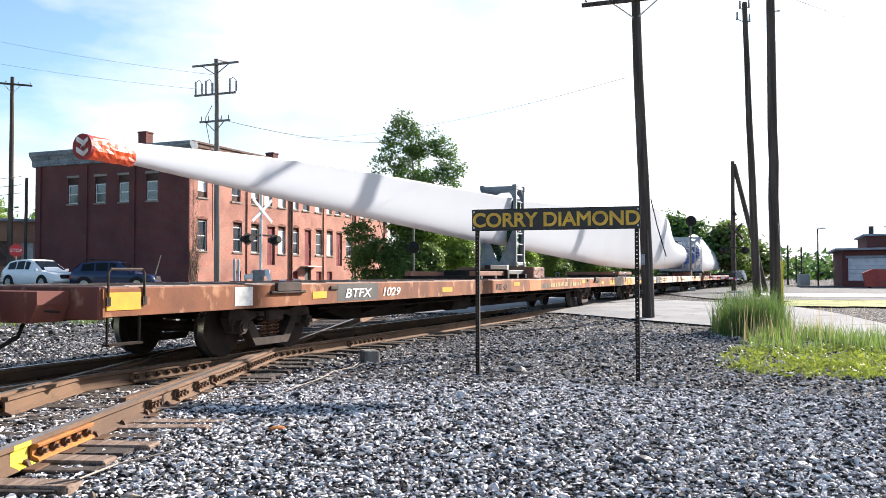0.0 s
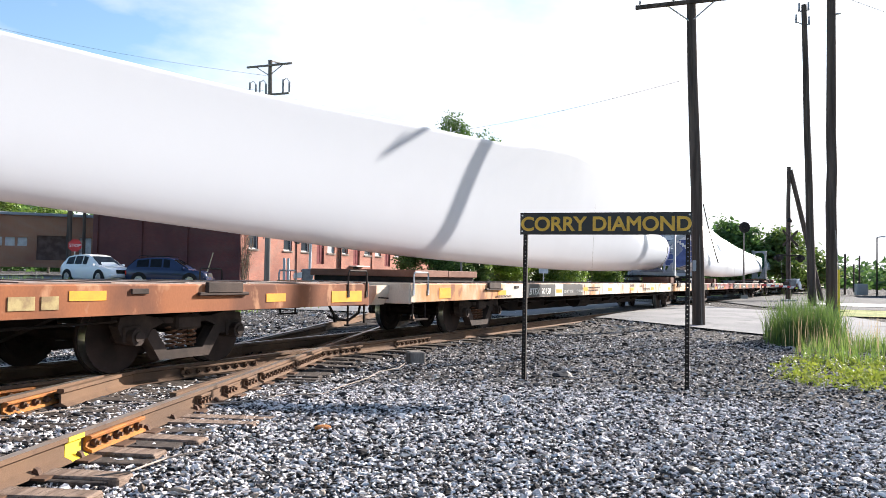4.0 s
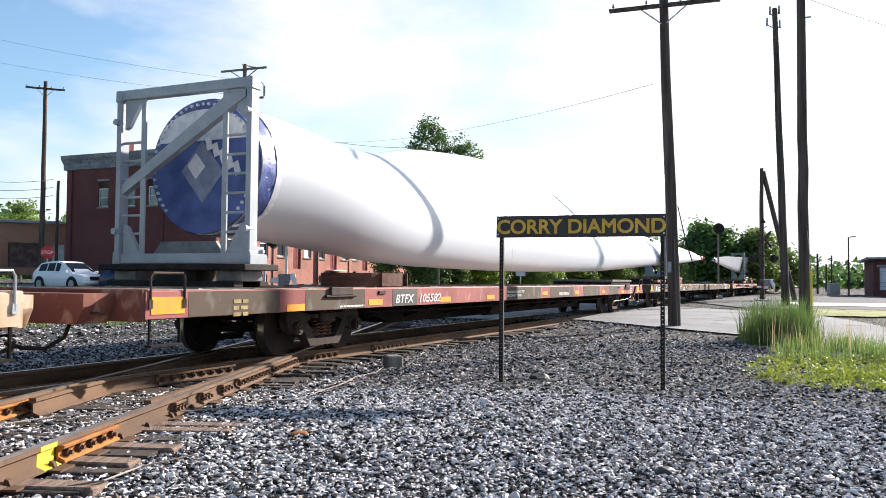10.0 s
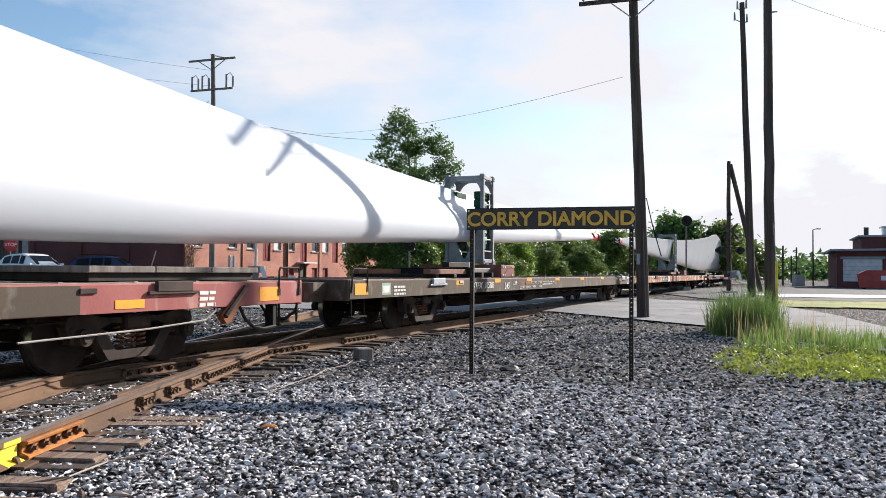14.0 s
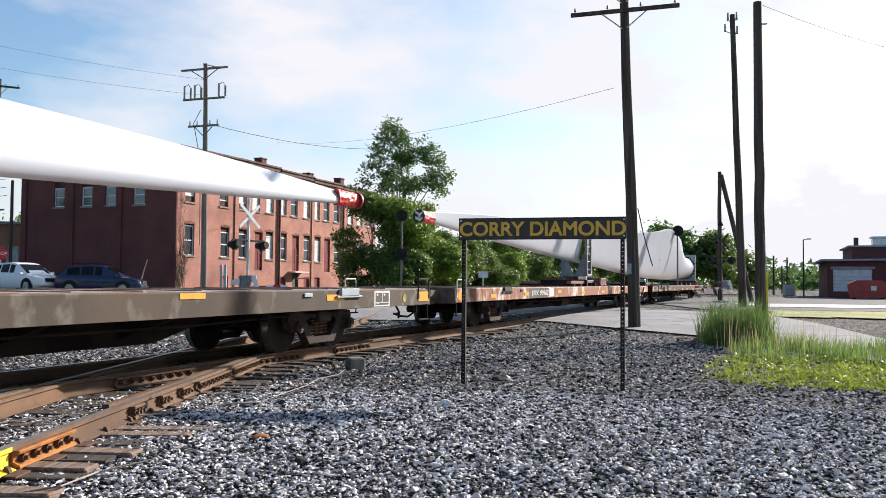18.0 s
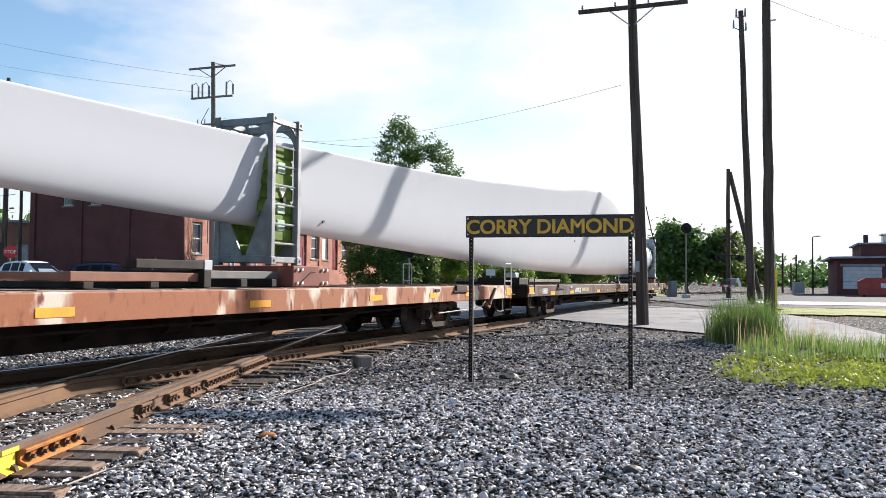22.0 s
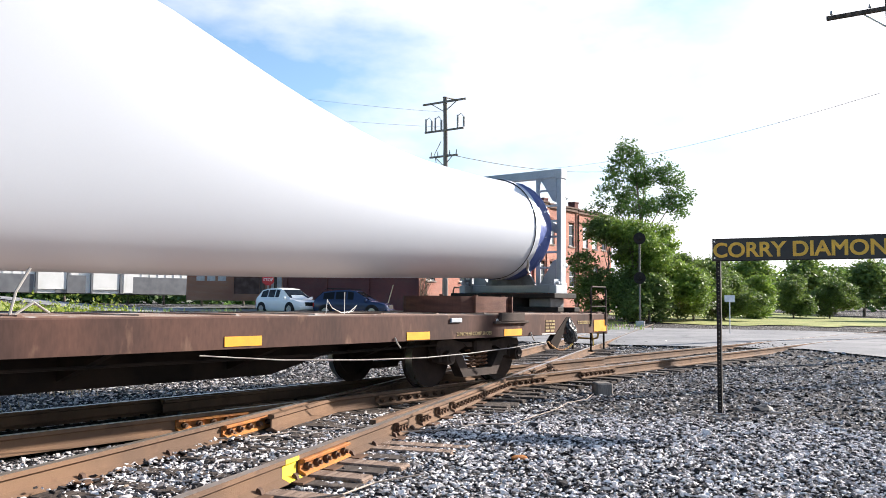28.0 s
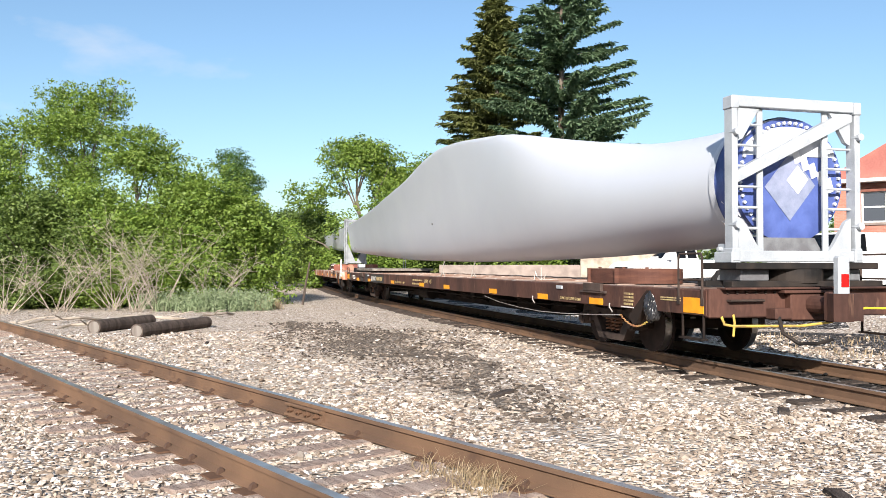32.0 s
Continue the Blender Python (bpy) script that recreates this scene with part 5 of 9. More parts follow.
def root_frame(x, d, h=1.02, z1=2.60, z0=0.41):
    """The galvanised end frame that holds a blade's root, on its black stand; d points to the blade."""
    ob = ride(thing("root_frame", on_a(x, 0.7525, 1.06), "galvanised steel frame with ladders holding a blade root", "transport frame", "blade root frames"), x, *car_chord(x), 1.06, 0.2)
    for y in (-h, h):
        b = B()
        box(b, -0.095, 0.095, y - 0.045, y + 0.045, z0, z1, 0.012)
        part("post", b, M_galv, ob)
        for z in (z0 + 0.02, z1 - 0.02):
            b = B()
            box(b, -0.11, 0.11, y - 0.06, y + 0.06, z - 0.09, z + 0.09, 0.015)
            part("corner_casting", b, M_galv, ob)
        q = math.copysign(1, y)
        for zz, up in ((z0 + 0.07, 1), (z1 - 0.07, -1)):
            b = B()
            slab(b, [(y - 0.08 * q, zz), (y - 0.44 * q, zz), (y - 0.36 * q, zz + 0.10 * up), (y - 0.16 * q, zz + 0.42 * up), (y - 0.08 * q, zz + 0.46 * up)], "x", -0.035, 0.035)
            part("gusset", b, M_galv, ob)
        b = B()
        yl = y - 0.46 * q
        box(b, -0.045, -0.005, yl - 0.045, yl + 0.045, z0, z1, 0.006)
        part("ladder_stile", b, M_galv, ob)
        for i in range(6):
            b = B()
            tube(b, (-0.02, yl, z0 + 0.38 + i * 0.28), (-0.02, y, z0 + 0.38 + i * 0.28), 0.02, n=6)
            part("rung", b, M_galv, ob)
        for z in (z0 + 0.42, z1 - 0.42):
            b = B()
            tube(b, (0.0, y, z), (-0.16 * d, y, z), 0.05, n=10)
            part("lifting_stud", b, M_galv, ob)
    for z in (z0, z1):
        b = B()
        box(b, -0.075, 0.075, -h, h, z - 0.075, z + 0.075, 0.01)
        part("crossbeam", b, M_galv, ob)
    b = B()
    slab(b, [(h * 0.96 * d, z0 + 0.98), (h * 0.96 * d, z0 + 1.14), (-h * 0.72 * d, z1 - 0.10), (-h * 0.93 * d, z1 - 0.10), (-h * 0.93 * d, z1 - 0.20)], "x", -0.06, 0.06)
    part("diagonal_brace", b, M_galv, ob)
    for y in (-h, h):
        b = B()
        q = math.copysign(1, y)
        lo, hi = (-0.1, 0.30) if d > 0 else (-0.30, 0.1)
        box(b, lo, hi, y - 0.07, y + 0.07, z0 - 0.09, z0 + 0.06, 0.01)
        for i in range(1):
            tube(b, (d * (0.2 + i * 0.16), y - 0.08, z0 + 0.10), (d * (0.2 + i * 0.16), y + 0.08, z0 + 0.10), 0.03, n=8)
        slab(b, [(d * 0.1, z0 + 0.05), (d * 0.28, z0 + 0.05), (d * 0.28, z0 + 0.17), (d * 0.1, z0 + 0.17)], "y", y - 0.02, y + 0.02)
        part("foot_beam", b, M_galv, ob)
    lo, hi = (-0.30, 0.48) if d > 0 else (-0.48, 0.30)
    b = B()
    box(b, lo, hi, -h - 0.14, h + 0.14, z0 - 0.175, z0 - 0.085, 0.01)
    part("turntable", b, M_black, ob, "black steel turntable plate")
    for y in (-h + 0.25, h - 0.25):
        b = B()
        box(b, lo + 0.15, hi - 0.15, y - 0.22, y + 0.22, 0.08, z0 - 0.175, 0.012)
        part("bearing_block", b, M_grey_steel, ob)
    b = B()
    tube(b, ((lo + hi) / 2, 0, 0.05), ((lo + hi) / 2, 0, z0 - 0.175), 0.42, n=24)
    part("pivot", b, M_black, ob)
    for xx in (lo, hi - 0.2):
        b = B()
        box(b, xx, xx + 0.2, -1.2, 1.2, 0.0, 0.08, 0.008)
        part("sleeper_bar", b, M_black, ob)
    # slanting saddle plate under the root
    b = B()
    slab(b, [(-h * 0.55, z0 + 0.06), (h * 0.55, z0 + 0.06), (h * 0.42, z0 + 0.26), (-h * 0.42, z0 + 0.26)], "x", d * 0.10, d * 0.16)
    part("saddle_plate", b, M_grey_steel, ob)
    return ob


root_frame(65.95, -1)
root_frame(70.75, 1, 1.24, 2.93)
root_frame(183.30, -1, 0.99, 2.49, 0.41)


def load_platform(x0, x1, top, label, lip):
    """A low bolted platform for a load, flat on a car's deck."""
    L = x1 - x0
    ob = ride(thing("load_platform", on_a(x0, 0.7525, 1.058), label, "platform", "load platforms"), x0, *car_chord(x0), 1.058)
    b = B()
    box(b, 0.06, L - 0.06, -1.12, 1.12, 0.0, 0.10, 0.006)
    part("base", b, M_black, ob)
    k = max(1, round(L / 1.3))
    for i in range(k):
        b = B()
        box(b, i * L / k + 0.006, (i + 1) * L / k - 0.006, -1.18, 1.18, 0.10, 0.10 + lip, 0.008)
        part("plate", b, top, ob)
    return ob


load_platform(40.05, 42.86, C_rustbox, "low brown steel load platform bolted to a deck", 0.13)
load_platform(91.9, 95.16, M_pole_grey, "low grey-topped steel load platform on a deck", 0.08)


def pedestal(x):
    ob = ride(thing("pedestal_ring", on_a(x, 0.7525, 1.06), "brown painted oval steel pedestal resting on the deck", "pedestal", "pedestals on the train"), x, *car_chord(x), 1.06)
    b = B()
    pts = []
    for i in range(40):
        a = 2 * math.pi * i / 40
        pts.append((math.copysign(abs(math.cos(a)) ** 0.85, math.cos(a)) * 1.02, -0.66 + math.copysign(abs(math.sin(a)) ** 0.85, math.sin(a)) * 0.62))
    slab(b, pts, "z", 0.0, 0.235)
    part("drum", b, M_brown_block, ob)
    for xx in (-0.45, 0.5):
        b = B()
        box(b, xx, xx + 0.03, -1.292, -1.22, 0.0, 0.24)
        part("weld_strap", b, M_brown_block, ob)
    for xx in (-0.75, 0.1, 0.85):
        b = B()
        tube(b, (xx, -0.9, 0.235), (xx, -0.9, 0.26), 0.03, n=8)
        part("eye_bolt", b, M_brown_block, ob)
    return ob


pedestal(63.2)
pedestal(74.6)
pedestal(180.42)


def mid_frame(x, pad, brown, bw):
    """The tall narrow frame round the slim part of a blade, with its padded clamp, on a bolted base box."""
    ob = ride(thing("support_frame", on_a(x, 0.7525, 1.06), "grey steel support frame with green padding clamping a blade", "transport frame", "blade support frames"), x, *car_chord(x), 1.06, 0.2)
    z0, z1, h, dp = 0.40, 2.88, 0.54, 0.40
    for xx in (-dp, dp):
        for y in (-h, h):
            b = B()
            box(b, xx - 0.055, xx + 0.055, y - 0.05, y + 0.05, z0, z1, 0.01)
            part("post", b, M_frame_steel, ob)
            for zz in (z0 + 0.03, z1 - 0.03):
                b = B()
                box(b, xx - 0.075, xx + 0.075, y - 0.068, y + 0.068, zz - 0.075, zz + 0.075, 0.012)
                part("corner_casting", b, M_frame_steel, ob)
                b = B()
                tube(b, (xx, y - 0.071, zz), (xx, y - 0.066, zz), 0.028, n=10)
                part("casting_hole", b, M_black, ob)
        for zz in (z0, z1 - 0.12):
            b = B()
            box(b, xx - 0.045, xx + 0.045, -h, h, zz, zz + 0.12, 0.008)
            part("crossbeam", b, M_frame_steel, ob)
        # curved corner plates above and below the blade
        for sgn in (-1, 1):
            b = B()
            slab(b, [(sgn * (h - 0.04), z1 - 0.11)] + [(sgn * (h - 0.05 - 0.40 * (1 - math.cos(k * math.pi / 16))), z1 - 0.11 - 0.40 * (1 - math.sin(k * math.pi / 16))) for k in range(9)], "x", xx - 0.02, xx + 0.02)
            part("gusset_plate", b, M_frame_steel, ob)
            b = B()
            slab(b, [(sgn * (h - 0.04), z0 + 0.11), (sgn * 0.05, z0 + 0.11), (sgn * 0.05, z0 + 0.15), (sgn * (h - 0.10), z0 + 1.05), (sgn * (h - 0.04), z0 + 1.12)], "x", xx - 0.02, xx + 0.02)
            part("gusset_plate", b, M_frame_steel, ob)
    for y in (-h, h):
        for zz in (z0, z1 - 0.10):
            b = B()
            box(b, -dp, dp, y - 0.04, y + 0.04, zz, zz + 0.10, 0.008)
            part("side_beam", b, M_frame_steel, ob)
        for sgn in (-1, 1):
            b = B()
            slab(b, [(sgn * (dp - 0.05), z1 - 0.1)] + [(sgn * (dp - 0.05 - 0.28 * (1 - math.cos(k * math.pi / 12))), z1 - 0.1 - 0.30 * (1 - math.sin(k * math.pi / 12))) for k in range(7)], "y", y - 0.02, y + 0.02)
            part("gusset_plate", b, M_frame_steel, ob)
        for i in range(6):
            b = B()
            tube(b, (-dp, y, z0 + 0.33 + i * 0.335), (dp, y, z0 + 0.33 + i * 0.335), 0.02, n=6)
            part("rung", b, M_frame_steel, ob)
    # padded clamp: two cheeks and a cradle
    for sgn in (-1, 1):
        b = B()
        q = sgn * (bw / 2 + 0.02)
        box(b, -0.34, 0.34, min(q + sgn * 0.02, q + sgn * 0.19), max(q + sgn * 0.02, q + sgn * 0.19), 0.76, 2.44)
        cheek = part("clamp_padding", b, pad, ob, "green moulded padding")
        for k in range(7):
            z = 0.78 + k * 0.24
            wob = 0.02 * math.sin(k * 2.4)
            b = B()
            box(b, -0.38 + wob, 0.38 + wob, min(q, q + sgn * 0.215), max(q, q + sgn * 0.215), z, z + 0.215, 0.02)
            part("pad_block", b, pad, cheek)
        for z in (0.95, 1.25, 1.95):
            b = B()
            box(b, -0.12, 0.12, min(q + sgn * 0.20, q + sgn * 0.23), max(q + sgn * 0.20, q + sgn * 0.23), z, z + 0.2, 0.01)
            part("padding_window", b, M_pad_pale, cheek)
        b = B()
        slab(b, [(-0.10, 1.72), (0.14, 1.72), (0.02, 1.54)], "y", min(q + sgn * 0.22, q + sgn * 0.24), max(q + sgn * 0.22, q + sgn * 0.24))
        part("label", b, M_wstencil, cheek)
        b = B()
        tube(b, (0.05, q + sgn * 0.20, 1.50), (0.05, q + sgn * 0.26, 1.50), 0.05, n=10)
        part("clamp_knob", b, M_black, cheek)
        b = B()
        slab(b, [(sgn * 0.05, z0 + 0.14), (sgn * 0.20, z0 + 0.14), (q + sgn * 0.13, 0.80), (q + sgn * 0.02, 0.80), (sgn * 0.12, 0.66), (sgn * 0.05, 0.64)], "x", -0.30, 0.30)
        part("cradle_arm", b, pad, ob)
    b = B()
    box(b, -0.26, 0.26, -0.16, 0.16, z0 + 0.10, z0 + 0.30, 0.02)
    part("cradle_block", b, pad, ob)
    b = B()
    box(b, -0.80, 0.36, -1.25, 1.25, 0.0, 0.34, 0.015)
    bx = part("base_box", b, C_maroon if brown else C_rustbox, ob, "brown bolted base box")
    for i in range(4):
        for z in (0.06, 0.28):
            b = B()
            xx = (-0.69, -0.55, 0.10, 0.24)[i]
            tube(b, (xx, -1.25, z), (xx, -1.28, z), 0.026, n=8)
            part("bolt", b, M_wstencil, bx)
    b = B()
    path_tube(b, [(-0.60, -1.262, 0.06), (-0.25, -1.264, 0.24), (-0.13, -1.264, 0.25)], 0.01, 5)
    part("lashing_rod", b, M_black, bx)
    # skids ahead of the box: a long brown beam, a black tube with a pale end, low rails
    for y in (-1.0, 0.85):
        b = B()
        box(b, -5.1, -2.75, y - 0.02, y + 0.16, 0.08, 0.20, 0.01)
        part("skid_beam", b, C_rustbox, ob)
        b = B()
        box(b, -2.6, -0.80, y + 0.02, y + 0.16, 0.12, 0.24, 0.01)
        part("low_rail", b, M_grey_dark, ob)
    b = B()
    box(b, -4.1, -2.78, -1.06, -0.88, 0.25, 0.37, 0.01)
    tube_ = part("tube_rail", b, M_black, ob)
    b = B()
    box(b, -2.78, -2.60, -1.07, -0.87, 0.24, 0.385, 0.01)
    part("end_block", b, M_galv, tube_)
    for xx, zt in ((-5.0, 0.08), (-3.9, 0.08), (-2.85, 0.24), (-2.0, 0.12), (-1.2, 0.12)):
        b = B()
        box(b, xx, xx + 0.16, -1.12, 1.1, 0.0, zt, 0.008)
        part("skid_bolster", b, M_black, ob)
    return ob


mid_frame(28.62, M_green, False, 0.46)
mid_frame(107.45, M_green, True, 0.48)
mid_frame(145.75, M_lime, True, 0.46)


# ---- loose stones ----
def oil_axis(y):
    """The line along which the oil stain runs."""
    return -8.0 + (np.maximum(y, -15.0) + 8) * 0.45 + (np.minimum(y, -15.0) + 15) * 0.24


def oily(x, y):
    """How oily the ground is between the tracks, from 0 to 1."""
    wide = 0.55 + 0.95 * np.exp(-((y + 14.5) / 3.6) ** 2)
    edge = np.abs(x - oil_axis(y)) / wide + 0.25 * np.sin(x * 2.3 + y) + 0.2 * np.sin(x * 5.1 - y * 3.7) + 0.9 * np.clip(y + 5.8, 0, 9) + 0.5 * np.clip(-21 - y, 0, 9)
    return np.clip(1.75 - edge * 0.9, 0, 1)


def stones(name, count, r0, r1, seed, kind, size, material, label):
    """Angular flat-topped stones strewn over the ground round the crossing, thinning out with distance."""
    rg = np.random.RandomState(seed)
    ring, quad = np.radians([0, 80, 170, 275]), np.radians([40, 150, 270])
    shape0 = np.concatenate([np.stack([np.cos(ring), np.sin(ring), np.full(4, -0.35)], -1), np.stack([0.66 * np.cos(quad), 0.66 * np.sin(quad), np.full(3, 0.55)], -1)])
    tri = np.array([(4, 5, 6), (0, 1, 4), (1, 5, 4), (1, 2, 5), (2, 6, 5), (2, 3, 6), (3, 0, 6), (0, 4, 6)])
    m = count * 3
    az = np.radians(rg.uniform(-34, 176, m))
    d = np.sqrt(rg.uniform(r0 * r0, r1 * r1, m))
    x, y = -np.sin(az) * d, np.cos(az) * d
    share = np.clip((5.6 - y) / 5.8, 0, 1)
    patch = 0.5 + 0.5 * np.sin(x * 0.9 + 1.3 * np.sin(y * 0.7))
    share = np.clip(share * (0.8 + 0.5 * patch), 0, 0.95)
    oil = oily(x, y)
    s = (x - A0) * UA.x + y * UA.y
    stray = 0.00105 * np.clip(-8 - s, 0, None) ** 2 - 0.00022 * np.clip(s - 5, 0, None) ** 2
    nn = (x - A0) * NA.x + y * NA.y - stray
    bed = (nn > 0.0) & (nn < 1.52)
    want = {"grey": (1 - share) * (1 - oil) * ~bed, "tan": share * (1 - 0.86 * oil) * ~bed, "dark": oil * ~bed, "bed": bed * 0.9, "crib": (1 - share) * ((x - (B0 + B1 * y) < -0.08) & (x - (B0 + B1 * y) > -1.43) & (y > 3.4) & (y < 7.6))}[kind]
    hit = rg.uniform(0, 1, m) < want
    hit &= (s < 32.8 - 0.85 * np.clip(-nn, 0, 14)) & (np.abs(nn) > 0.09) & (np.abs(nn - 1.505) > 0.09)
    bb = x - (B0 + B1 * y)
    hit &= (np.abs(bb) > 0.09) & (np.abs(bb + 1.505) > 0.09)
    along = (x - B0) * UB.x + y * UB.y
    over = (np.abs((along + 70.0 + 0.27) % 0.54 - 0.27) < 0.115) & (bb < 0.5) & (bb > -2.0) & (y < -1)
    hit &= ~over | (rg.uniform(0, 1, m) < 0.12)
    x, y = x[hit][:count], y[hit][:count]
    k = len(x)
    z = np.array([ground_z(a, b) for a, b in zip(x, y)])
    r = size * np.exp(rg.normal(0, 0.28, k))
    shape = shape0[None] * (1 + rg.uniform(-0.28, 0.28, (k, 7, 1))) + rg.uniform(-0.22, 0.22, (k, 7, 3))
    shape = shape * np.stack([rg.uniform(0.85, 1.7, k), rg.uniform(0.5, 0.98, k), rg.uniform(0.42, 0.85, k)], -1)[:, None]
    tilt, spin = rg.normal(0, 0.5, k), rg.uniform(0, 6.28, k)
    ct, st, cs, sp = np.cos(tilt), np.sin(tilt), np.cos(spin), np.sin(spin)
    vx, vy, vz = shape[..., 0], shape[..., 1], shape[..., 2]
    vy, vz = vy * ct[:, None] - vz * st[:, None], vy * st[:, None] + vz * ct[:, None]
    vx, vy = vx * cs[:, None] - vy * sp[:, None], vx * sp[:, None] + vy * cs[:, None]
    verts = np.stack([vx, vy, vz], -1) * r[:, None, None]
    verts += np.stack([x, y, z + r * 0.22 + rg.uniform(-0.012, 0.020, k) + {"tan": 0.012, "dark": 0.014, "bed": 0.03, "crib": 0.075}.get(kind, 0)], -1)[:, None]
    faces = (tri[None] + 7 * np.arange(k)[:, None, None]).reshape(-1, 3)
    ob = new(name, fast_mesh(name, verts.reshape(-1, 3), faces, material, 3))
    return tagged(ob, label, "ballast", kind="stuff")


stones("grey_ballast", 125000, 2.6, 10.8, 1, "grey", 0.0168, M_stone, "loose angular grey and white ballast stones on the ground")
stones("grey_ballast", 80000, 8.2, 21, 2, "grey", 0.0215, M_stone_dirty, "dirty dark grey ballast stones towards the road")
stones("grey_ballast", 16000, 20, 31, 6, "grey", 0.034, M_stone_dirty, "dirty dark grey ballast stones along the road edge")
stones("tan_ballast", 60000, 2.6, 10.5, 3, "tan", 0.0185, M_stone_tan, "loose tan and white limestone ballast between the tracks")
stones("tan_ballast", 26000, 8.5, 21, 4, "tan", 0.027, M_stone_tan, "loose tan and white limestone ballast between the tracks")
stones("oily_ballast", 50000, 9, 24, 5, "dark", 0.025, M_stone_oily, "dark oil-stained ballast stones between the tracks")

stones("shaded_greasy_ballast", 26000, 5.0, 30, 7, "bed", 0.027, M_stone_black, "ballast stones between the main line's rails, black with grease and painted train shade")
stones("grey_ballast", 8200, 4.0, 10.5, 8, "crib", 0.019, M_stone, "grey ballast heaped between the ties of the second track")


def patch_sheet(name, outline, material, lift, label, step=0.5, category="ground"):
    """An irregular patch of other ground, laid just over the first."""
    xs, ys = [p[0] for p in outline], [p[1] for p in outline]

    def inside(x, y):
        c, j = False, len(outline) - 1
        for i in range(len(outline)):
            (ax, ay), (bx, by) = outline[i], outline[j]
            if (ay > y) != (by > y) and x < (bx - ax) * (y - ay) / (by - ay) + ax:
                c = not c
            j = i
        return c
    bm = B()
    grid = {}
    nx, ny = int((max(xs) - min(xs)) / step) + 2, int((max(ys) - min(ys)) / step) + 2
    for i in range(nx):
        for j in range(ny):
            x, y = min(xs) + i * step, min(ys) + j * step
            w = noise.noise((x * 0.35, y * 0.35, 3.1)) * 1.2 * step * 3
            if inside(x + w, y - w):
                x, y = x + noise.noise((x, y, 1.0)) * step * 0.6, y + noise.noise((x, y, 7.0)) * step * 0.6
                grid[i, j] = bm.verts.new((x, y, ground_z(x, y) + lift))
    for i in range(nx - 1):
        for j in range(ny - 1):
            q = [grid[k] for k in ((i, j), (i + 1, j), (i + 1, j + 1), (i, j + 1)) if k in grid]
            if len(q) >= 3:
                bm.faces.new(q)
    return tagged(part(name, bm, material, smooth=True), label, category, kind="structure")


patch_sheet("limestone_ground", [(-4.6, 3.2), (-8.6, 4.6), (-12.5, -1), (-16.5, -12), (-26, -33), (-60, -90), (-30, -100), (-5, -70), (1, -40), (3, -12), (1, -2), (-1.6, 1.5), (-2.2, 3)], M_tan_ground, 0.022,
            "tan limestone ground between the diverging tracks", 0.6)
patch_sheet("far_limestone_ground", [(-10.5, -1), (-9.5, 4), (-14, 9), (-30, 2), (-40, -30), (-34, -45), (-22, -26)], M_tan_ground, 0.008, "tan gravel yard behind the main line", 0.8)
core = [-6.4, -7.6, -9.0, -11.0, -13.0, -15.0, -17.0, -19.0, -21.0]
patch_sheet("oily_earth", [(float(oil_axis(y)) + 0.3 + 0.6 * math.exp(-((y + 14.5) / 3.6) ** 2), y) for y in core] + [(float(oil_axis(y)) - 0.3 - 0.6 * math.exp(-((y + 14.5) / 3.6) ** 2), y) for y in core[::-1]], M_oily, 0.03, "dark oil-stained earth between the tracks", 0.25)
patch_sheet("brushy_earth", [(-12, -23.5), (-16, -29), (-22, -48), (-4, -60), (-5, -30), (-6.5, -22.5), (-9, -21.5)], M_oily, 0.012, "dark brushy earth under the bushes", 0.6)


# sheet under the train, near black from grease plus its painted shade
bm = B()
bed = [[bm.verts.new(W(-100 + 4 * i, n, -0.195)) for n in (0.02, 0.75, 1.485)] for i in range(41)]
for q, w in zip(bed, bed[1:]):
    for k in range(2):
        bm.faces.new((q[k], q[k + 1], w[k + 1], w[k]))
tagged(part("track_bed", bm, M_greasy_shaded), "bed between the main line's rails, black with grease and painted train shade", "ground", kind="structure")


# ---- the diamond: guard rails, joint bars, bolts, spikes ----
def guard(track, at, n, a, b, off):
    k = 8
    pts = []
    for i in range(k + 1):
        t = i / k
        flare = 0.06 * (max(0, 0.15 - t) / 0.15 + max(0, t - 0.85) / 0.15)
        pts.append(at(a + (b - a) * t, n + off + math.copysign(flare, off), -0.004))
    rail(pts, track, name="guard_rail")


for n, off in ((0.0, 0.115), (1.505, -0.115)):
    guard(track_b, WB, n, 8.2, 19.5, off)
    guard(track_a, W, n, 9.2, 20.6, off)

bolt_bm = B()
tube(bolt_bm, (0, 0, 0), (0, -0.042, 0), 0.032, n=6)
tube(bolt_bm, (0, -0.042, 0), (0, -0.070, 0), 0.018, n=6)
BOLT = mesh_of("bolt", bolt_bm, M_bolt)


def joint_bar(track, at, y, n, length, yaw, material, side=-1):
    """A fishplate with its nuts on one side of a rail."""
    p = at(y, n)
    q = at(y + length, n)
    d = (q - p).normalized()
    m = pose(p.x, p.y, 0, 0, 0, math.degrees(math.atan2(d.y, d.x)))
    bm = B()
    s = side
    slab(bm, [(s * 0.012, -0.040), (s * 0.068, -0.036), (s * 0.078, -0.044), (s * 0.074, -0.062), (s * 0.034, -0.074), (s * 0.030, -0.118), (s * 0.080, -0.142), (s * 0.084, -0.160), (s * 0.012, -0.156)], "x", 0, length)
    bar = part("joint_bar", bm, material, track, at=m)
    k = max(3, int(length / 0.17))
    for i in range(k):
        part("bolt", BOLT, None, bar, at=pose((i + 0.5) * length / k, s * 0.028, -0.102, 0, 0, 0 if s < 0 else 180))


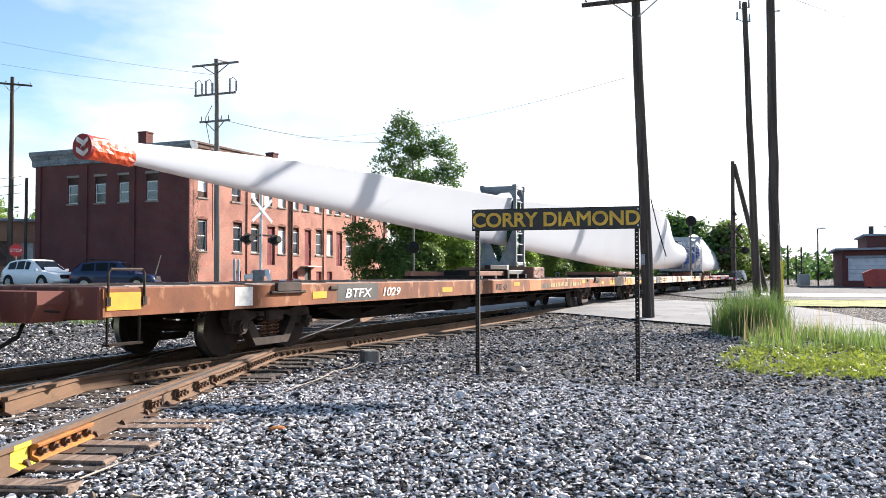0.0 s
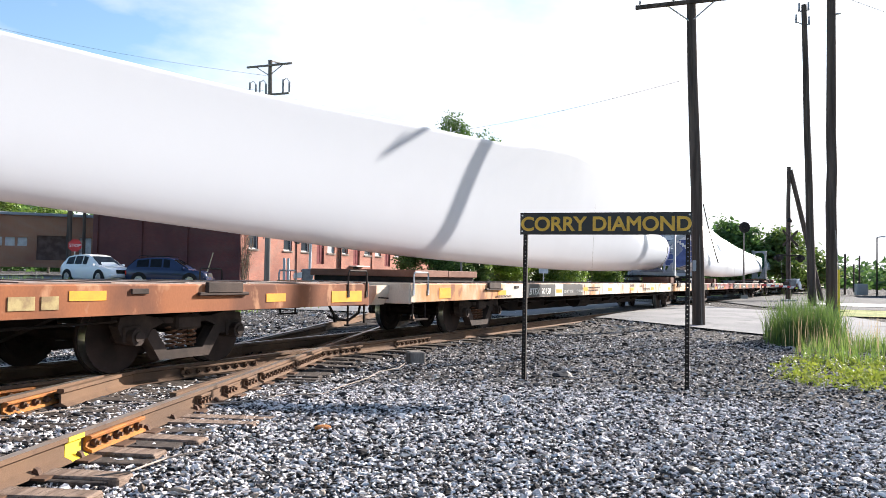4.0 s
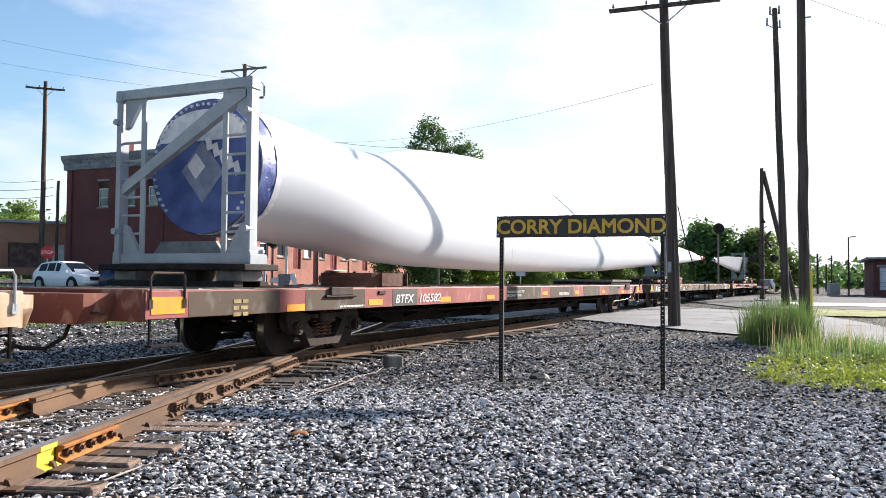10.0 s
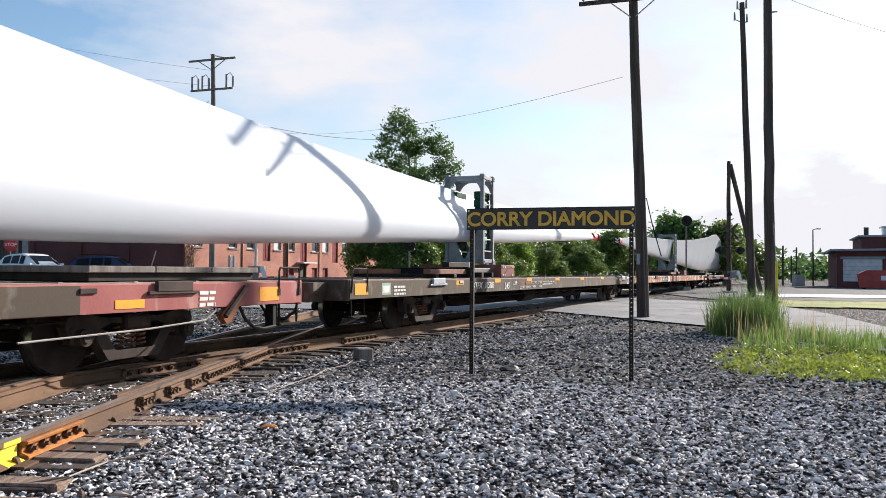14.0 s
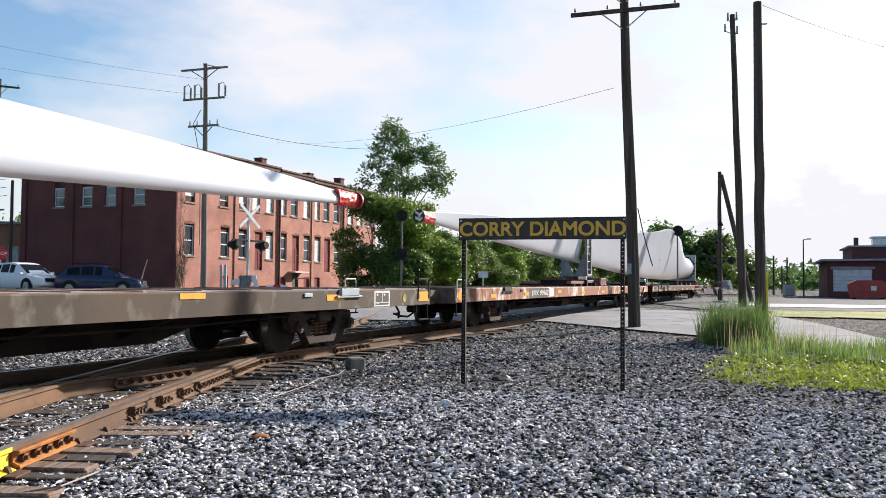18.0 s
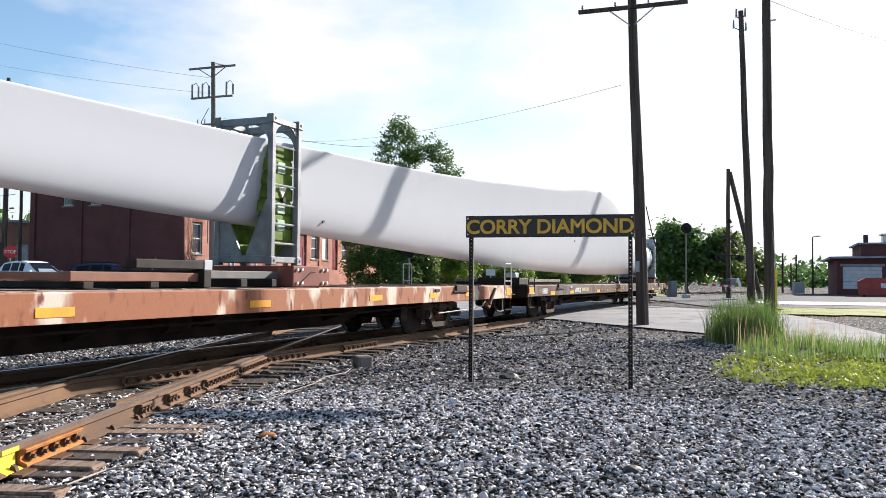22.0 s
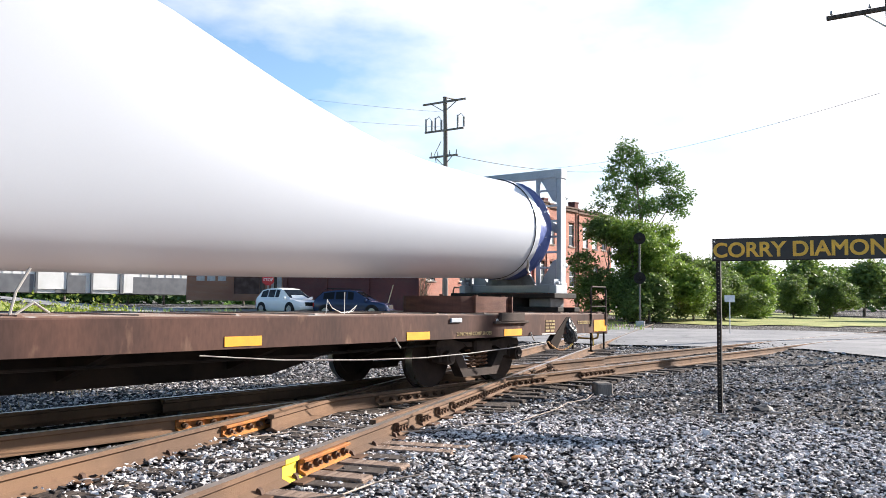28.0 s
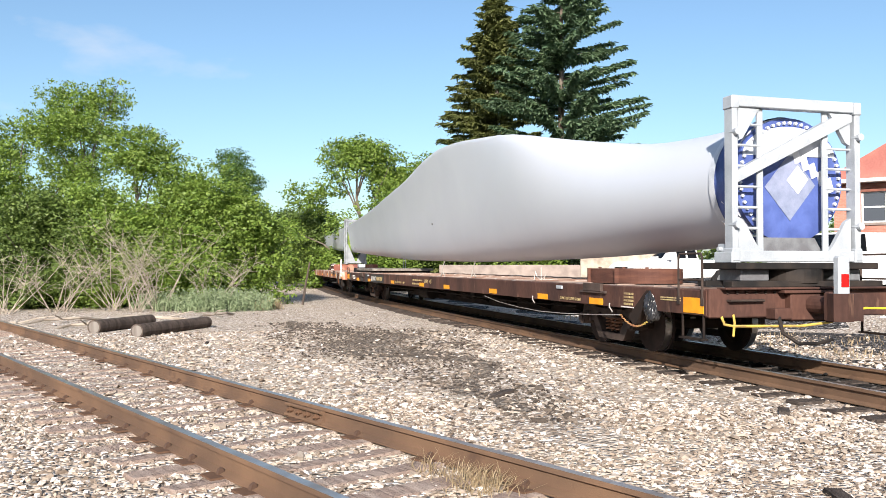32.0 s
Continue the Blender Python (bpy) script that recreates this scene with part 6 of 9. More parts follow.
# local y of a bar points to the far side of its track, so side -1 faces the camera
YB = 0
joint_bar(track_b, WB, 6.18, 0.0, 0.88, YB, M_joint)
joint_bar(track_b, WB, 7.50, 1.505, 0.95, YB, M_joint)
joint_bar(track_b, WB, -7.7, 1.505, 0.7, YB, M_rail)
joint_bar(track_b, WB, 8.30, 0.0, 0.26, YB, M_rail)
joint_bar(track_b, WB, 9.05, 0.0, 0.30, YB, M_rail)
for a, l in ((9.7, 0.35), (10.3, 1.4), (11.8, 1.5), (13.6, 1.6), (15.4, 1.4), (17.0, 1.2)):
    joint_bar(track_b, WB, a, 0.0, l, YB, M_rail)
    joint_bar(track_b, WB, a - 0.6, 1.505, l, YB, M_rail)
for a, l in ((8.45, 0.9), (11.5, 1.5), (14.2, 1.6), (17.0, 1.4)):
    joint_bar(track_a, W, a, 0.0, l, YB, M_joint if a < 9 else M_rail)
joint_bar(track_a, W, 1.2, 0.0, 0.8, YB, M_rail)
bm = B()
p, q = WB(5.93, 0.0), WB(6.15, 0.0)
d = (q - p).normalized()
slab(bm, [(-0.0395, -0.002), (-0.0395, -0.036), (-0.012, -0.052), (-0.012, -0.138), (-0.072, -0.163), (-0.072, -0.17), (-0.010, -0.142), (-0.010, -0.05), (-0.037, -0.034), (-0.037, -0.002)], "x", 0, 0.22)
part("paint_mark", bm, M_yellow, track_b, "yellow paint mark on the rail", at=pose(p.x, p.y, 0, 0, 0, math.degrees(math.atan2(d.y, d.x))))

spike_bm = B()
slab(spike_bm, [(-0.085, -0.165), (-0.07, -0.13), (-0.045, -0.118), (-0.03, -0.15), (-0.05, -0.165)], "x", -0.02, 0.02)
box(spike_bm, -0.10, 0.10, -0.17, -0.05, -0.182, -0.166)
SPIKE = mesh_of("spike", spike_bm, M_bolt)
for i in range(56):
    y = -15 + i * 0.54
    for n in (0.0, 1.505):
        for side in (0, 180):
            if n and side == 0 and i % 2:
                continue
            e, e2 = WB(y, n), WB(y + 1, n)
            part("spike", SPIKE, None, track_b, at=pose(e.x, e.y, 0, 0, 0, math.degrees(math.atan2(e2.y - e.y, e2.x - e.x)) + side))

# long timbers under the diamond, with their ends past the near rail
rt2 = random.Random(21)
for i in range(15):
    y = 7.2 + i * 0.46
    e = WB(y, 0.2 + rt2.uniform(-0.25, 0.1))
    bm = B()
    box(bm, -0.105 - rt2.uniform(0, 0.02), 0.11, -0.55 - rt2.uniform(0, 0.28), 1.1, -0.37, -0.180 - rt2.uniform(0, 0.02), 0.012)
    part("crossing_timber", bm, M_tie, track_b, at=pose(e.x, e.y, 0, 0, 0, math.degrees(math.atan2(UB.y, UB.x)) + rt2.uniform(-2, 2)))
for y, l in ((3.9, 0.75), (4.55, 0.70), (5.12, 0.62), (5.62, 0.58), (6.35, 0.5), (6.9, 0.62), (7.62, 0.80), (7.90, 0.90)):
    e = WB(y, -0.05)
    bm = B()
    box(bm, -0.105, 0.105, -l, 0.1, -0.34, -0.165, 0.014)
    for v in bm.verts:
        v.co.z += 0.012 * noise.noise(v.co * 3)
    part("tie_end", bm, M_tie_brown, track_b, at=pose(e.x, e.y, 0, 0, 0, math.degrees(math.atan2(UB.y, UB.x)) + rt2.uniform(-5, 5)))

block = B()
box(block, -0.13, 0.13, -0.17, 0.17, -0.28, -0.06, 0.02)
tagged(part("wooden_block", block, M_pole_grey, at=pose(-1.2, 13.9, 0, 0, 0, 20)), "short grey timber block standing in the ballast", "timber block")
for x, y, r, m, nm, lb in ((1.08, 12.4, 0.11, M_panel, "dark_rock", "dark angular rock lying beside the sign post"), (-1.44, 7.44, 0.06, M_joint, "rusty_stone", "orange rusty stone lying in the ballast"),
                           (1.47, 6.34, 0.07, M_panel, "dark_rock", "dark lump of rock half sunk in ballast"), (-6.05, 2.45, 0.07, M_brick, "brick_fragment", "red brick fragment on the ballast")):
    bm = B()
    bmesh.ops.create_icosphere(bm, subdivisions=2, radius=r)
    for v in bm.verts:
        v.co *= 1 + 0.4 * noise.noise(v.co * 9 + Vector((x, y, 0)))
        v.co.z *= 0.6
        v.co.x *= 1.4
    tagged(part(nm, bm, m, at=pose(x, y, ground_z(x, y) + r * 0.3, 0, 0, 30)), lb, "rock")

# bond wires lying across the ties
for pts in ([(-2.95, 8.3), (-2.5, 8.6), (-2.2, 9.2), (-1.85, 9.5), (-1.75, 10.1), (-1.55, 10.9), (-1.5, 11.6), (-1.3, 12.3), (-1.28, 13.2)], [(-4.6, 7.3), (-4.2, 7.6), (-4.0, 8.2), (-3.6, 8.6), (-3.2, 8.9), (-2.9, 9.6)],
            [(-2.6, 5.5), (-2.35, 5.6), (-2.3, 6.1), (-2.0, 6.4)], [(0.55, 11.7), (0.9, 11.4), (1.2, 11.5)]):
    bm = B()
    path_tube(bm, [(x, y, -0.155 + 0.02 * math.sin(x * 9 + y * 5)) for x, y in pts], 0.007, 6)
    tagged(part("bond_wire", bm, M_bond), "pale signal bond wire lying across the ties", "wire")

# ---- the name board ----
SL, SR = Vector((0.50, 11.92, 0)), Vector((2.64, 11.33, 0))
sd = (SR - SL).normalized()
sign = thing("name_board", pose(SL.x, SL.y, -0.2, 0, 0, math.degrees(math.atan2(sd.y, sd.x))), "black railway name board with gold letters on two perforated posts", "sign")
wide = (SR - SL).length
bm = B()
box(bm, -0.07, wide + 0.02, -0.055, -0.03, 1.985, 2.285, 0.004)
board = part("board", bm, M_sign_black, sign)
bm = B()
for z in (1.985, 2.275):
    box(bm, -0.07, wide + 0.02, -0.059, -0.052, z, z + 0.012)
part("board_edge", bm, M_black, board)
for i, (x, lo) in enumerate(((0.0, -0.2), (wide - 0.03, -0.4))):
    bm = B()
    box(bm, x - 0.028, x - 0.009, -0.03, 0.03, lo, 2.29)
    box(bm, x + 0.009, x + 0.028, -0.03, 0.03, lo, 2.29)
    for k in range(46):
        box(bm, x - 0.010, x + 0.010, -0.03, 0.03, lo + k * 0.055 * (2.29 - lo) / 2.53, lo + (k * 0.055 + 0.044) * (2.29 - lo) / 2.53)
    part("post", bm, M_black, sign, "black perforated steel post")
words_ = lettering("letters", "CORRY DIAMOND", 0.268, M_sign_gold, board, pose(wide / 2 - 0.02, -0.058, 2.042, 90, 0, 0), "gold capital letters", bold=0.0, squeeze=1.02, align="CENTER")
words_.data.bevel_depth, words_.data.extrude = 0.0075, 0.001
for x, z in ((-0.04, 2.25), (wide - 0.01, 2.25), (-0.04, 2.03), (wide - 0.01, 2.03)):
    bm = B()
    tube(bm, (x, -0.062, z), (x, -0.052, z), 0.012, n=8)
    part("board_bolt", bm, M_alu, board)


# ---- poles, wires and signals ----
def polar(az, d):
    a = radians(az)
    return -math.sin(a) * d, math.cos(a) * d


def pole_body(bm, h, r0, r1, lean=(0, 0), wob=0.02, seed=0):
    rr = random.Random(seed)
    pts, rs = [], []
    for i in range(11):
        t = i / 10
        pts.append((lean[0] * t + rr.uniform(-wob, wob), lean[1] * t + rr.uniform(-wob, wob), -0.4 + (h + 0.4) * t))
        rs.append(r0 + (r1 - r0) * t)
    path_tube(bm, pts, rs, 12)


def utility_pole(x, y, h, r0, r1, label, arm=None, lean=(0, 0), turn=0.0, material=None, group="utility poles", extras=None):
    z = ground_z(x, y)
    ob = thing("utility_pole", pose(x, y, z, 0, 0, turn), label, "utility pole", group)
    bm = B()
    pole_body(bm, h, r0, r1, lean, seed=int(h * 7 + x))
    part("pole", bm, material or M_pole, ob)
    for az_h, half in arm or []:
        bm = B()
        t = az_h / h
        box(bm, lean[0] * t - half, lean[0] * t + half, lean[1] * t - 0.16, lean[1] * t - 0.06, az_h - 0.06, az_h + 0.06, 0.01)
        a = part("crossarm", bm, material or M_pole, ob)
        for sgn in (-1, 1):
            bm = B()
            tube(bm, (lean[0] * t + sgn * half * 0.45, lean[1] * t - 0.08, az_h), (lean[0] * t, lean[1] * t - 0.1, az_h - 0.6), 0.02, n=6)
            part("arm_brace", bm, M_alu, ob)
        for i in range(4):
            bm = B()
            xx = lean[0] * t - half * 0.92 + i * half * 1.84 / 3
            tube(bm, (xx, lean[1] * t - 0.11, az_h + 0.05), (xx, lean[1] * t - 0.11, az_h + 0.14), 0.012, n=6)
            tube(bm, (xx, lean[1] * t - 0.11, az_h + 0.10), (xx, lean[1] * t - 0.11, az_h + 0.20), 0.045, 0.03, n=8)
            part("insulator", bm, M_insul, ob)
    return ob


p1 = utility_pole(6.18, 25.2, 10.85, 0.19, 0.126, "tall dark wooden utility pole with two crossarms beside the road", [(9.66, 1.63), (10.46, 1.63)], lean=(-0.35, 0.0), turn=-20)
bm = B()
box(bm, -0.19, -0.09, -0.22, -0.14, 1.62, 1.94, 0.01)
part("meter_box", bm, M_galv, p1)
bm = B()
tube(bm, (0.09, -0.18, 0.0), (-0.22, -0.05, 8.1), 0.018, n=6)
part("conduit", bm, M_pole_grey, p1)
bm = B()
path_tube(bm, [(0.09, -0.12, 3.6), (0.27, -0.2, 2.8), (0.47, -0.3, 2.1), (0.54, -0.3, 1.86)], 0.016)
part("hanging_cable", bm, M_black, p1)
x2, y2 = polar(-20.55, 47.1)
p2 = utility_pole(x2, y2, 15.65, 0.22, 0.13, "tall dark wooden pole with insulators at its top", lean=(-0.5, 0))
for dx, dz in ((-0.75, 15.45), (-0.28, 15.5), (-0.9, 14.85), (-0.25, 14.75)):
    bm = B()
    tube(bm, (dx, -0.05, dz - 0.15), (dx, -0.05, dz + 0.28), 0.06, 0.045, n=8)
    tube(bm, (dx, -0.05, dz - 0.1), (-0.5, 0, dz - 0.25), 0.025, n=6)
    part("insulator", bm, M_insul, p2)
x3, y3 = polar(-21.6, 24.6)
p3 = utility_pole(x3, y3, 9.2, 0.152, 0.11, "plain dark wooden pole standing in tall grass", lean=(-0.05, 0))
bm = B()
tube(bm, (0.08, 0, 8.58), (0.22, 0, 8.6), 0.023, n=6)
part("bracket", bm, M_alu, p3)
xg, yg = polar(-21.98, 23.6)
gd = thing("guy_guard", pose(xg, yg, ground_z(xg, yg)), "tall yellow plastic guard on a guy wire in the grass", "guy wire guard")
bm = B()
tube(bm, (0, 0, -0.2), (0.0, 0, 1.75), 0.028, 0.03, n=10)
part("guard_tube", bm, M_yellow, gd)
bm = B()
tube(bm, (0, 0, 1.7), (-0.05, 0.1, 2.75), 0.010, n=6)
part("guy_wire", bm, M_cable, gd)

# braced pole by the far signal
x4, y4 = polar(-19.15, 60)
p4 = utility_pole(x4, y4, 8.9, 0.17, 0.12, "short dark pole propped by a slanting brace pole")
bm = B()
tube(bm, (0.1, 0, 8.7), (2.4, 0.4, -0.3), 0.15, 0.17, n=10)
part("brace_pole", bm, M_pole, p4)

# power pole before the factory, with a three-armed top
xh, yh = polar(15.05, 46)
ph = utility_pole(xh, yh, 12.7, 0.17, 0.11, "grey power pole with crossarms and hanging switches", lean=(-0.15, 0.0), turn=-20, material=M_pole_grey)
for zz, half in ((12.4, 1.45), (10.8, 1.3), (9.35, 0.95)):
    bm = B()
    box(bm, -0.15 - half, -0.15 + half, -0.16, -0.06, zz - 0.05, zz + 0.05, 0.01)
    part("crossarm", bm, M_pole_grey, ph)
bm = B()
for sgn in (-1, 1):
    tube(bm, (-0.15 + sgn * 1.4, -0.1, 12.4), (-0.15, 0.9, 12.75), 0.035, n=6)
tube(bm, (-0.15, -0.2, 12.65), (-0.15, 1.2, 12.8), 0.04, n=6)
part("top_frame", bm, M_pole_grey, ph)
for zz, half in ((12.4, 1.2), (9.35, 0.8)):
    for sgn in (-1, 1):
        bm = B()
        tube(bm, (-0.15 + sgn * half * 0.75, -0.1, zz), (-0.15, -0.08, zz - 0.55), 0.025, n=6)
        part("arm_brace", bm, M_pole_grey, ph)
for xx in (-1.15, -0.5, 1.0):
    bm = B()
    path_tube(bm, [(xx - 0.2, -0.14, 10.86), (xx - 0.2, -0.14, 11.55)], 0.06, 6)
    path_tube(bm, [(xx + 0.2, -0.14, 10.86), (xx + 0.2, -0.14, 11.4)], 0.06, 6)
    path_tube(bm, [(xx - 0.2, -0.14, 11.5), (xx + 0.02, -0.14, 11.62), (xx + 0.2, -0.14, 11.38)], 0.02, 6)
    part("fuse_switch", bm, M_insul, ph)
for i in range(4):
    bm = B()
    xx = -0.15 + (-0.85, -0.4, 0.4, 0.85)[i]
    tube(bm, (xx, -0.1, 9.4), (xx, -0.1, 9.65), 0.04, 0.025, n=8)
    part("insulator", bm, M_insul, ph)
bm = B()
path_tube(bm, [(-0.3, -0.15, 10.2), (-0.7, -0.2, 9.5), (-0.25, -0.18, 7.5), (-0.18, -0.2, 3.0)], 0.02)
part("down_cable", bm, M_pole_grey, ph)

xf, yf = polar(27.35, 62)
utility_pole(xf, yf, 13.9, 0.19, 0.12, "distant dark wooden utility pole with one crossarm", [(13.4, 1.2)], turn=25)
xf, yf = polar(26.5, 66)
utility_pole(xf, yf, 7.6, 0.13, 0.1, "short dark pole carrying street wires", turn=25)
xf, yf = polar(61.8, 75)
utility_pole(xf, yf, 10.4, 0.16, 0.11, "pale utility pole behind the grassy bank", [(9.8, 1.1)], turn=60, material=M_pole_grey)
xf, yf = polar(64.6, 60)
utility_pole(xf, yf, 3.6, 0.09, 0.08, "short grey post on the grassy bank", material=M_pole_grey)


def wire(a, b, sag, name="overhead_wire", r=0.011, label="thin overhead wire between poles"):
    bm = B()
    a, b = Vector(a), Vector(b)
    path_tube(bm, [a.lerp(b, i / 16) - Vector((0, 0, sag * 4 * (i / 16) * (1 - i / 16))) for i in range(17)], r, 4)
    return tagged(part(name, bm, M_black), label, "wire")


def at_el(az, d, el):
    x, y = polar(az, d)
    return (x, y, 1.2 + d * math.tan(radians(el)))


wire(at_el(-12.4, 25.7, 12.9), at_el(10.5, 55, 9.2), 0.6, r=0.006)
wire(at_el(15.2, 46, 13.0), at_el(40, 75, 15.5), 0.8, r=0.007)
wire(at_el(15.0, 46, 12.0), at_el(40, 75, 14.0), 0.8, r=0.007)
wire(at_el(15.0, 46, 10.2), at_el(1, 78, 9.3), 0.8, r=0.02)
wire(at_el(-21.4, 24.6, 17.6), at_el(-40, 60, 13), 1.6, r=0.005)
for k in range(3):
    wire(at_el(26.8, 62, 6.0 - k * 0.5), at_el(37, 50, 7.2 - k * 0.5), 0.8, r=0.02)
    wire(at_el(61.8, 75, 7.8 - k * 0.7), at_el(40, 90, 6.4 - k * 0.55), 1.0, r=0.025)
    wire(at_el(61.8, 75, 7.8 - k * 0.7), at_el(100, 95, 7.4 - k * 0.6), 1.0, r=0.025)


def crossing_signal(x, y, turn, arm, label, buck, steel, gate=0.0):
    z = ground_z(x, y)
    ob = thing("crossing_signal", pose(x, y, z, 0, 0, turn), label, "crossing signal", "level crossing signals")
    bm = B()
    tube(bm, (0, 0, 0), (0, 0, 5.0), 0.065, n=10)
    part("mast", bm, steel, ob)
    bm = B()
    box(bm, -0.35, 0.35, -0.3, 0.3, -0.2, 0.15, 0.02)
    part("base", bm, M_concrete, ob)
    for sgn in (-1, 1):
        bm = B()
        slab(bm, [(-0.6, 4.0 + 0.42 * sgn), (-0.53, 4.12 + 0.42 * sgn), (0.6, 4.0 - 0.42 * sgn + 0.0), (0.53, 3.88 - 0.42 * sgn)] if sgn > 0 else
             [(-0.53, 3.46), (-0.6, 3.58), (0.53, 4.54), (0.6, 4.42)], "y", -0.10 - 0.01 * sgn, -0.085 - 0.01 * sgn)
        part("crossbuck_arm", bm, buck, ob)
    bm = B()
    box(bm, -0.90, 0.90, -0.05, 0.05, 2.9, 2.98, 0.01)
    part("lamp_bar", bm, M_black, ob)
    for xx in (-0.80, 0.80):
        bm = B()
        tube(bm, (xx, -0.06, 2.75), (xx, -0.02, 2.75), 0.25, n=20)
        tube(bm, (xx, -0.30, 2.78), (xx, -0.06, 2.75), 0.15, 0.17, n=16)
        lampo = part("lamp_head", bm, M_black, ob)
        bm = B()
        tube(bm, (xx, -0.09, 2.75), (xx, -0.065, 2.75), 0.13, n=16)
        part("lens", bm, M_tail, lampo)
        bm = B()
        tube(bm, (xx, 0.05, 2.75), (xx, 0.28, 2.75), 0.17, 0.13, n=16)
        part("rear_lamp", bm, M_black, ob)
    bm = B()
    tube(bm, (0, 0, 5.0), (0, 0, 5.12), 0.16, 0.18, n=12)
    tube(bm, (0, 0, 5.12), (0, 0, 5.3), 0.16, 0.06, n=12)
    part("bell", bm, M_black, ob)
    # the gate's drive, counterweight and striped arm, swung about the mast
    swing = Matrix.Rotation(radians(gate), 4, "Z")
    bm = B()
    box(bm, -0.36, 0.10, -0.52, -0.12, 0.92, 1.44, 0.03)
    part("gate_motor", bm, M_grey_steel, ob, at=swing)
    bm = B()
    box(bm, 0.11, 0.34, -0.56, -0.14, 1.16, 1.46, 0.03)
    slab(bm, [(0.16, 1.20), (0.34, 1.30), (0.44, 0.86), (0.30, 0.84)], "y", -0.62, -0.54)
    part("gate_crank", bm, M_white_lbl, ob, at=swing)
    bm = B()
    slab(bm, [(-0.74, 1.02), (-0.72, 1.24), (-0.37, 1.30), (-0.37, 1.06)], "y", -0.46, -0.34)
    part("counterweight", bm, steel, ob, at=swing)
    if arm:
        for i in range(int(abs(arm) / 0.3)):
            bm = B()
            a, b = sorted((math.copysign(-0.5 + i * 0.3, arm), math.copysign(-0.5 + (i + 1) * 0.3, arm)))
            u = -0.5 + i * 0.3
            slab(bm, [(a, 0.87 + 0.045 * u), (b, 0.87 + 0.045 * u + 0.013), (b, 1.00 + 0.045 * u), (a, 1.0 + 0.045 * u - 0.013)], "y", -0.68, -0.63)
            part("gate_arm", bm, M_stop if i % 2 else M_white_lbl, ob, at=swing)
    return ob


xs, ys = polar(12.25, 37)
crossing_signal(xs, ys, 56, 2.1, "level crossing signal with crossbuck, lamps and lowered gate arm", M_white_lbl, M_alu, gate=-38)
(ax, ay), (tx_, ty_) = polar(19.24, 56.0), polar(18.61, 56.4)
az0 = ground_z(ax, ay)
stick = thing("leaning_stick", pose(ax, ay, az0), "pale wooden stick leaning by the dark brick wall", "stick")
bm = B()
tube(bm, (0, 0, -0.05), (tx_ - ax, ty_ - ay, 2.42 - az0), 0.045, 0.035, n=8)
part("pole", bm, M_stick, stick)
# twin steel posts beside the signal
for az in (13.96, 13.68):
    xq, yq = polar(az, 38.5)
    po = thing("steel_post", pose(xq, yq, ground_z(xq, yq)), "short grey steel post beside the crossing signal", "post", "twin steel posts")
    bm = B()
    box(bm, -0.05, 0.05, -0.05, 0.05, -0.2, 1.86 - ground_z(xq, yq), 0.01)
    part("post", bm, M_galv, po)
xs, ys = polar(-19.2, 57)
# dark brown mast and crossbuck: the shade of their backlit side as colour
crossing_signal(xs, ys, 20, -3.2, "distant level crossing signal with bell and striped gate arm", M_bogie, M_bogie)


def block_signal(x, y, h, heads, label, r=0.33):
    ob = thing("block_signal", pose(x, y, ground_z(x, y)), label, "railway signal", "railway signals")
    bm = B()
    tube(bm, (0, 0, 0), (0, 0, h), 0.06, n=10)
    part("mast", bm, M_pole_grey, ob)
    for z in heads:
        bm = B()
        tube(bm, (0, -0.14, z), (0, -0.10, z), r, n=24)
        tube(bm, (0, -0.10, z), (0, 0.25, z), 0.16, n=12)
        tube(bm, (0, -0.42, z + 0.02), (0, -0.14, z), 0.10, 0.11, n=12)
        part("signal_head", bm, M_black, ob)
    bm = B()
    box(bm, -0.25, 0.25, -0.2, 0.2, -0.2, 0.3, 0.02)
    part("base", bm, M_concrete, ob)


xs, ys = polar(2.0, 52)
block_signal(xs, ys, 5.4, (5.3, 2.9), "railway signal mast with two round black heads", 0.36)
xs, ys = polar(-16.5, 62)
block_signal(xs, ys, 5.2, (5.0,), "railway signal mast with one round black head", 0.38)
xs, ys = polar(-15.6, 66)
cab = thing("relay_cabinet", pose(xs, ys, ground_z(xs, ys), 0, 0, 20), "grey steel relay cabinet on the grass", "cabinet")
bm = B()
box(bm, -0.30, 0.30, -0.28, 0.28, 0, 1.25, 0.03)
part("body", bm, M_grey_clad, cab)
bm = B()
box(bm, -0.25, 0.25, -0.30, -0.28, 0.12, 1.15, 0.01)
part("door", bm, M_grey_clad, cab)
xs, ys = polar(-3.6, 40)
ss = thing("small_sign", pose(xs, ys, ground_z(xs, ys)), "small white trackside plate on a thin post", "sign")
bm = B()
tube(bm, (0, 0, -0.1), (0, 0, 1.75), 0.025, n=8)
part("post", bm, M_alu, ss)
bm = B()
box(bm, -0.22, 0.22, -0.04, -0.025, 1.45, 1.75, 0.004)
part("plate", bm, M_white_lbl, ss)
xs, ys = polar(27.0, 56)
st = thing("stop_sign", pose(xs, ys, ground_z(xs, ys), 0, 0, 25), "red octagonal stop sign on a steel post", "road sign")
bm = B()
tube(bm, (0, 0, -0.1), (0, 0, 2.6), 0.03, n=8)
part("post", bm, M_alu, st)
bm = B()
slab(bm, [(0.40 * math.cos(radians(22.5 + 45 * i)), 2.35 + 0.40 * math.sin(radians(22.5 + 45 * i))) for i in range(8)], "y", -0.05, -0.035)
face = part("face", bm, M_stop, st)
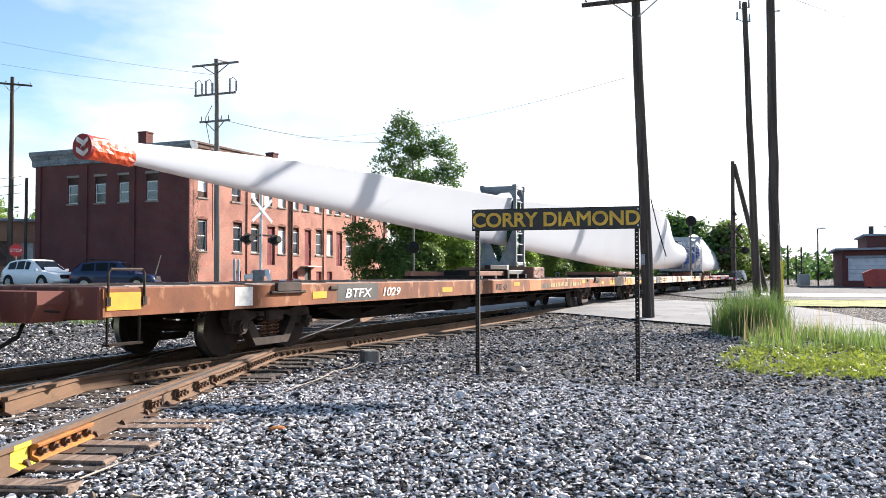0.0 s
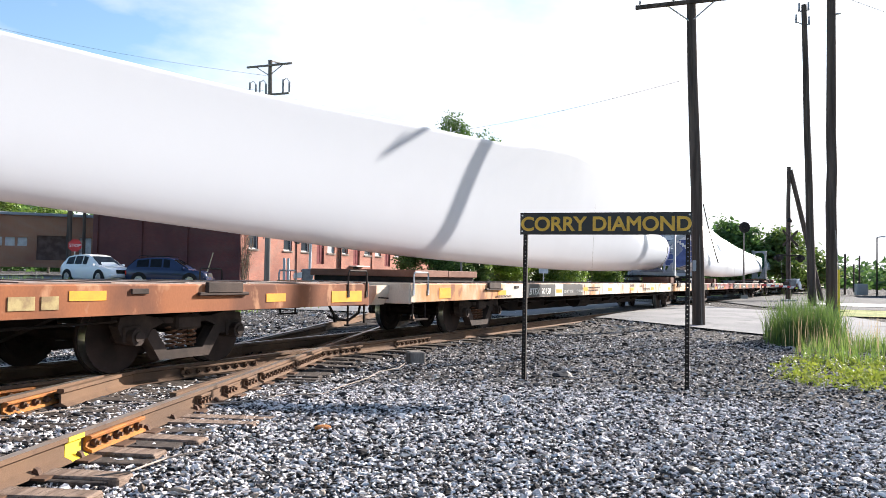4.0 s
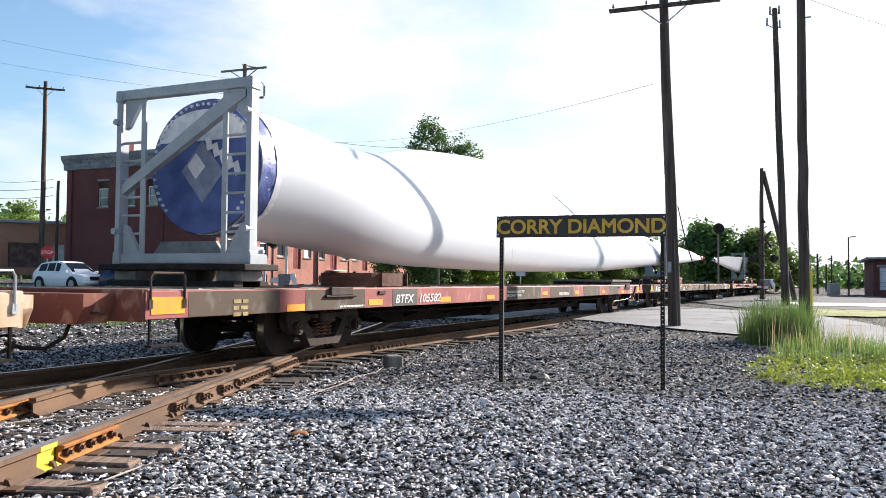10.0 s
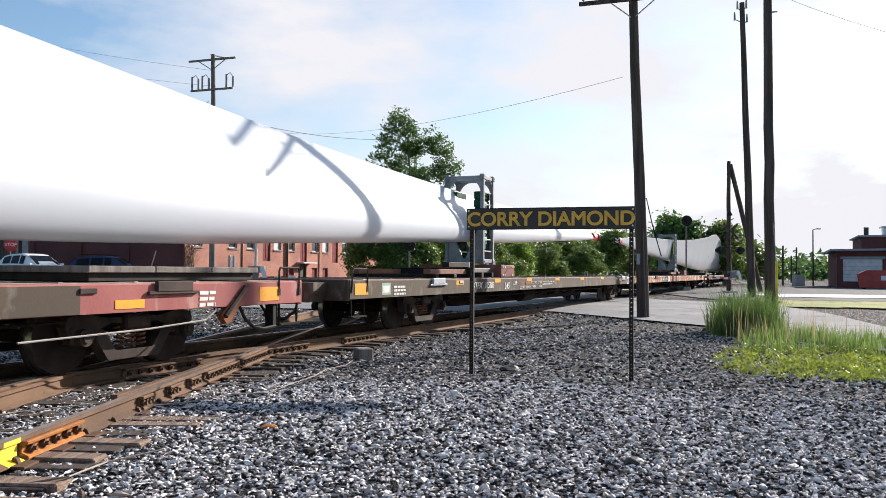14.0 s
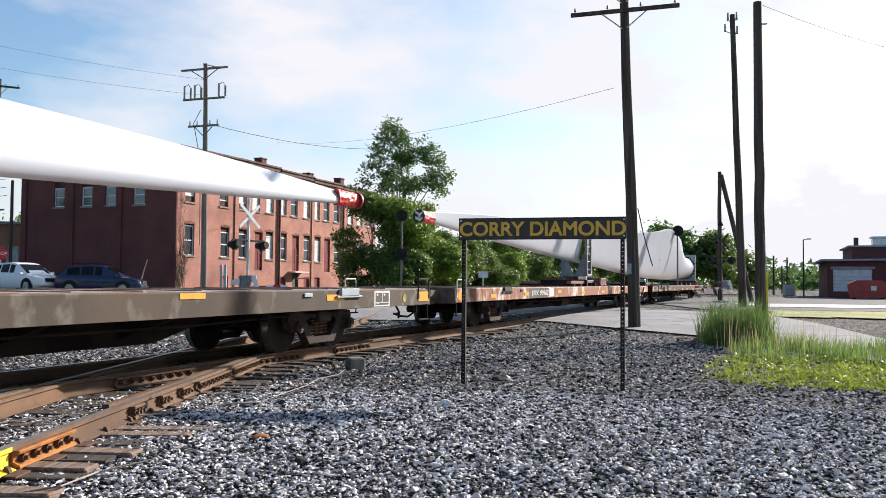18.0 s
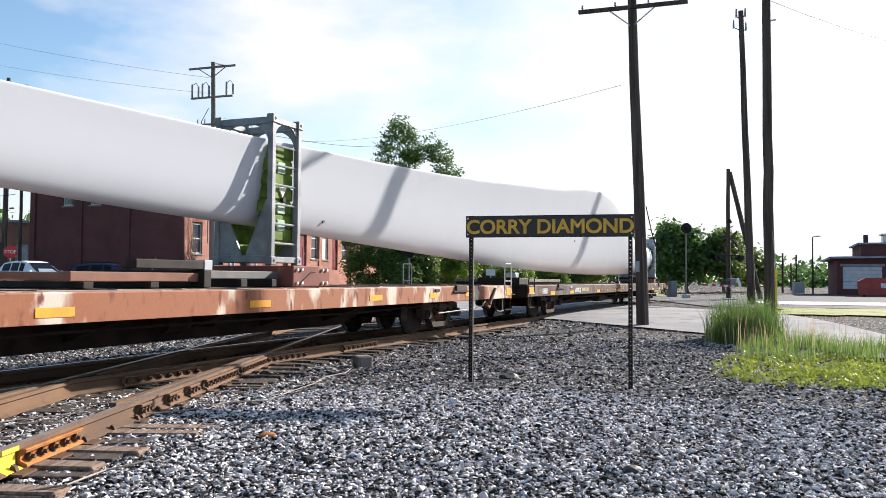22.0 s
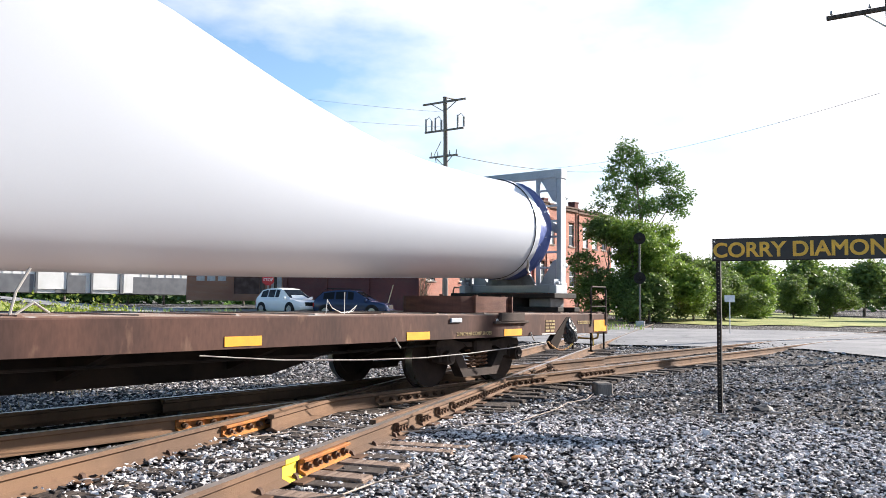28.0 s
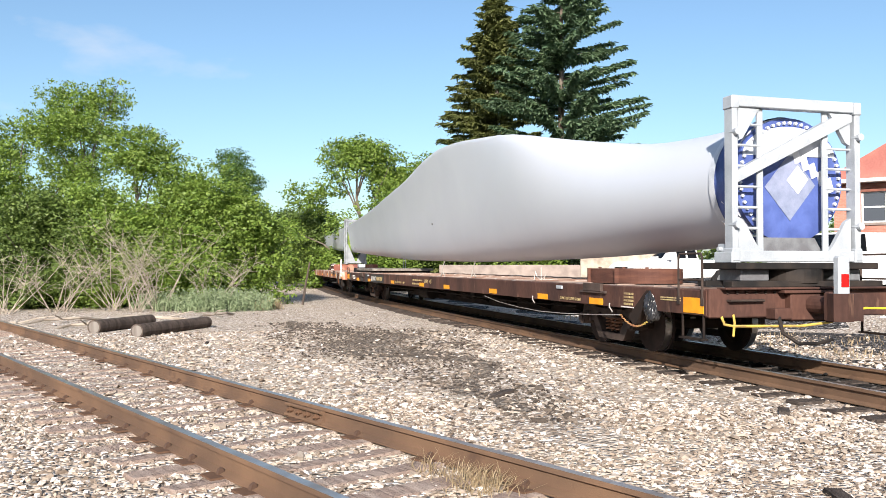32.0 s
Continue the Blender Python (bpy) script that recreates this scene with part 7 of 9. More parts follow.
lettering("word", "STOP", 0.27, M_white_lbl, face, pose(0, -0.052, 2.26, 90, 0, 0), align="CENTER")
xs, ys = polar(-24.15, 95)
lp = thing("street_lamp", pose(xs, ys, ground_z(xs, ys)), "thin tall street lamp beyond the parking lot", "street lamp")
bm = B()
tube(bm, (0, 0, 0), (0, 0, 5.9), 0.09, 0.06, n=8)
part("post", bm, M_pole, lp)
bm = B()
tube(bm, (0, 0, 5.9), (0.5, 0, 6.0), 0.05, n=6)
box(bm, 0.4, 0.8, -0.1, 0.1, 5.92, 6.05, 0.02)
part("lamp_head", bm, M_alu, lp)
for az, h, d in ((-22.4, 2.9, 100), (-23.2, 3.3, 120), (-22.9, 2.4, 130)):
    xs, ys = polar(az, d)
    utility_pole(xs, ys, h + 1.5, 0.12, 0.1, "distant dark post beyond the crossing")
bx, by = polar(-23.3, 98)
ub = thing("utility_box", pose(bx, by, ground_z(bx, by)), "pale metal utility box on the ground", "utility box")
bm = B()
box(bm, -0.55, 0.55, -0.4, 0.4, 0, 1.2, 0.04)
part("body", bm, M_concrete, ub)


# ---- buildings ----
def wall(name, parent, width, height, holes, thick, material, m, at=None):
    """A wall in the x-z plane with its outer face at y = 0, open at each hole (x0, x1, z0, z1)."""
    xs = sorted({0.0, width, *[v for q in holes for v in q[:2]]})
    zs = sorted({0.0, height, *[v for q in holes for v in q[2:4]]})
    bm = B()
    vs = {}

    def v(x, y, z):
        k = (round(x, 4), round(y, 4), round(z, 4))
        if k not in vs:
            vs[k] = bm.verts.new((x, y, z))
        return vs[k]
    for x0, x1 in zip(xs, xs[1:]):
        for z0, z1 in zip(zs, zs[1:]):
            cx, cz = (x0 + x1) / 2, (z0 + z1) / 2
            if not any(q[0] < cx < q[1] and q[2] < cz < q[3] for q in holes):
                for y in (0.0, thick):
                    bm.faces.new((v(x0, y, z0), v(x1, y, z0), v(x1, y, z1), v(x0, y, z1)))
    for x0, x1, z0, z1 in [q[:4] for q in holes] + [(0.0, width, 0.0, height)]:
        for a, b in (((x0, z0), (x1, z0)), ((x1, z0), (x1, z1)), ((x1, z1), (x0, z1)), ((x0, z1), (x0, z0))):
            try:
                bm.faces.new((v(a[0], 0.0, a[1]), v(b[0], 0.0, b[1]), v(b[0], thick, b[1]), v(a[0], thick, a[1])))
            except ValueError:
                pass
    return part(name, bm, material, parent, at=m)


def window(parent, m, w, h, material=None, over=0.0, under=0.0, flat=False):
    """A sash window in its hole: frame, panes, sill and lintel, with boards over and under it where the hole is taller. m stands at the hole's lower corner."""
    bm = B()
    t, full = 0.085, h
    for z0, z1 in ((0.0, under), (h - over, h)):
        if z1 - z0 > 0.05:
            b2 = B()
            box(b2, 0.0, w, 0.12, 0.18, z0, z1)
            part("infill_board", b2, M_board, parent, at=m)
    h = h - over - under
    m = m @ Matrix.Translation((0, 0, under))
    for q in ((0, t, 0, h), (w - t, w, 0, h), (t, w - t, 0, t), (t, w - t, h - t, h), (t, w - t, h * 0.5 - t / 2, h * 0.5 + t / 2)):
        box(bm, q[0], q[1], 0.10, 0.17, q[2], q[3])
    fr = part("window", bm, M_winframe, parent, at=m)
    for z0, z1 in ((t, h * 0.5 - t / 2), (h * 0.5 + t / 2, h - t)):
        bm = B()
        box(bm, t, w - t, 0.13, 0.145, z0, z1)
        mt = material or M_win
        part("pane", bm, mt, fr)
    bm = B()
    box(bm, -0.08, w + 0.08, -0.07, 0.1, -under - 0.12, -under, 0.01)
    part("sill", bm, M_stonetrim, fr)
    bm = B()
    up = full - under
    if flat:
        box(bm, -0.10, w + 0.10, -0.03, 0.09, up - 0.01, up + 0.16, 0.01)
    else:
        k = 6
        top = [(-0.06 + (w + 0.12) * i / k, up + 0.06 + 0.13 * math.sin(math.pi * i / k)) for i in range(k + 1)]
        slab(bm, [(-0.06, up - 0.02)] + [(w + 0.06, up - 0.02)] + top[::-1], "y", -0.025, 0.08)
    part("lintel", bm, M_stonetrim if flat else M_lintel, fr)
    return fr


def door(parent, m, w, h, material):
    bm = B()
    box(bm, 0.02, w - 0.02, 0.12, 0.18, 0.0, h - 0.02)
    dr = part("door", bm, material, parent, at=m)
    for i in range(2):
        bm = B()
        box(bm, 0.08 + i * (w / 2 - 0.04), w / 2 - 0.06 + i * (w / 2 - 0.04), 0.10, 0.125, 0.15, h * 0.62, 0.008)
        part("door_panel", bm, material, dr)
    bm = B()
    tube(bm, (w * 0.85, 0.07, h * 0.45), (w * 0.85, 0.12, h * 0.45), 0.035, n=8)
    part("handle", bm, M_alu, dr)
    bm = B()
    k = 6
    top = [(-0.06 + (w + 0.12) * i / k, h + 0.06 + 0.13 * math.sin(math.pi * i / k)) for i in range(k + 1)]
    slab(bm, [(-0.06, h - 0.02)] + [(w + 0.06, h - 0.02)] + top[::-1], "y", -0.025, 0.08)
    part("lintel", bm, M_lintel, dr)


rb = random.Random(9)
# corner of the factory nearest the line
FB = Matrix.Translation(Vector((A0, 0, 0)) + UA * 49.0 + NA * 30.0 + Vector((0, 0, 0.2))) @ Matrix.Rotation(radians(YAW_A), 4, "Z")
factory = thing("brick_factory", FB, "long two-storey red brick factory with rows of tall windows", "factory building")
H, LF, WG = 9.75, 30.0, 14.2
upper = [1.3, 5.1, 7.4, 9.2, 11.1, 13.0, 14.7, 16.7, 18.4, 20.1, 22.0, 24.7, 26.6, 28.5]
lower = [1.3, 5.3, 7.5, 9.6, 11.1, 13.1, 15.0, 16.8, 18.6, 20.3, 22.1, 25.1, 26.7]
doors = {9.6, 15.0, 20.3, 25.1}
holes = [(x - 0.52, x + 0.52, 6.35, 8.55) for x in upper]
holes += [(x - 0.52, x + 0.52, (1.75 if x in doors else 2.65), (4.75 if x in doors else 4.85)) for x in lower]
holes += [(x - 0.45, x + 0.45, 0.25, 1.25) for x in (5.3, 7.5, 13.1, 16.8, 18.6)] + [(14.5, 15.5, 0.05, 1.6)]
front = wall("wall_front", factory, LF, H, holes, 0.4, M_brick, Matrix())
for i, x in enumerate(upper):
    window(front, pose(x - 0.52, 0, 6.35), 1.04, 2.2, M_win if i in (1, 6, 9, 10, 13) else M_win_pale, 0.5 if i < 6 else 0.2, 0.42 if i < 3 else 0.0)
for i, x in enumerate(lower):
    if x in doors:
        door(front, pose(x - 0.52, 0, 1.75), 1.04, 3.0, M_door_red)
    else:
        window(front, pose(x - 0.52, 0, 2.65), 1.04, 2.2, M_win_pale if i in (4, 8) else M_win, 0.35 if i % 3 else 0.1)
for x in (5.3, 7.5, 13.1, 16.8, 18.6):
    bm = B()
    box(bm, x - 0.44, x + 0.44, 0.12, 0.2, 0.25, 1.25)
    part("cellar_hatch", bm, M_door_red, front)
bm = B()
box(bm, 14.5, 15.5, 0.14, 0.2, 0.05, 1.6)
part("cellar_door", bm, M_panel, front)
bm = B()
box(bm, 13.9, 16.1, -0.7, 0.0, 1.62, 1.72, 0.01)
part("door_canopy", bm, M_winframe, front)
gw = [3.3, 5.8, 8.0, 10.6]
# the gable faces away from the sun; its shade is in the brick colour
gable = wall("wall_gable", factory, WG, H, [(WG - q - 0.5, WG - q + 0.5, 6.15, 8.05) for q in gw], 0.4, M_brick_shaded, Matrix.Translation((0.0, WG, 0)) @ Matrix.Rotation(radians(-90), 4, "Z"))
for q in gw:
    window(gable, pose(WG - q - 0.5, 0, 6.15), 1.0, 1.9, M_win, 0.52, 0.0, True)
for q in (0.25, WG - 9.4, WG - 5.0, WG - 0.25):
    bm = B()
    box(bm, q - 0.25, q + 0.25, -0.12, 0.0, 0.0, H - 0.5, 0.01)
    part("pilaster", bm, M_brick_shaded, gable)
bm = B()
slab(bm, [(-0.02, H - 0.75), (-0.14, H - 0.72), (-0.16, H - 0.30), (-0.42, H + 0.05), (-0.46, H + 0.32), (0.42, H + 0.32), (0.42, H - 0.75)], "x", -0.35, WG + 0.30)
part("gable_cornice", bm, M_zinc, gable)
for a, b, up in ((0.0, 6.6, 0.30), (6.6, 12.4, 0.32), (12.4, 17.7, 0.20), (17.7, 23.0, 0.10), (23.0, 30.0, 0.04)):
    bm = B()
    box(bm, a + 0.02, b - 0.02, -0.16, 0.42, H + up - 0.32, H + up - 0.05, 0.015)
    box(bm, a + 0.02, b - 0.02, -0.24, 0.42, H + up - 0.05, H + up + 0.10, 0.015)
    part("cornice", bm, M_cornice, front)
for x in (6.6, 12.4, 17.7, 23.0):
    bm = B()
    box(bm, x - 0.22, x + 0.22, -0.08, 0.0, 0.0, H, 0.01)
    part("pilaster", bm, M_brick, front)
bm = B()
box(bm, 0.0, LF, 0.4, WG, H - 0.25, H - 0.1)
part("roof", bm, M_roof, factory)
bm = B()
box(bm, LF - 0.4, LF, 0.4, WG, 0, H)
part("wall_end", bm, M_brick, factory)
bm = B()
box(bm, 0.4, LF - 0.4, WG - 0.4, WG, 0, H - 0.1)
part("wall_back", bm, M_brick, factory)
for x, y, h in ((1.2, 5.0, 1.35), (1.2, 9.6, 1.2), (12.0, 1.6, 1.1), (19.5, 1.6, 0.8), (24.5, 1.2, 0.9)):
    bm = B()
    box(bm, x - 0.36, x + 0.36, y - 0.36, y + 0.36, H - 0.2, H + h, 0.02)
    box(bm, x - 0.40, x + 0.40, y - 0.40, y + 0.40, H + h, H + h + 0.12, 0.02)
    part("chimney", bm, M_brick_shaded, factory)
for x in (12.35, 23.1):
    bm = B()
    tube(bm, (x, -0.14, 0), (x, -0.14, H - 0.4), 0.06, n=8)
    part("downpipe", bm, M_cornice, front)
for k in range(13):
    x, z = rb.uniform(0.05, 0.9), rb.uniform(0.0, 1.5)
    pts = [(x, -0.03, z)]
    for _ in range(rb.randint(5, 9)):
        x, z = min(2.6, max(0.02, x + rb.uniform(-0.32, 0.42))), z + rb.uniform(0.25, 0.75)
        pts.append((x, -0.03 - rb.random() * 0.05, min(z, H - 1.8)))
    bm = B()
    path_tube(bm, pts, [0.024 - 0.016 * q / len(pts) for q in range(len(pts))], 4)
    part("bare_vine", bm, M_vine, front)
for x, z, r in ((0.45, 4.4, 0.8), (0.9, 2.2, 0.7), (0.5, 6.2, 0.5), (0.4, 1.2, 0.6)):
    bm = B()
    for i in range(90):
        a, q = rb.uniform(0, 6.28), r * rb.random() ** 0.5
        c = Vector((max(0.05, x + 0.6 * q * math.cos(a)), -0.04 - rb.random() * 0.1, z + 1.3 * q * math.sin(a)))
        d, e = Vector((rb.uniform(-1, 1), rb.uniform(-0.3, 0.3), rb.uniform(-1, 1))) * 0.07, Vector((rb.uniform(-1, 1), rb.uniform(-0.3, 0.3), rb.uniform(-1, 1))) * 0.07
        bm.faces.new([bm.verts.new(c - d), bm.verts.new(c + e), bm.verts.new(c + d)])
    part("dry_ivy", bm, M_vine, front)

# low brick building with a garage door, on the rising ground
gx, gy = polar(32.2, 76)
g = thing("brick_garage", pose(gx, gy, 1.3, 0, 0, 27), "low orange-brick building with garage door and small windows", "garage building")
gh = [(4.0, 6.2, 0.6, 2.6), (0.8, 1.5, 1.7, 2.4), (1.7, 2.4, 1.7, 2.4), (2.6, 3.3, 1.7, 2.4), (7.2, 8.1, 0.5, 2.5)]
gfront = wall("wall_front", g, 15.0, 4.2, gh, 0.35, M_brick_tan, Matrix())
for q in gh:
    bm = B()
    box(bm, q[0], q[1], 0.16, 0.22, q[2], q[3])
    part("garage_door" if q[1] - q[0] > 2 else "window", bm, M_cornice if q[1] - q[0] > 2 else M_winframe, gfront)
bm = B()
box(bm, 0.0, 15.0, 0.36, 9.0, 0, 4.15)
part("body", bm, M_brick_tan, g)
bm = B()
box(bm, -0.25, 15.25, -0.25, 9.2, 4.2, 4.42, 0.02)
part("roof", bm, M_grey_trim, g)

# white metal warehouse on the bank
wx, wy = polar(53.4, 98)
wh = thing("white_warehouse", pose(wx, wy, 2.0, 0, 0, 57), "long white metal warehouse with grey lower walls and loading bays", "warehouse")
WL = 42
bm = B()
box(bm, 0, WL, 0.05, 14, 0, 5.4)
part("body", bm, M_white_clad, wh)
bm = B()
box(bm, -0.4, WL + 0.4, -0.4, 14.4, 5.4, 5.7)
part("roof", bm, M_white_clad, wh)
for i in range(WL):
    bm = B()
    box(bm, i + 0.42, i + 0.5, 0.0, 0.05, 1.6, 5.4)
    part("cladding_rib", bm, M_white_clad, wh)
for a, b in ((0.0, 3.0), (9.6, 12.0), (17.0, 21.5), (23.8, 27.0), (32.0, 41.0)):
    bm = B()
    box(bm, a, b, -0.06, 0.05, 0.0, 2.0)
    part("grey_base", bm, M_grey_clad, wh)
for a in (5.0, 12.8, 21.9, 27.8):
    bm = B()
    box(bm, a, a + 3.0, -0.12, 0.0, 0.4, 3.8, 0.02)
    part("bay_door", bm, M_white_clad, wh)
    for xx in (a - 0.25, a + 3.05):
        bm = B()
        box(bm, xx, xx + 0.2, -0.2, 0.0, 0.0, 4.0)
        part("bay_post", bm, M_grey_clad, wh)
bm = B()
box(bm, 31.3, 32.4, -0.10, 0.0, 0.1, 2.6, 0.01)
part("door", bm, M_white_clad, wh)

# dock building across the lot
dx, dy = polar(-25.5, 86)
dk = thing("dock_building", pose(dx, dy, ground_z(dx, dy), 0, 0, -22), "dark red brick building with loading dock and rooftop unit", "loading building")
dwl = wall("wall_front", dk, 22, 3.5, [(0.5, 3.8, 0.6, 2.7), (8.4, 9.4, 0.5, 2.5)], 0.3, M_brick_shaded, Matrix())
bm = B()
box(bm, 0.3, 4.0, -0.05, 0.0, 2.7, 2.92)
part("dock_lintel", bm, M_grey_trim, dwl)
for i in range(6):
    bm = B()
    box(bm, 0.52, 3.78, 0.12, 0.16, 0.62 + i * 0.345, 0.95 + i * 0.345)
    part("shutter_slat", bm, M_win_pale, dwl)
bm = B()
box(bm, 0.0, 22, 0.3, 14, 0, 3.4)
part("body", bm, M_brick_shaded, dk)
bm = B()
slab(bm, [(-0.6, 3.42), (22.4, 3.62), (22.4, 3.82), (-0.6, 3.6)], "y", -0.7, 14)
part("roof", bm, M_grey_trim, dk)
bm = B()
box(bm, 2.4, 22, 4, 14, 3.6, 4.9)
part("upper_storey", bm, M_brick_shaded, dk)
bm = B()
box(bm, 2.1, 22.3, 3.7, 14.3, 4.9, 5.05)
part("upper_roof", bm, M_grey_trim, dk)
bm = B()
box(bm, 4.4, 6.0, 5, 6.6, 5.05, 5.8, 0.04)
box(bm, 4.2, 6.2, 4.8, 6.8, 5.8, 5.95, 0.03)
part("rooftop_unit", bm, M_alu, dk)
bm = B()
tube(bm, (2.9, 5, 5.05), (2.9, 5, 5.85), 0.22, n=12)
part("vent_pipe", bm, M_panel, dk)
dx, dy = polar(-27.75, 80)
du = thing("dumpster", pose(dx, dy, ground_z(dx, dy), 0, 0, -22) @ Matrix.Scale(0.78, 4), "red steel dumpster standing beside the dock", "dumpster")
bm = B()
slab(bm, [(-1.8, 0.2), (1.8, 0.2), (2.0, 1.7), (1.2, 2.1), (-1.2, 2.1), (-2.0, 1.7)], "y", -0.9, 0.9)
part("body", bm, M_dumpster, du)
bm = B()
for xx in (-1.5, 1.3):
    box(bm, xx, xx + 0.2, -0.95, 0.95, 0.0, 0.22)
part("skid", bm, M_black, du)
bm = B()
box(bm, 0.2, 0.75, -0.93, -0.9, 1.0, 1.5)
part("label", bm, M_white_lbl, du)

# two-storey brick house behind the yard
hx, hy = polar(108.3, 60)
ho = thing("brick_house", pose(hx, hy, -0.2, 0, 0, 12) @ Matrix.Scale(1.22, 4), "two-storey red brick house with faded red shingle roof", "house")
hw = wall("wall_front", ho, 9, 5.4, [(1.2, 2.3, 3.3, 4.8), (4.2, 5.3, 3.3, 4.8), (6.8, 7.9, 3.3, 4.8), (1.2, 2.3, 0.8, 2.4), (6.8, 7.9, 0.8, 2.4)], 0.3, M_brick, Matrix.Translation((0, 4.5, 0)) @ Matrix.Rotation(radians(-90), 4, "Z") @ Matrix.Translation((-4.5, -4.5, 0)))
hw.matrix_basis = Matrix.Rotation(radians(90), 4, "Z") @ Matrix.Translation((-4.5, -4.5, 0))
for q in ((1.2, 3.3), (4.2, 3.3), (6.8, 3.3), (1.2, 0.8), (6.8, 0.8)):
    window(hw, pose(q[0], 0, q[1]), 1.1, 1.5, None)
bm = B()
box(bm, -4.5, 4.18, -4.5, 4.5, 0, 5.4)
part("body", bm, M_brick, ho)
bm = B()
slab(bm, [(-5.0, 5.35), (5.0, 5.35), (0.0, 8.2)], "x", -4.9, 4.9)
part("roof", bm, M_redroof, ho)
bm = B()
box(bm, -4.6, 5.1, -4.9, 4.9, 5.2, 5.38, 0.02)
part("eaves", bm, M_winframe, ho)
# sheds and low walls behind the yard
for az, d, w, h, m, nm, lb in ((62, 95, 9, 3.4, M_white_clad, "white_shed", "small white shed on the far bank"), (77, 72, 6, 2.8, M_white_clad, "white_shed", "white shed half hidden by trees"),
                               (134, 48, 9, 1.25, M_stonetrim, "block_wall", "low pale block wall behind the track"), (127, 40, 4, 1.8, M_twig, "wooden_crate_stack", "tan stacked crates behind the track")):
    sx, sy = polar(az, d)
    sh = thing(nm, pose(sx, sy, ground_z(sx, sy) - 0.1, 0, 0, az), lb, "shed" if "shed" in nm else "wall" if "wall" in nm else "crates")
    bm = B()
    box(bm, -w / 2, w / 2, -2, 2, 0, h, 0.02)
    part("body", bm, m, sh)
    if "shed" in nm:
        bm = B()
        slab(bm, [(-2.3, h - 0.05), (2.3, h - 0.05), (0, h + 1.0)], "x", -w / 2 - 0.3, w / 2 + 0.3)
        part("roof", bm, M_grey_trim, sh)


# ---- road, lots and grass ----
def ribbon(name, near, far, material, lift, label, category, across=10, along=12):
    """A strip between two edges, each a list of (x, y)."""
    def along_edge(e, t):
        k = t * (len(e) - 1)
        i = min(int(k), len(e) - 2)
        return Vector(e[i]).lerp(Vector(e[i + 1]), k - i)
    bm = B()
    rows = []
    for i in range(along * (len(near) - 1) + 1):
        t = i / (along * (len(near) - 1))
        a, b = along_edge(near, t), along_edge(far, t)
        row = []
        for j in range(across + 1):
            p = a.lerp(b, j / across)
            row.append(bm.verts.new((p.x, p.y, ground_z(p.x, p.y) + lift)))
        rows.append(row)
    for q, w in zip(rows, rows[1:]):
        for j in range(across):
            bm.faces.new((q[j], q[j + 1], w[j + 1], w[j]))
    return tagged(part(name, bm, material, smooth=True), label, category, kind="structure")


ribbon("road", [(16, -2), (11, 8), (8.4, 15), (7.3, 22.0), (3.8, 27.6), (-1.8, 28.5), (-9, 31), (-17, 34), (-32, 40), (-60, 50)],
       [(22, 4), (16, 12), (11.2, 19), (13, 32), (8, 46), (-1.5, 47), (-12, 46), (-22, 50), (-40, 60), (-66, 72)], M_asphalt, 0.05, "grey patched asphalt road over the level crossing", "road")
ribbon("parking_lot", [(13, 40), (20, 38), (30, 34), (60, 30)], [(14, 62), (24, 72), (38, 80), (80, 84)], M_asphalt_dark, 0.045, "worn asphalt parking lot beside the dock", "parking lot")
ribbon("concrete_slab", [(17.5, 44), (21, 43), (25.5, 42)], [(18.5, 51), (23, 50.5), (27.5, 48.5)], M_concrete, 0.065, "bright pale concrete slab in the lot", "pavement")
ribbon("parking_lot", [(-22, 48), (-30, 52), (-50, 62)], [(-16, 55), (-24, 62), (-46, 78)], M_asphalt, 0.055, "asphalt lot beside the brick factory", "parking lot")
patch_sheet("grass_strip", [(12.5, 30), (15.5, 29), (22, 33), (21, 37), (15, 39)], M_grass, 0.06, "strip of yellowish mown grass by the road", 0.6, "grass")
patch_sheet("lawn", [(9, 56), (15, 62), (24, 80), (30, 100), (10, 120), (-10, 110), (-4, 66), (2, 56)], M_grass, 0.05, "sunlit lawn beyond the road", 1.2, "grass")
patch_sheet("far_lawn", [(-8, 51), (-3, 52), (-3, 60), (-9, 62), (-15, 57)], M_grass, 0.05, "grass verge before the factory", 0.7, "grass")
bank = [(-13, 14), (-16, 22), (-20, 30), (-28, 36), (-44, 44), (-70, 60), (-100, 60), (-100, 10), (-60, -6), (-30, -2), (-18, 4)]
patch_sheet("grassy_bank", bank, M_grass, 0.05, "sunlit grassy bank rising behind the line", 1.5, "grass")
ribbon("asphalt_drive", [(-40, 52), (-52, 58), (-70, 66)], [(-37, 56), (-50, 63), (-68, 71)], M_asphalt, 0.12, "asphalt drive along the warehouse", "road")


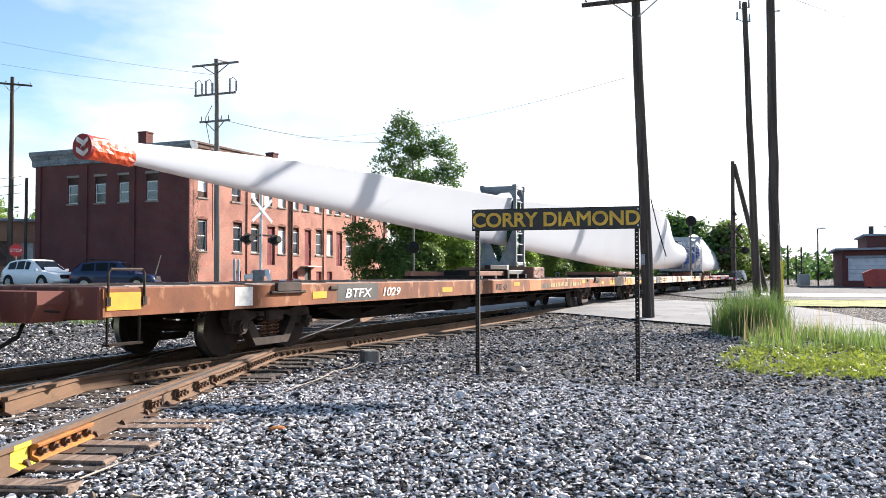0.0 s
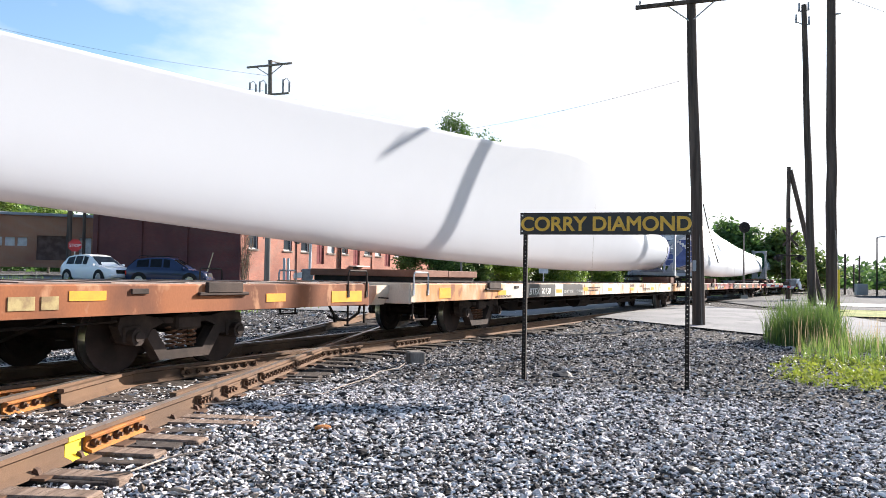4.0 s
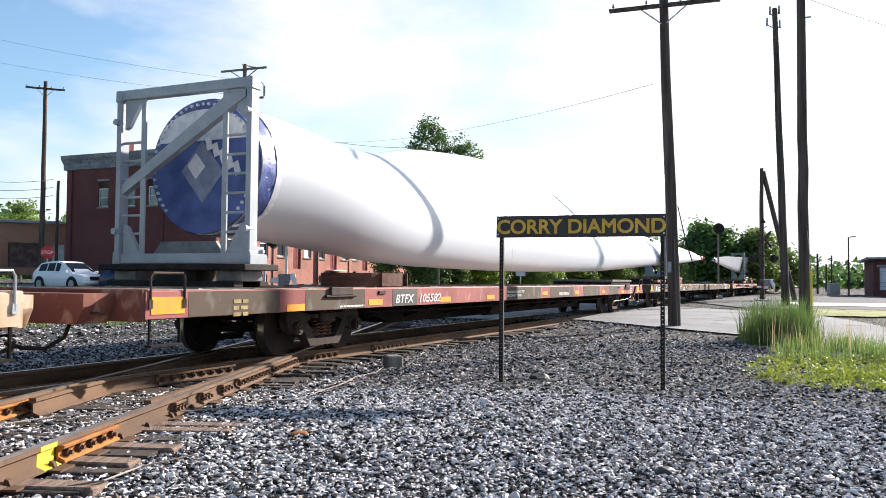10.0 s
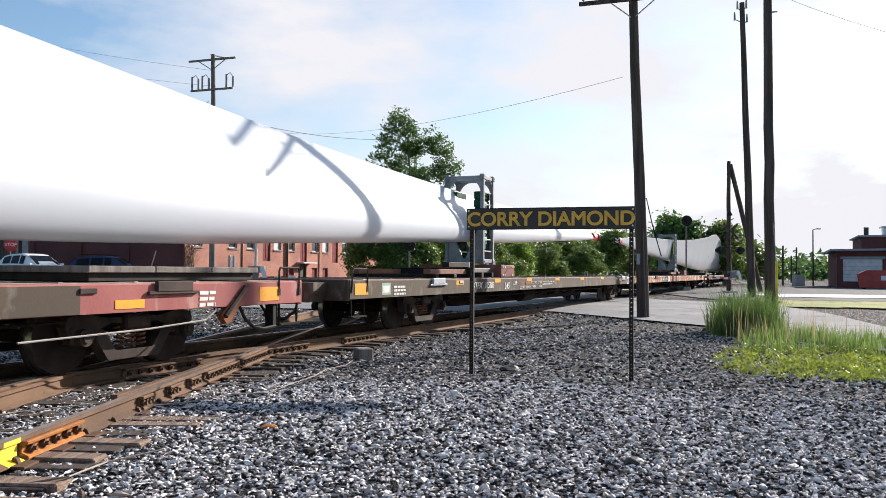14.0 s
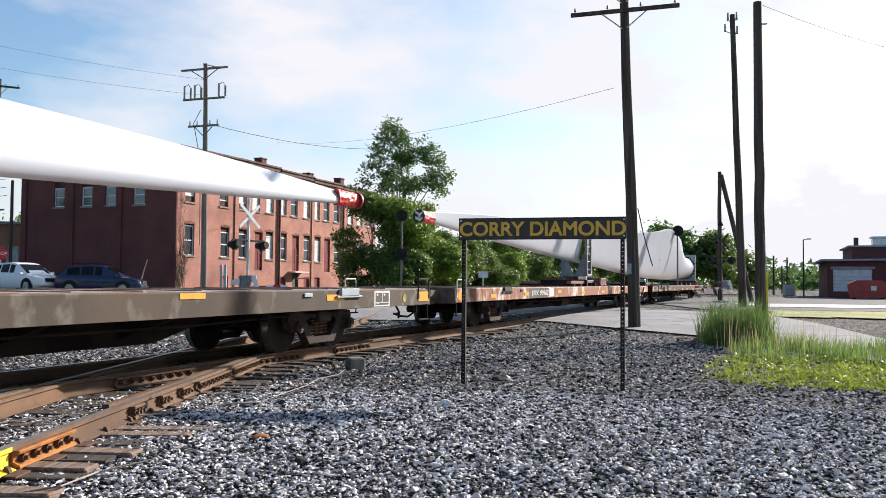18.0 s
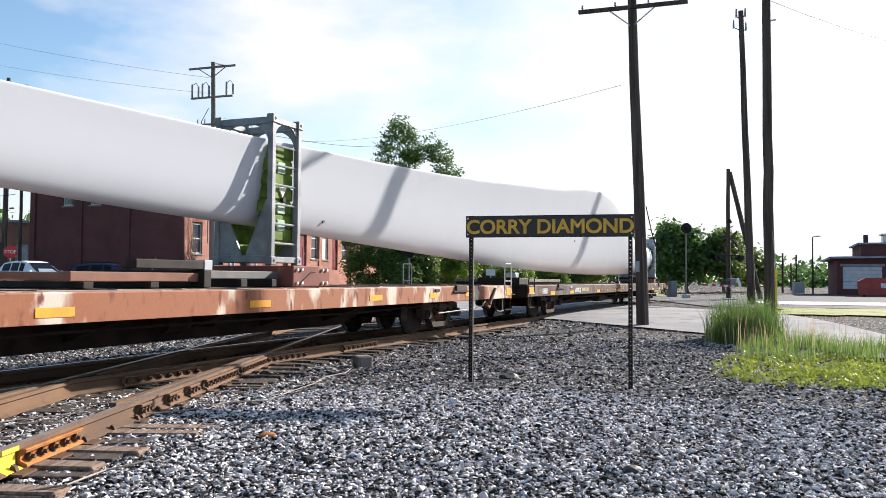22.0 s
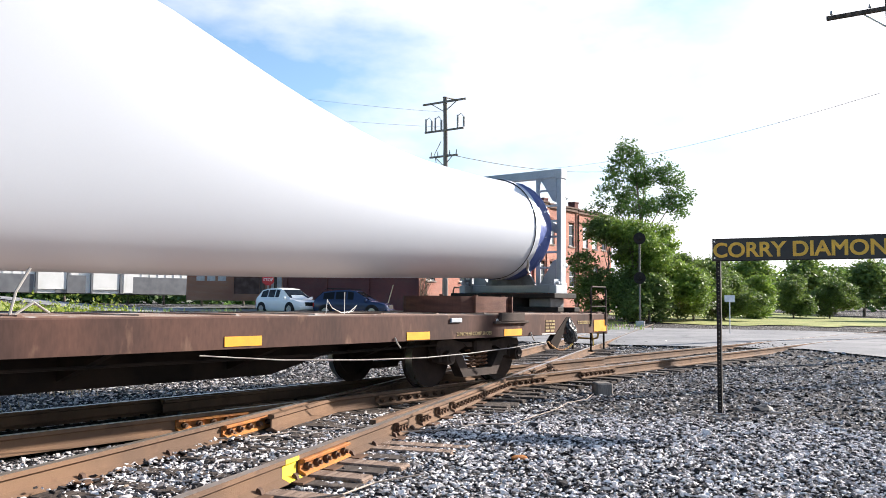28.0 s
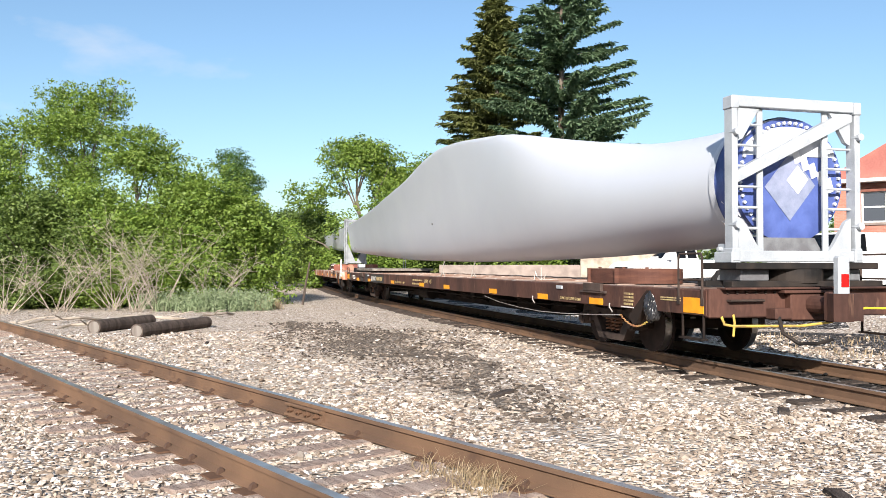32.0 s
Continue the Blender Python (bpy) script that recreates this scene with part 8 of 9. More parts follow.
def tufts(name, spots, material, seed, blade_h, blade_w, label, lean=0.5, per=24, leafy=False, category="grass"):
    """Blades or leafy stalks in clumps at spots (x, y, radius, count)."""
    rg = np.random.RandomState(seed)
    V, F = [], []
    for x, y, rad, count in spots:
        for _ in range(count):
            a, q = rg.uniform(0, 6.28), rad * rg.uniform(0, 1) ** 0.6
            px, py = x + q * math.cos(a), y + q * math.sin(a)
            base = Vector((px, py, ground_z(px, py) - 0.02))
            h = blade_h * rg.uniform(0.45, 1.15) * (1 - 0.35 * q / max(rad, 0.01))
            th = rg.uniform(0, 6.28)
            out = Vector((math.cos(th), math.sin(th), 0)) * lean * h * rg.uniform(0.15, 1)
            side = Vector((-math.sin(th + 0.6), math.cos(th + 0.6), 0)) * blade_w
            k = len(V)
            mid, tip = base + out * 0.35 + Vector((0, 0, h * 0.6)), base + out + Vector((0, 0, h))
            V += [base - side, base + side, mid + side * 0.8, mid - side * 0.8, tip]
            F += [(k, k + 1, k + 2), (k, k + 2, k + 3), (k + 3, k + 2, k + 4)]
            if leafy:
                for _ in range(7):
                    t = rg.uniform(0.25, 1.05)
                    c = base.lerp(tip, t) + Vector(rg.uniform(-1, 1, 3)) * 0.05
                    d, e = Vector(rg.uniform(-1, 1, 3)) * blade_w * 5, Vector(rg.uniform(-1, 1, 3)) * blade_w * 3
                    k = len(V)
                    V += [c - d, c + e, c + d, c - e]
                    F += [(k, k + 1, k + 2), (k, k + 2, k + 3)]
    ob = new(name, fast_mesh(name, [tuple(v) for v in V], F, material, 3))
    return tagged(ob, label, category, kind="stuff")


rg5 = random.Random(5)
tufts("tall_grass", [polar(rg5.uniform(-21.6, -18.6), rg5.uniform(20.3, 22.7)) + (0.42, 95) for _ in range(26)], M_stalk, 1, 1.28, 0.007, "dense clump of tall green grass by the poles", 0.42)
tufts("roadside_grass", [polar(rg5.uniform(-30, -20.5), rg5.uniform(16.5, 20.5)) + (0.4, 60) for _ in range(40)], M_blades, 2, 0.55, 0.006, "thin green roadside grass", 0.4)
tufts("seed_grass", [polar(rg5.uniform(-27, -18.6), rg5.uniform(16.5, 21.5)) + (0.4, 5) for _ in range(30)], M_dry, 22, 1.05, 0.005, "thin dry seed heads above the grass", 0.25)
tufts("low_weeds", [polar(-19.6 - 11 * rg5.random(), 12.9 + 4.6 * rg5.random() ** 1.2) + (0.42, 14) for _ in range(70)], M_weed, 3, 0.19, 0.006, "low yellow-green leafy weeds in the gravel", 0.7, leafy=True, category="weeds")
tufts("bank_grass", [W(rg5.uniform(-14, 44), rg5.uniform(11, 34)).to_2d().to_tuple() + (1.1, 30) for _ in range(420)], M_blades, 4, 0.62, 0.02, "rough green grass along the bank", 0.5)
tufts("bank_weeds", [W(q * 18.5 - 4 + r * 0.62, 11 + r).to_2d().to_tuple() + (0.9, 46) for q, r in [(rg5.random(), rg5.uniform(0, 10)) for _ in range(170)]], M_weed, 6, 1.4, 0.013, "taller leafy weeds along the foot of the bank", 0.4, leafy=True, category="weeds")
tufts("sage_weeds", [(-13.6 + rg5.uniform(-1.7, 1.7), -28.2 + rg5.uniform(-2.2, 1.8), 0.6, 70) for _ in range(34)], M_sage, 7, 0.85, 0.009, "grey-green feathery weeds at the edge of the bushes", 0.5, leafy=True, category="weeds")
tufts("dry_grass", [(-15.3 + rg5.uniform(-0.4, 0.4), -27.2 + rg5.uniform(-0.5, 0.5), 0.3, 60) for _ in range(6)], M_dry, 8, 0.55, 0.01, "small patch of dry tan grass", 0.5)
tufts("dead_weeds", [(-4.72 + rg5.uniform(-0.35, 0.25), -4.62 + rg5.uniform(-0.35, 0.4), 0.25, 55) for _ in range(15)], M_dry, 9, 0.20, 0.004, "dead tan weeds against the rail", 1.6, category="weeds")
tufts("track_grass", [W(rg5.uniform(-20, 10), 3.6 + rg5.uniform(0, 3.5)).to_2d().to_tuple() + (0.6, 26) for _ in range(60)], M_dry, 10, 0.22, 0.008, "short dry grass beyond the main line", 0.6)


# ---- trees and bushes ----
def leaves(blobs, count, size, seed, gap=0.0):
    """Corners and faces of small leaves: sprays of them on and in the blobs (x, y, z, rx, ry, rz)."""
    rg = np.random.RandomState(seed)
    bl = np.array(blobs, float)
    w = (bl[:, 3] * bl[:, 4] * bl[:, 5]) ** 0.7
    per = 16
    k = max(1, count // per)
    pick = rg.choice(len(bl), k, p=w / w.sum())
    v = rg.normal(0, 1, (k, 3))
    v /= np.linalg.norm(v, axis=1, keepdims=True)
    rad = rg.uniform(0.30, 1.05, k) ** 0.6
    spray = bl[pick, :3] + v * rad[:, None] * bl[pick, 3:]
    out = np.repeat(v, per, 0)
    c = np.repeat(spray, per, 0) + rg.normal(0, 1, (k * per, 3)) * size * np.array([2.1, 2.1, 1.1])
    count = k * per
    d = rg.normal(0, 1, (count, 3)) * np.array([1, 1, 0.6])
    d /= np.linalg.norm(d, axis=1, keepdims=True)
    n = out * 0.6 + rg.normal(0, 0.6, (count, 3)) + np.array([0, 0, 0.7])
    e = np.cross(d, n)
    e /= np.linalg.norm(e, axis=1, keepdims=True) + 1e-6
    s = size * rg.uniform(0.6, 1.35, count)[:, None]
    V = np.stack([c - d * s, c + e * s * 0.62, c + d * s, c - e * s * 0.62], 1).reshape(-1, 3)
    F = np.arange(count * 4).reshape(-1, 4)
    return V, F


def broad_tree(x, y, h, blobs, seed, material, label, count=5000, size=0.16, trunk=0.22, name="tree", group="", bare=0, lift=0.0):
    """Trunk, limbs and a crown of leaves; blobs are given about the foot of the trunk."""
    ob = thing(name, pose(x, y, ground_z(x, y) + lift), label, name.replace("_", " "), group)
    rr = random.Random(seed)
    bm = B()
    top = Vector((rr.uniform(-0.3, 0.3), rr.uniform(-0.3, 0.3), h * 0.82))
    pts = [Vector((0, 0, -0.3)).lerp(top, i / 7) + Vector((rr.uniform(-1, 1), rr.uniform(-1, 1), 0)) * 0.02 * h for i in range(8)]
    path_tube(bm, pts, [trunk * (1 - 0.8 * i / 7) for i in range(8)], 9)
    part("trunk", bm, M_bark, ob)
    for k, q in enumerate(blobs[:14]):
        bm = B()
        t = min(6, max(1, int(q[2] / h * 7) - 1))
        a = pts[t]
        c = Vector(q[:3])
        mid = a.lerp(c, 0.5) + Vector((0, 0, 0.08 * h * rr.uniform(-0.3, 0.6)))
        path_tube(bm, [a, mid, c, c + (c - mid) * 0.6], [trunk * 0.35, trunk * 0.22, trunk * 0.10, 0.015], 6)
        part("limb", bm, M_bark, ob)
    V, F = leaves(blobs, count, size, seed)
    part("crown", fast_mesh("crown", V, F, material, 4), None, ob)
    return ob


def puff(seed, n, rx, ry, z0, z1, r0, r1, lean=(0, 0)):
    """Blobs scattered in a rough dome."""
    rr = random.Random(seed)
    out = []
    for i in range(n):
        t = rr.random()
        a = rr.uniform(0, 6.28)
        z = z0 + (z1 - z0) * t
        k = math.sin(math.pi * min(0.95, 0.18 + 0.8 * t)) ** 0.7
        q = rr.random() ** 0.5
        r = rr.uniform(r0, r1)
        out.append((lean[0] * t + rx * k * q * math.cos(a), lean[1] * t + ry * k * q * math.sin(a), z, r * rr.uniform(0.8, 1.3), r * rr.uniform(0.8, 1.3), r * rr.uniform(0.6, 0.95)))
    return out


# the tall thin-crowned tree by the factory, bushes at its foot
tx, ty = polar(1.9, 66)
broad_tree(tx, ty, 14.2, puff(1, 30, 3.3, 3.3, 5.0, 12.4, 0.6, 1.05) + [(-1.2, 0.3, 12.8, 1.0, 1.0, 0.9), (-1.6, 0, 11.8, 1.1, 1.1, 1.0), (2.2, 0, 10.9, 1.1, 1.1, 0.9), (3.0, 0.2, 9.3, 1.0, 1.0, 0.9), (0.2, 0, 11.2, 1.2, 1.2, 1.0), (-2.6, 0, 9.8, 1.0, 1.0, 0.8), (-0.9, 0, 13.3, 0.9, 0.9, 0.8), (-0.5, 0, 12.4, 1.0, 1.0, 0.8), (1.6, 0, 11.6, 0.9, 0.9, 0.9), (2.6, 0, 10.0, 0.9, 0.9, 1.0), (2.8, 0, 8.4, 1.0, 1.0, 0.8), (-2.2, 0, 11.0, 0.8, 0.8, 0.8), (-3.2, 0, 8.6, 0.8, 0.8, 0.6)], 1, M_leaf_dark,
           "tall airy tree with a gappy dark green crown", 17000, 0.105, 0.24)
for az, d, h, w, sd, mt in ((4.2, 60, 7.6, 1.8, 2, M_leaf), (2.4, 60, 7.6, 2.2, 3, M_leaf_bright), (0.4, 62, 7.2, 2.6, 4, M_leaf_bright), (-1.4, 66, 5.2, 2.4, 5, M_leaf), (-3.4, 72, 4.4, 2.4, 6, M_leaf),
                           (-5.4, 84, 4.4, 1.7, 7, M_leaf_bright), (-7.6, 92, 4.8, 1.9, 8, M_leaf), (1.4, 58, 3.0, 1.9, 9, M_leaf), (-9.6, 98, 4.8, 1.9, 11, M_leaf)):
    bx, by = polar(az, d)
    broad_tree(bx, by, h, puff(sd, 14, w, w, 0.8, h - 0.6, 0.7, 1.2), sd, mt, "leafy green bush thicket beyond the tracks", 16000, 0.105, 0.10, "bush", "thicket by the factory")
# park trees across the lawn and the dark clump by the far signal
for az, d, h, w, sd, mt in ((-8.2, 112, 7.2, 2.8, 21, M_leaf), (-5.2, 118, 7.4, 2.8, 22, M_leaf_bright), (-2.6, 122, 7.8, 3.0, 23, M_leaf), (-11.6, 118, 7.2, 2.8, 24, M_leaf), (-13.4, 128, 7.5, 2.6, 25, M_leaf),
                           (-15.5, 92, 8.0, 1.6, 26, M_leaf_dark), (-16.6, 90, 7.0, 1.5, 27, M_leaf_dark), (-18.9, 92, 7.3, 1.6, 28, M_leaf), (-20.4, 105, 4.6, 2.0, 29, M_leaf), (-10.0, 135, 7.6, 3.0, 30, M_leaf),
                           (-0.5, 128, 8.5, 3.4, 31, M_leaf)):
    bx, by = polar(az, d)
    broad_tree(bx, by, h, puff(sd, 16, w, w, 1.8, h - 0.8, 0.9, 1.5), sd, mt, "leafy green park tree beyond the crossing", 5200, 0.25, 0.2, "tree", "park trees")
for az, d, h, w, sd in ((31.2, 134, 13.0, 4.6, 32), (35.8, 132, 14.5, 5.0, 33), (28.6, 136, 11.5, 4.0, 34), (39.5, 138, 13.5, 4.6, 35)):
    bx, by = polar(az, d)
    broad_tree(bx, by, h, puff(sd, 22, w, w, 1.8, h - 0.8, 0.9, 1.6), sd, M_leaf_bright, "leafy green tree behind the brick garage", 9000, 0.2, 0.2, "tree", "trees behind the garage")
# distant woods on the skyline
V0, F0 = [], []
rw = random.Random(77)
wood = []
for i in range(190):
    az = rw.choice((rw.uniform(-36, 34), rw.uniform(34, 70), rw.uniform(-36, -19), rw.uniform(-36, -19)))
    d = rw.uniform(190, 300)
    px, py = polar(az, d)
    r = rw.uniform(3, 6) if az > -18 else rw.uniform(1.8, 3.0)
    wood.append((px, py, ground_z(px, py) + r * 0.8 + rw.uniform(0, 3 if az > -18 else 1.0), r * 1.3, r * 1.3, r))
for i in range(46):
    px, py = polar(rw.uniform(22, 46), rw.uniform(205, 260))
    r = rw.uniform(3.5, 6)
    wood.append((px, py, ground_z(px, py) + rw.uniform(2, 15), r * 1.3, r * 1.3, r))
V, F = leaves(wood, 74000, 0.75, 5)
tagged(new("far_woods", fast_mesh("far_woods", V, F, M_leaf_dark, 4)), "distant green woods along the skyline", "woods", kind="stuff")
wood = []
for i in range(70):
    px, py = polar(rw.uniform(60, 178), rw.uniform(95, 150))
    r = rw.uniform(2.5, 4.5)
    wood.append((px, py, ground_z(px, py) + r * 0.8 + rw.uniform(0, 2), r * 1.3, r * 1.3, r))
V, F = leaves(wood, 16000, 0.5, 6)
tagged(new("far_woods", fast_mesh("far_woods", V, F, M_leaf, 4)), "green woods behind the yard", "woods", kind="stuff")

# the big tree and thicket behind the line, and trees along the yard
bx, by = polar(88.5, 29)
broad_tree(bx, by, 13.0, puff(41, 50, 8.7, 6.0, 3.5, 12.4, 1.2, 2.2), 41, M_leaf_bright, "large spreading tree with bright green leaves", 80000, 0.085, 0.34)
bx, by = polar(77.5, 33)
broad_tree(bx, by, 12.2, puff(42, 22, 3.6, 3.6, 3.0, 11.4, 1.1, 1.9), 42, M_leaf_bright, "broad green tree behind the line", 22000, 0.12, 0.3)
for az, d, h, w, sd in ((91, 24.5, 3.0, 2.3, 43), (80.6, 24, 3.5, 2.2, 44), (85.8, 25.5, 3.1, 2.3, 45)):
    bx, by = polar(az, d)
    broad_tree(bx, by, h, puff(sd, 12, w, w, 0.5, h - 0.5, 0.6, 1.0), sd, M_leaf_bright, "dense leafy bush below the tree", 17000, 0.07, 0.08, "bush", "bushes behind the line")
bx, by = polar(61.0, 85)
broad_tree(bx, by, 9.6, puff(47, 14, 2.2, 2.2, 1.5, 9.0, 0.9, 1.5), 47, M_leaf, "tall narrow green tree on the bank", 6000, 0.2, 0.2)
bx, by = polar(59.0, 90)
broad_tree(bx, by, 8.8, puff(48, 12, 2.0, 2.0, 1.5, 8.2, 0.9, 1.4), 48, M_leaf, "tall narrow green tree on the bank", 6000, 0.2, 0.2)
bx, by = polar(33.5, 133)
broad_tree(bx, by, 12.0, puff(49, 14, 3.6, 3.6, 3.5, 11.4, 1.2, 2.0), 49, M_leaf, "airy green tree behind the brick garage", 2600, 0.22, 0.2)
bx, by = polar(60.9, 46)
broad_tree(bx, by, 3.0, puff(50, 8, 0.5, 0.5, 0.6, 2.8, 0.25, 0.42), 50, M_leaf, "slim young sapling on the bank", 700, 0.09, 0.04, "sapling")
# thicket between the tracks, far back
for az, d, h, w, sd, mt in ((162.3, 44, 10.6, 4.6, 51, M_leaf_bright), (158.6, 37, 7.4, 3.2, 52, M_leaf_bright), (155.0, 36, 6.2, 2.5, 53, M_leaf_bright), (152.7, 36, 4.6, 1.8, 54, M_leaf_bright), (166.2, 42, 8.6, 4.0, 55, M_leaf_bright),
                           (168.9, 40, 7.4, 3.4, 56, M_leaf_bright), (164.6, 35.5, 4.6, 2.8, 57, M_leaf), (171.8, 44, 8.4, 3.4, 58, M_leaf), (153.3, 64, 10.6, 1.4, 59, M_leaf_dark), (160.6, 35, 4.4, 2.4, 60, M_leaf_bright),
                           (156.4, 34.6, 3.4, 2.2, 160, M_leaf_bright)):
    bx, by = polar(az, d)
    broad_tree(bx, by, h, puff(sd, 46, w, w, 0.5, h - 0.9, 0.8, 1.3), sd, mt, "bushy bright green tree in the thicket", 52000, 0.062, 0.12, "tree", "thicket between the tracks")
for az, d, h, w, sd, mt in ((145.2, 56, 10.4, 5.0, 61, M_leaf_bright), (141.4, 60, 9.4, 4.8, 62, M_leaf_bright), (148.6, 62, 6.2, 2.4, 63, M_leaf), (150.2, 74, 6.6, 2.6, 64, M_leaf), (138.0, 58, 4.0, 3.0, 65, M_leaf), (134.0, 56, 3.2, 2.6, 66, M_leaf_bright)):
    bx, by = polar(az, d)
    broad_tree(bx, by, h, puff(sd, 52, w, w, 0.8, h - 1.1, 0.9, 1.5), sd, mt, "full green tree beside the line", 34000, 0.10, 0.2, "tree", "trees along the line")


def conifer(x, y, h, r, seed, material, label, tip=0.02, dense=1.0, droop=0.25, gap=0.9):
    ob = thing("spruce_tree", pose(x, y, ground_z(x, y)), label, "spruce tree", "spruces")
    rr = random.Random(seed)
    bm = B()
    path_tube(bm, [(0, 0, -0.3), (0.05, 0, h * 0.5), (0, 0.05, h)], [0.32, 0.2, 0.03], 9)
    part("trunk", bm, M_bark, ob)
    V, F = [], []
    bm = B()
    z = 1.5
    while z < h - 0.2:
        t = z / h
        reach = r * (1 - t) ** 0.8 + 0.12
        for k in range(rr.randint(6, 8)):
            a = rr.uniform(0, 6.28)
            q = reach * rr.uniform(0.65, 1.12)
            d = Vector((math.cos(a), math.sin(a), 0))
            root = Vector((0, 0, z + rr.uniform(-0.2, 0.2)))
            end = root + d * q + Vector((0, 0, q * (0.15 - droop) + 0.25 * t * q))
            tube(bm, root, end, 0.05 * (1 - t) + 0.012, 0.006, n=4, caps=False)
            for j in range(int(q * 13 * dense) + 5):
                u = rr.uniform(0.12, 1.03)
                c = root.lerp(end, u) + Vector((rr.uniform(-1, 1), rr.uniform(-1, 1), rr.uniform(-0.7, 0.2))) * 0.26 * (1.25 - u * 0.6)
                e = (d * rr.uniform(0.3, 1) + Vector((rr.uniform(-0.8, 0.8), rr.uniform(-0.8, 0.8), rr.uniform(-0.7, 0.1)))).normalized() * rr.uniform(0.2, 0.42)
                s = e.cross(Vector((rr.uniform(-1, 1), rr.uniform(-1, 1), 1))).normalized() * 0.075
                i = len(V)
                V += [tuple(c - s), tuple(c + s), tuple(c + e + s * 0.4), tuple(c + e - s * 0.4)]
                F.append((i, i + 1, i + 2, i + 3))
        z += gap * (0.45 + 0.45 * (1 - t))
    part("branchwork", bm, M_bark, ob)
    part("needles", fast_mesh("needles", V, F, material, 4), None, ob)
    return ob


sx, sy = polar(135.8, 60)
conifer(sx, sy, 20.8, 6.8, 71, M_needle, "tall olive-green spruce with drooping branches", dense=7.0, gap=0.50)
sx, sy = polar(131.4, 57)
conifer(sx, sy, 23.5, 8.4, 72, M_needle_blue, "tall blue-green pine with layered branches", dense=8.0, droop=0.05, gap=0.95)

# bare bleached shrubs and brush before the thicket
def bare_shrub(x, y, h, seed, label, n=16, spread=0.7):
    ob = thing("bare_shrub", pose(x, y, ground_z(x, y)), label, "shrub", "bare shrubs")
    rr = random.Random(seed)
    for k in range(n):
        bm = B()
        a = rr.uniform(0, 6.28)
        q = h * rr.uniform(0.5, 1.1)
        d = Vector((math.cos(a) * spread, math.sin(a) * spread, 1)).normalized()
        p = Vector((rr.uniform(-0.2, 0.2), rr.uniform(-0.2, 0.2), -0.1))
        mid = p + d * q * 0.5 + Vector((rr.uniform(-1, 1), rr.uniform(-1, 1), 0)) * 0.12 * h
        end = p + d * q + Vector((rr.uniform(-1, 1), rr.uniform(-1, 1), -0.2)) * 0.2 * h
        path_tube(bm, [p, mid, end], [0.015, 0.009, 0.003], 5)
        for j in range(9):
            u = rr.uniform(0.3, 1)
            s = mid.lerp(end, u)
            e = s + Vector((rr.uniform(-1, 1), rr.uniform(-1, 1), rr.uniform(-0.3, 1))) * 0.22 * h
            path_tube(bm, [s, s.lerp(e, 0.5) + Vector((0, 0, 0.03)), e], [0.006, 0.004, 0.002], 4)
        part("stem", bm, M_twig, ob)
    return ob


for az, d, h, sd in ((160.2, 31.5, 3.6, 81), (157.6, 31.2, 3.8, 82), (154.4, 31.6, 2.9, 84), (163.4, 31.5, 2.8, 85), (166.4, 31, 2.4, 86), (158.9, 30.6, 2.2, 88)):
    bx, by = polar(az, d)
    bare_shrub(bx, by, h, sd, "bleached leafless shrub with tangled twigs")
bx, by = polar(147.6, 68)
bare_shrub(bx, by, 8.0, 87, "grey leafless tree among green trees", 18, 0.45)
for az, d, ln, rot in ((163, 26, 2.6, 20), (160, 25, 3.4, 60), (157, 25.5, 2.4, 130), (154, 27, 3.0, 40), (165.5, 24, 2.2, 95), (161.5, 23.5, 1.8, 10)):
    bx, by = polar(az, d)
    bm = B()
    path_tube(bm, [(-ln / 2, 0, 0.02), (-ln / 6, 0.15, 0.12), (ln / 5, -0.1, 0.10), (ln / 2, 0.1, 0.03)], [0.03, 0.045, 0.035, 0.015], 6)
    path_tube(bm, [(0, 0, 0.1), (ln * 0.2, 0.4, 0.25), (ln * 0.3, 0.8, 0.3)], [0.025, 0.018, 0.006], 5)
    tagged(part("fallen_branch", bm, M_twig, at=pose(bx, by, ground_z(bx, by), 0, 0, rot)), "bleached fallen branch on the dark earth", "branch")
for (ax, ay), (cx, cy), r, lb in (((-7.05, -20.4), (-9.0, -22.0), 0.17, "short black tarred pole lying on the ground"), ((-7.4, -18.6), (-9.85, -20.4), 0.16, "grey weathered pole section lying on the ground")):
    lg = thing("cut_pole", pose(ax, ay, ground_z(ax, ay) + 0.15), lb, "log", "cut poles on the ground")
    bm = B()
    tube(bm, (0, 0, 0), (cx - ax, cy - ay, 0.0), r, r * 0.92, n=16)
    part("shaft", bm, M_pole, lg)
    bm = B()
    dd = Vector((cx - ax, cy - ay, 0)).normalized()
    tube(bm, -dd * 0.004, -dd * 0.001, r * 0.8, n=16)
    part("cut_end", bm, M_pole_grey, lg)
bm = B()
path_tube(bm, [(0, 0, -0.2), (0.15, 0.1, 0.8), (0.32, 0.2, 1.75)], [0.05, 0.045, 0.035], 7)
tagged(part("wooden_stake", bm, M_pole, at=pose(-18.0, -29.5, ground_z(-18.0, -29.5), 0, 0, 150)), "leaning brown wooden stake by the track", "stake")
